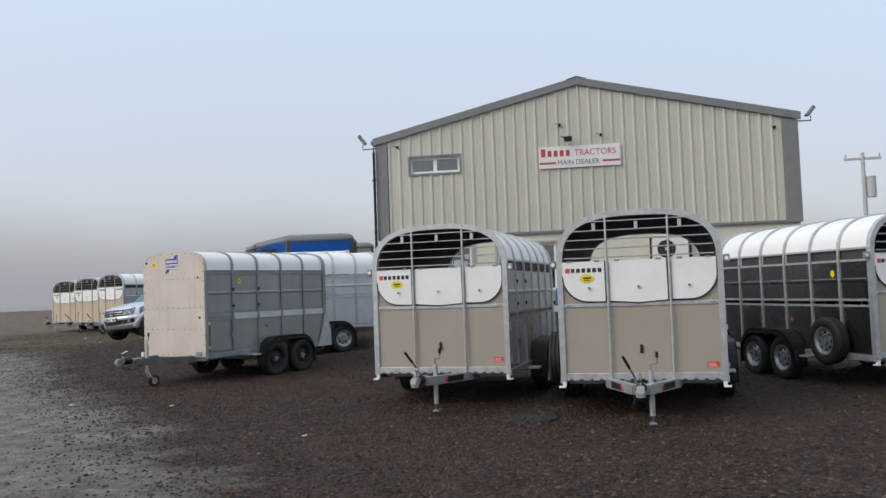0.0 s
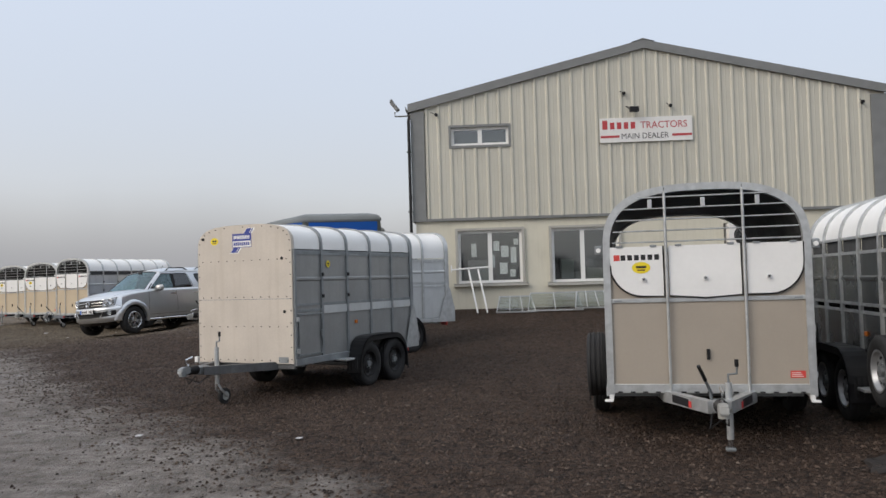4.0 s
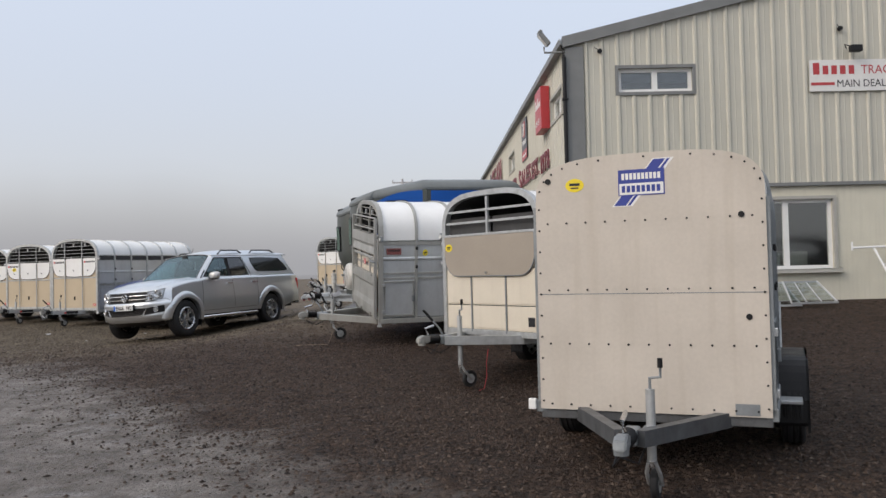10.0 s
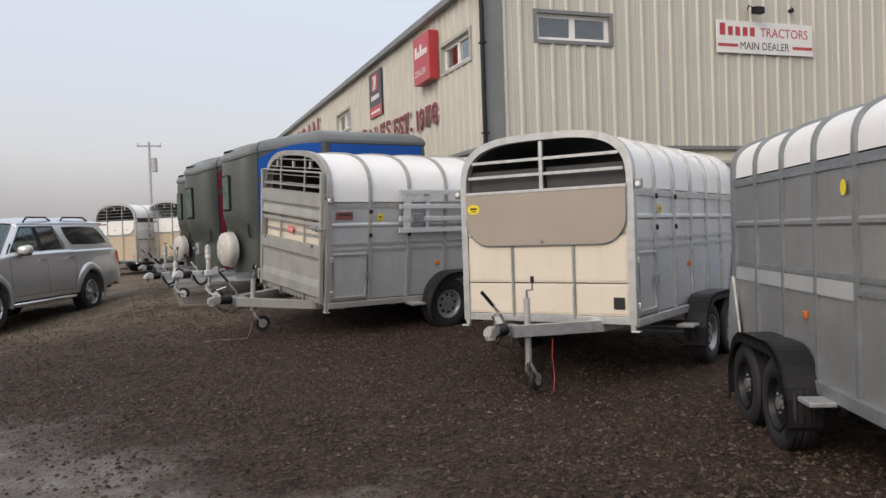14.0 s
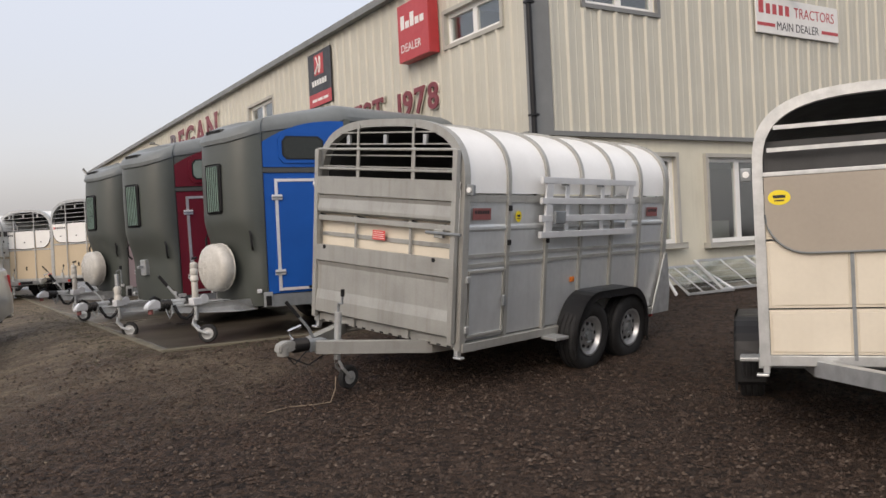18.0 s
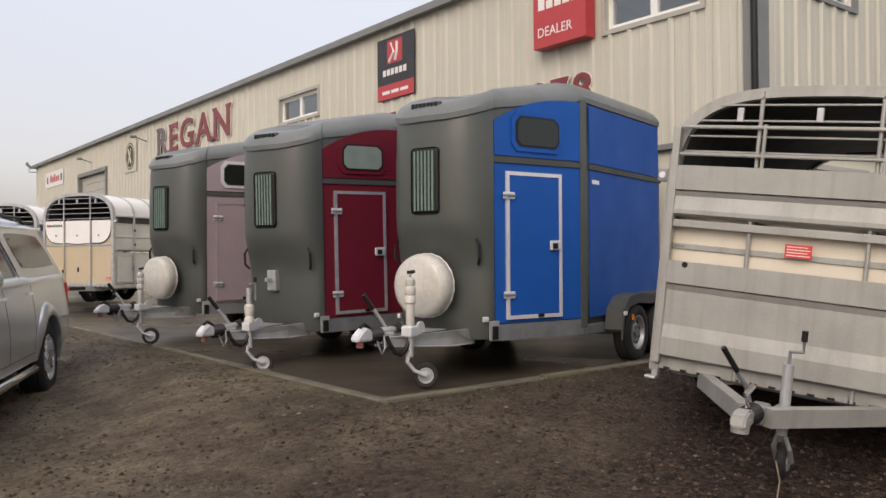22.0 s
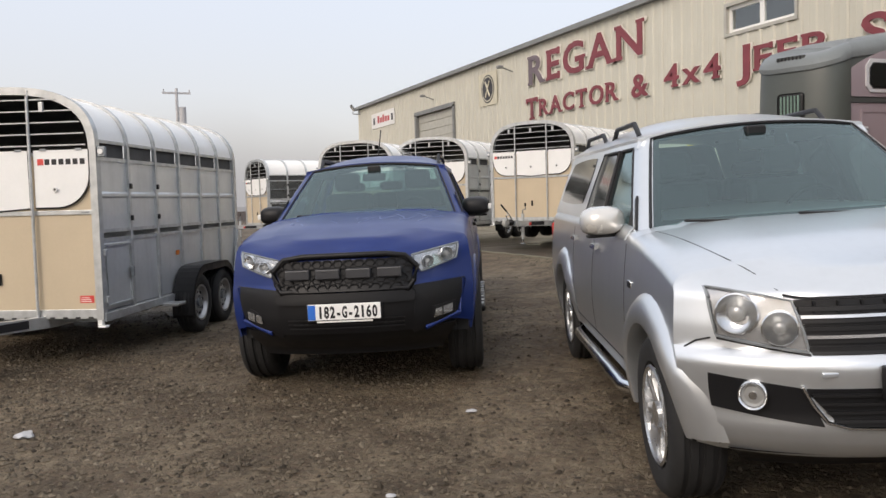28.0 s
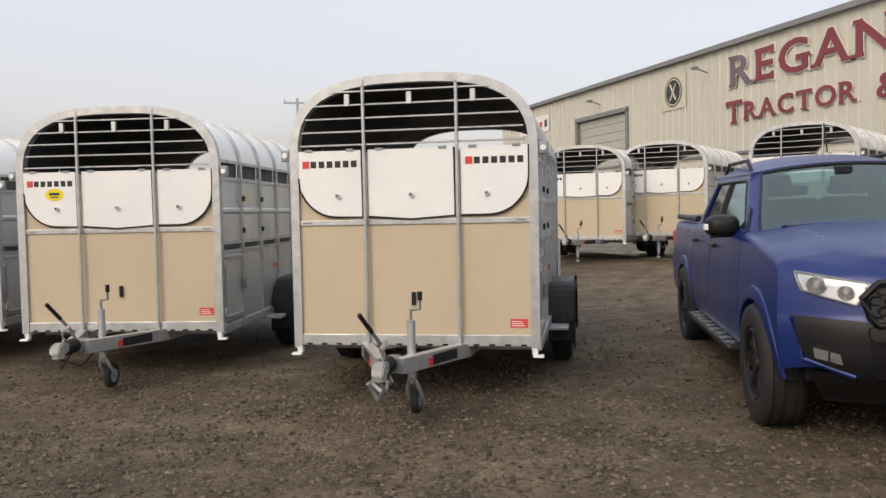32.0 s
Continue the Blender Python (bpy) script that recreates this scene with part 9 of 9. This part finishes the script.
PAPER = mat("crumpled_white_litter", (0.44, 0.44, 0.45), 0.7, var=0.15, bump=0.01)
for x, y, r, lab in ((-18.42, 29.33, 0.085, "crumpled grey-white litter on wet gravel"), (-15.62, 28.42, 0.05, "small scrap of white litter on gravel"), (-5.6, 11.0, 0.045, "small scrap of white litter on gravel"),
                     (-16.6, 27.3, 0.035, "small scrap of white litter on gravel"), (-2.9, 8.7, 0.04, "small scrap of white litter on gravel"), (-7.4, 11.4, 0.05, "small scrap of white litter on gravel")):
    bm = bmesh.new()
    bmesh.ops.create_icosphere(bm, subdivisions=2, radius=r)
    for v in bm.verts:
        v.co = v.co * (0.75 + 0.5 * noise.noise(v.co * 18 + Vector((x, y, 0))))
        v.co.z *= 0.28
    ob = tagged(part("litter", bm, PAPER), lab, "litter")
    ob.matrix_basis = pose(x, y, ground_z(x, y) + roughness(x, y) + 0.02, 0, 0, x * 40)
# dark clod of spilled soil between the first trailers
bm = bmesh.new()
bmesh.ops.create_icosphere(bm, subdivisions=4, radius=0.36)
for v in bm.verts:
    v.co = v.co * (0.8 + 0.5 * noise.noise(v.co * 5))
    v.co.z = v.co.z * 0.20 + 0.05 * noise.noise(v.co * 15)
    v.co.x *= 1.15 + 0.25 * noise.noise(v.co * 9)
so = tagged(part("soil_mound", bm, mat("black_soil", (0.018, 0.014, 0.012), 0.8, var=0.4, bump=0.01)), "low dark mound of spilled wet soil", "soil")
so.matrix_basis = pose(-0.42, 9.6, ground_z(-0.4, 9.6), 0, 0, 30)
# trailing rope ends
OLDCORD = mat("dirty_cord", (0.22, 0.17, 0.12), 0.8, var=0.2, bump=0.0)
for nm, col, pts in (("red", SIGNRED, [(-7.90, 18.06, 0.62), (-7.93, 18.02, 0.45), (-7.93, 17.98, 0.30), (-7.97, 17.93, 0.16), (-8.03, 17.86, 0.15)]),
                     ("pale", OLDCORD, [(-10.24, 21.84, 0.60), (-10.27, 21.80, 0.50), (-10.32, 21.79, 0.2), (-10.45, 21.80, 0.2), (-10.66, 21.86, 0.2), (-10.86, 21.83, 0.2)])):
    tagged(part("cord", mtube([(x, y, max(z, ground_z(x, y) + roughness(x, y) + 0.006)) for x, y, z in pts], 0.005, 5), col), f"thin {nm} cord trailing on the gravel", "cord")

# fogged tree line and sky edge, far off; mist painted as fading grey glow
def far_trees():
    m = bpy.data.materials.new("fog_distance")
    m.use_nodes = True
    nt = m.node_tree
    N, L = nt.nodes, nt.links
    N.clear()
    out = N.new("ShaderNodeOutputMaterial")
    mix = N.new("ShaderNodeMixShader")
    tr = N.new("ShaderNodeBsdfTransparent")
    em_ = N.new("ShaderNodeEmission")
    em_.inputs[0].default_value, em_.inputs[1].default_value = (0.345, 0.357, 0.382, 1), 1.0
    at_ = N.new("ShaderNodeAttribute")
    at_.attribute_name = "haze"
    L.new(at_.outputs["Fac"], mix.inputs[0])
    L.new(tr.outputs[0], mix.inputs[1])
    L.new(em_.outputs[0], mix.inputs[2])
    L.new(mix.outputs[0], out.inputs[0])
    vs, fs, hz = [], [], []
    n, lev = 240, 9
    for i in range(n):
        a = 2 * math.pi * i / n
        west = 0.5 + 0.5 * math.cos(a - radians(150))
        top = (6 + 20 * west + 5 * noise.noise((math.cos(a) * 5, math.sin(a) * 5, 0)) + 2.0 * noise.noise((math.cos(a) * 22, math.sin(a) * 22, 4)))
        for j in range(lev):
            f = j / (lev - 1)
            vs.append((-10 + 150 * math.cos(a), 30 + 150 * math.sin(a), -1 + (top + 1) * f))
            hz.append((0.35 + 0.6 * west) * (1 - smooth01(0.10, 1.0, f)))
    for i in range(n):
        for j in range(lev - 1):
            k = (i + 1) % n
            fs.append((i * lev + j, k * lev + j, k * lev + j + 1, i * lev + j + 1))
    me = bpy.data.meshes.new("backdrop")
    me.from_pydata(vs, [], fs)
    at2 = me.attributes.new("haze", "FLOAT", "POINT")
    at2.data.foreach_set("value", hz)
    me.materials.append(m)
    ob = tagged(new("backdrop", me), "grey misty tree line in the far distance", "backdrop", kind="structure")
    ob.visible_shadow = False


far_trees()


# ---- loose stones on the yard ----
def pebbles(count, seed, material, north, label):
    rng = random.Random(seed)
    base = [(1, 0, 0), (-1, 0, 0), (0, 1, 0), (0, -1, 0), (0, 0, 1), (0, 0, -0.4)]
    tri_ = [(0, 2, 4), (2, 1, 4), (1, 3, 4), (3, 0, 4), (2, 0, 5), (1, 2, 5), (3, 1, 5), (0, 3, 5)]
    vs, fs = [], []
    while len(vs) < count * 6:
        pick = rng.random()
        if north:
            x, y = (rng.gauss(-17.0, 3.0), rng.gauss(26.5, 2.4)) if pick < 0.45 else (rng.gauss(-19.5, 2.8), rng.gauss(30.8, 1.9))
        elif pick < 0.76:
            u = rng.random()
            x, y = 0.5 - 19.0 * u + rng.gauss(0.5, 4.2), 2.0 + 24.0 * u + rng.gauss(1.5, 3.2)
        else:
            x, y = rng.uniform(-24, 6), rng.uniform(4, 33)
        if (muddy(x, y) + rng.uniform(-0.3, 0.3) > 0.5) != north:
            continue
        if (y > 24.6 and x > -11.1) or rng.random() < 0.95 * traffic(x, y) * (1 if y < 22 else 0.15):
            continue
        r = 0.008 + 0.017 * rng.random() ** 2.4
        a = rng.uniform(0, 6.28)
        sx, sy, sz = r * rng.uniform(0.7, 1.5), r * rng.uniform(0.6, 1.2), r * rng.uniform(0.4, 0.9)
        z = ground_z(x, y) + roughness(x, y) + sz * 0.25
        c, s = math.cos(a), math.sin(a)
        k = len(vs)
        for p in base:
            px, py = p[0] * sx * rng.uniform(0.8, 1.2), p[1] * sy * rng.uniform(0.8, 1.2)
            vs.append((x + px * c - py * s, y + px * s + py * c, z + p[2] * sz))
        fs += [(k + i, k + j, k + l) for i, j, l in tri_]
    me = bpy.data.meshes.new("gravel")
    me.from_pydata(vs, [], fs)
    me.materials.append(material)
    tagged(new("gravel", me), label, "gravel", kind="stuff")


def stone_material(name, dark, mid, high, pale):
    m = bpy.data.materials.new(name)
    m.use_nodes = True
    N, L = m.node_tree.nodes, m.node_tree.links
    g = N.new("ShaderNodeNewGeometry")
    r = N.new("ShaderNodeValToRGB")
    r.color_ramp.elements[0].color = (*dark, 1)
    r.color_ramp.elements[1].color = (*pale, 1)
    for p_, c_ in ((0.55, mid), (0.95, high)):
        e = r.color_ramp.elements.new(p_)
        e.color = (*c_, 1)
    L.new(g.outputs["Random Per Island"], r.inputs[0])
    L.new(r.outputs[0], N["Principled BSDF"].inputs["Base Color"])
    N["Principled BSDF"].inputs["Roughness"].default_value = 0.65
    N["Principled BSDF"].inputs["Specular IOR Level"].default_value = 0.25
    return m


STONES = stone_material("gravel_chip", (0.010, 0.006, 0.004), (0.050, 0.033, 0.024), (0.080, 0.056, 0.041), (0.125, 0.098, 0.078))
MUDSTONES = stone_material("mud_coated_chip", (0.028, 0.021, 0.014), (0.100, 0.080, 0.056), (0.145, 0.118, 0.084), (0.19, 0.16, 0.12))
pebbles(125000, 5, STONES, False, "loose dark brown gravel chips on yard")
pebbles(42000, 6, MUDSTONES, True, "mud-coated brown gravel chips on yard")

# the tree of parts goes no deeper than thing, part and sub-part
for ob in list(bpy.data.objects):
    up = ob.parent
    if up and up.parent and up.parent.parent:
        ob.matrix_basis = up.matrix_basis @ ob.matrix_basis
        ob.parent = up.parent
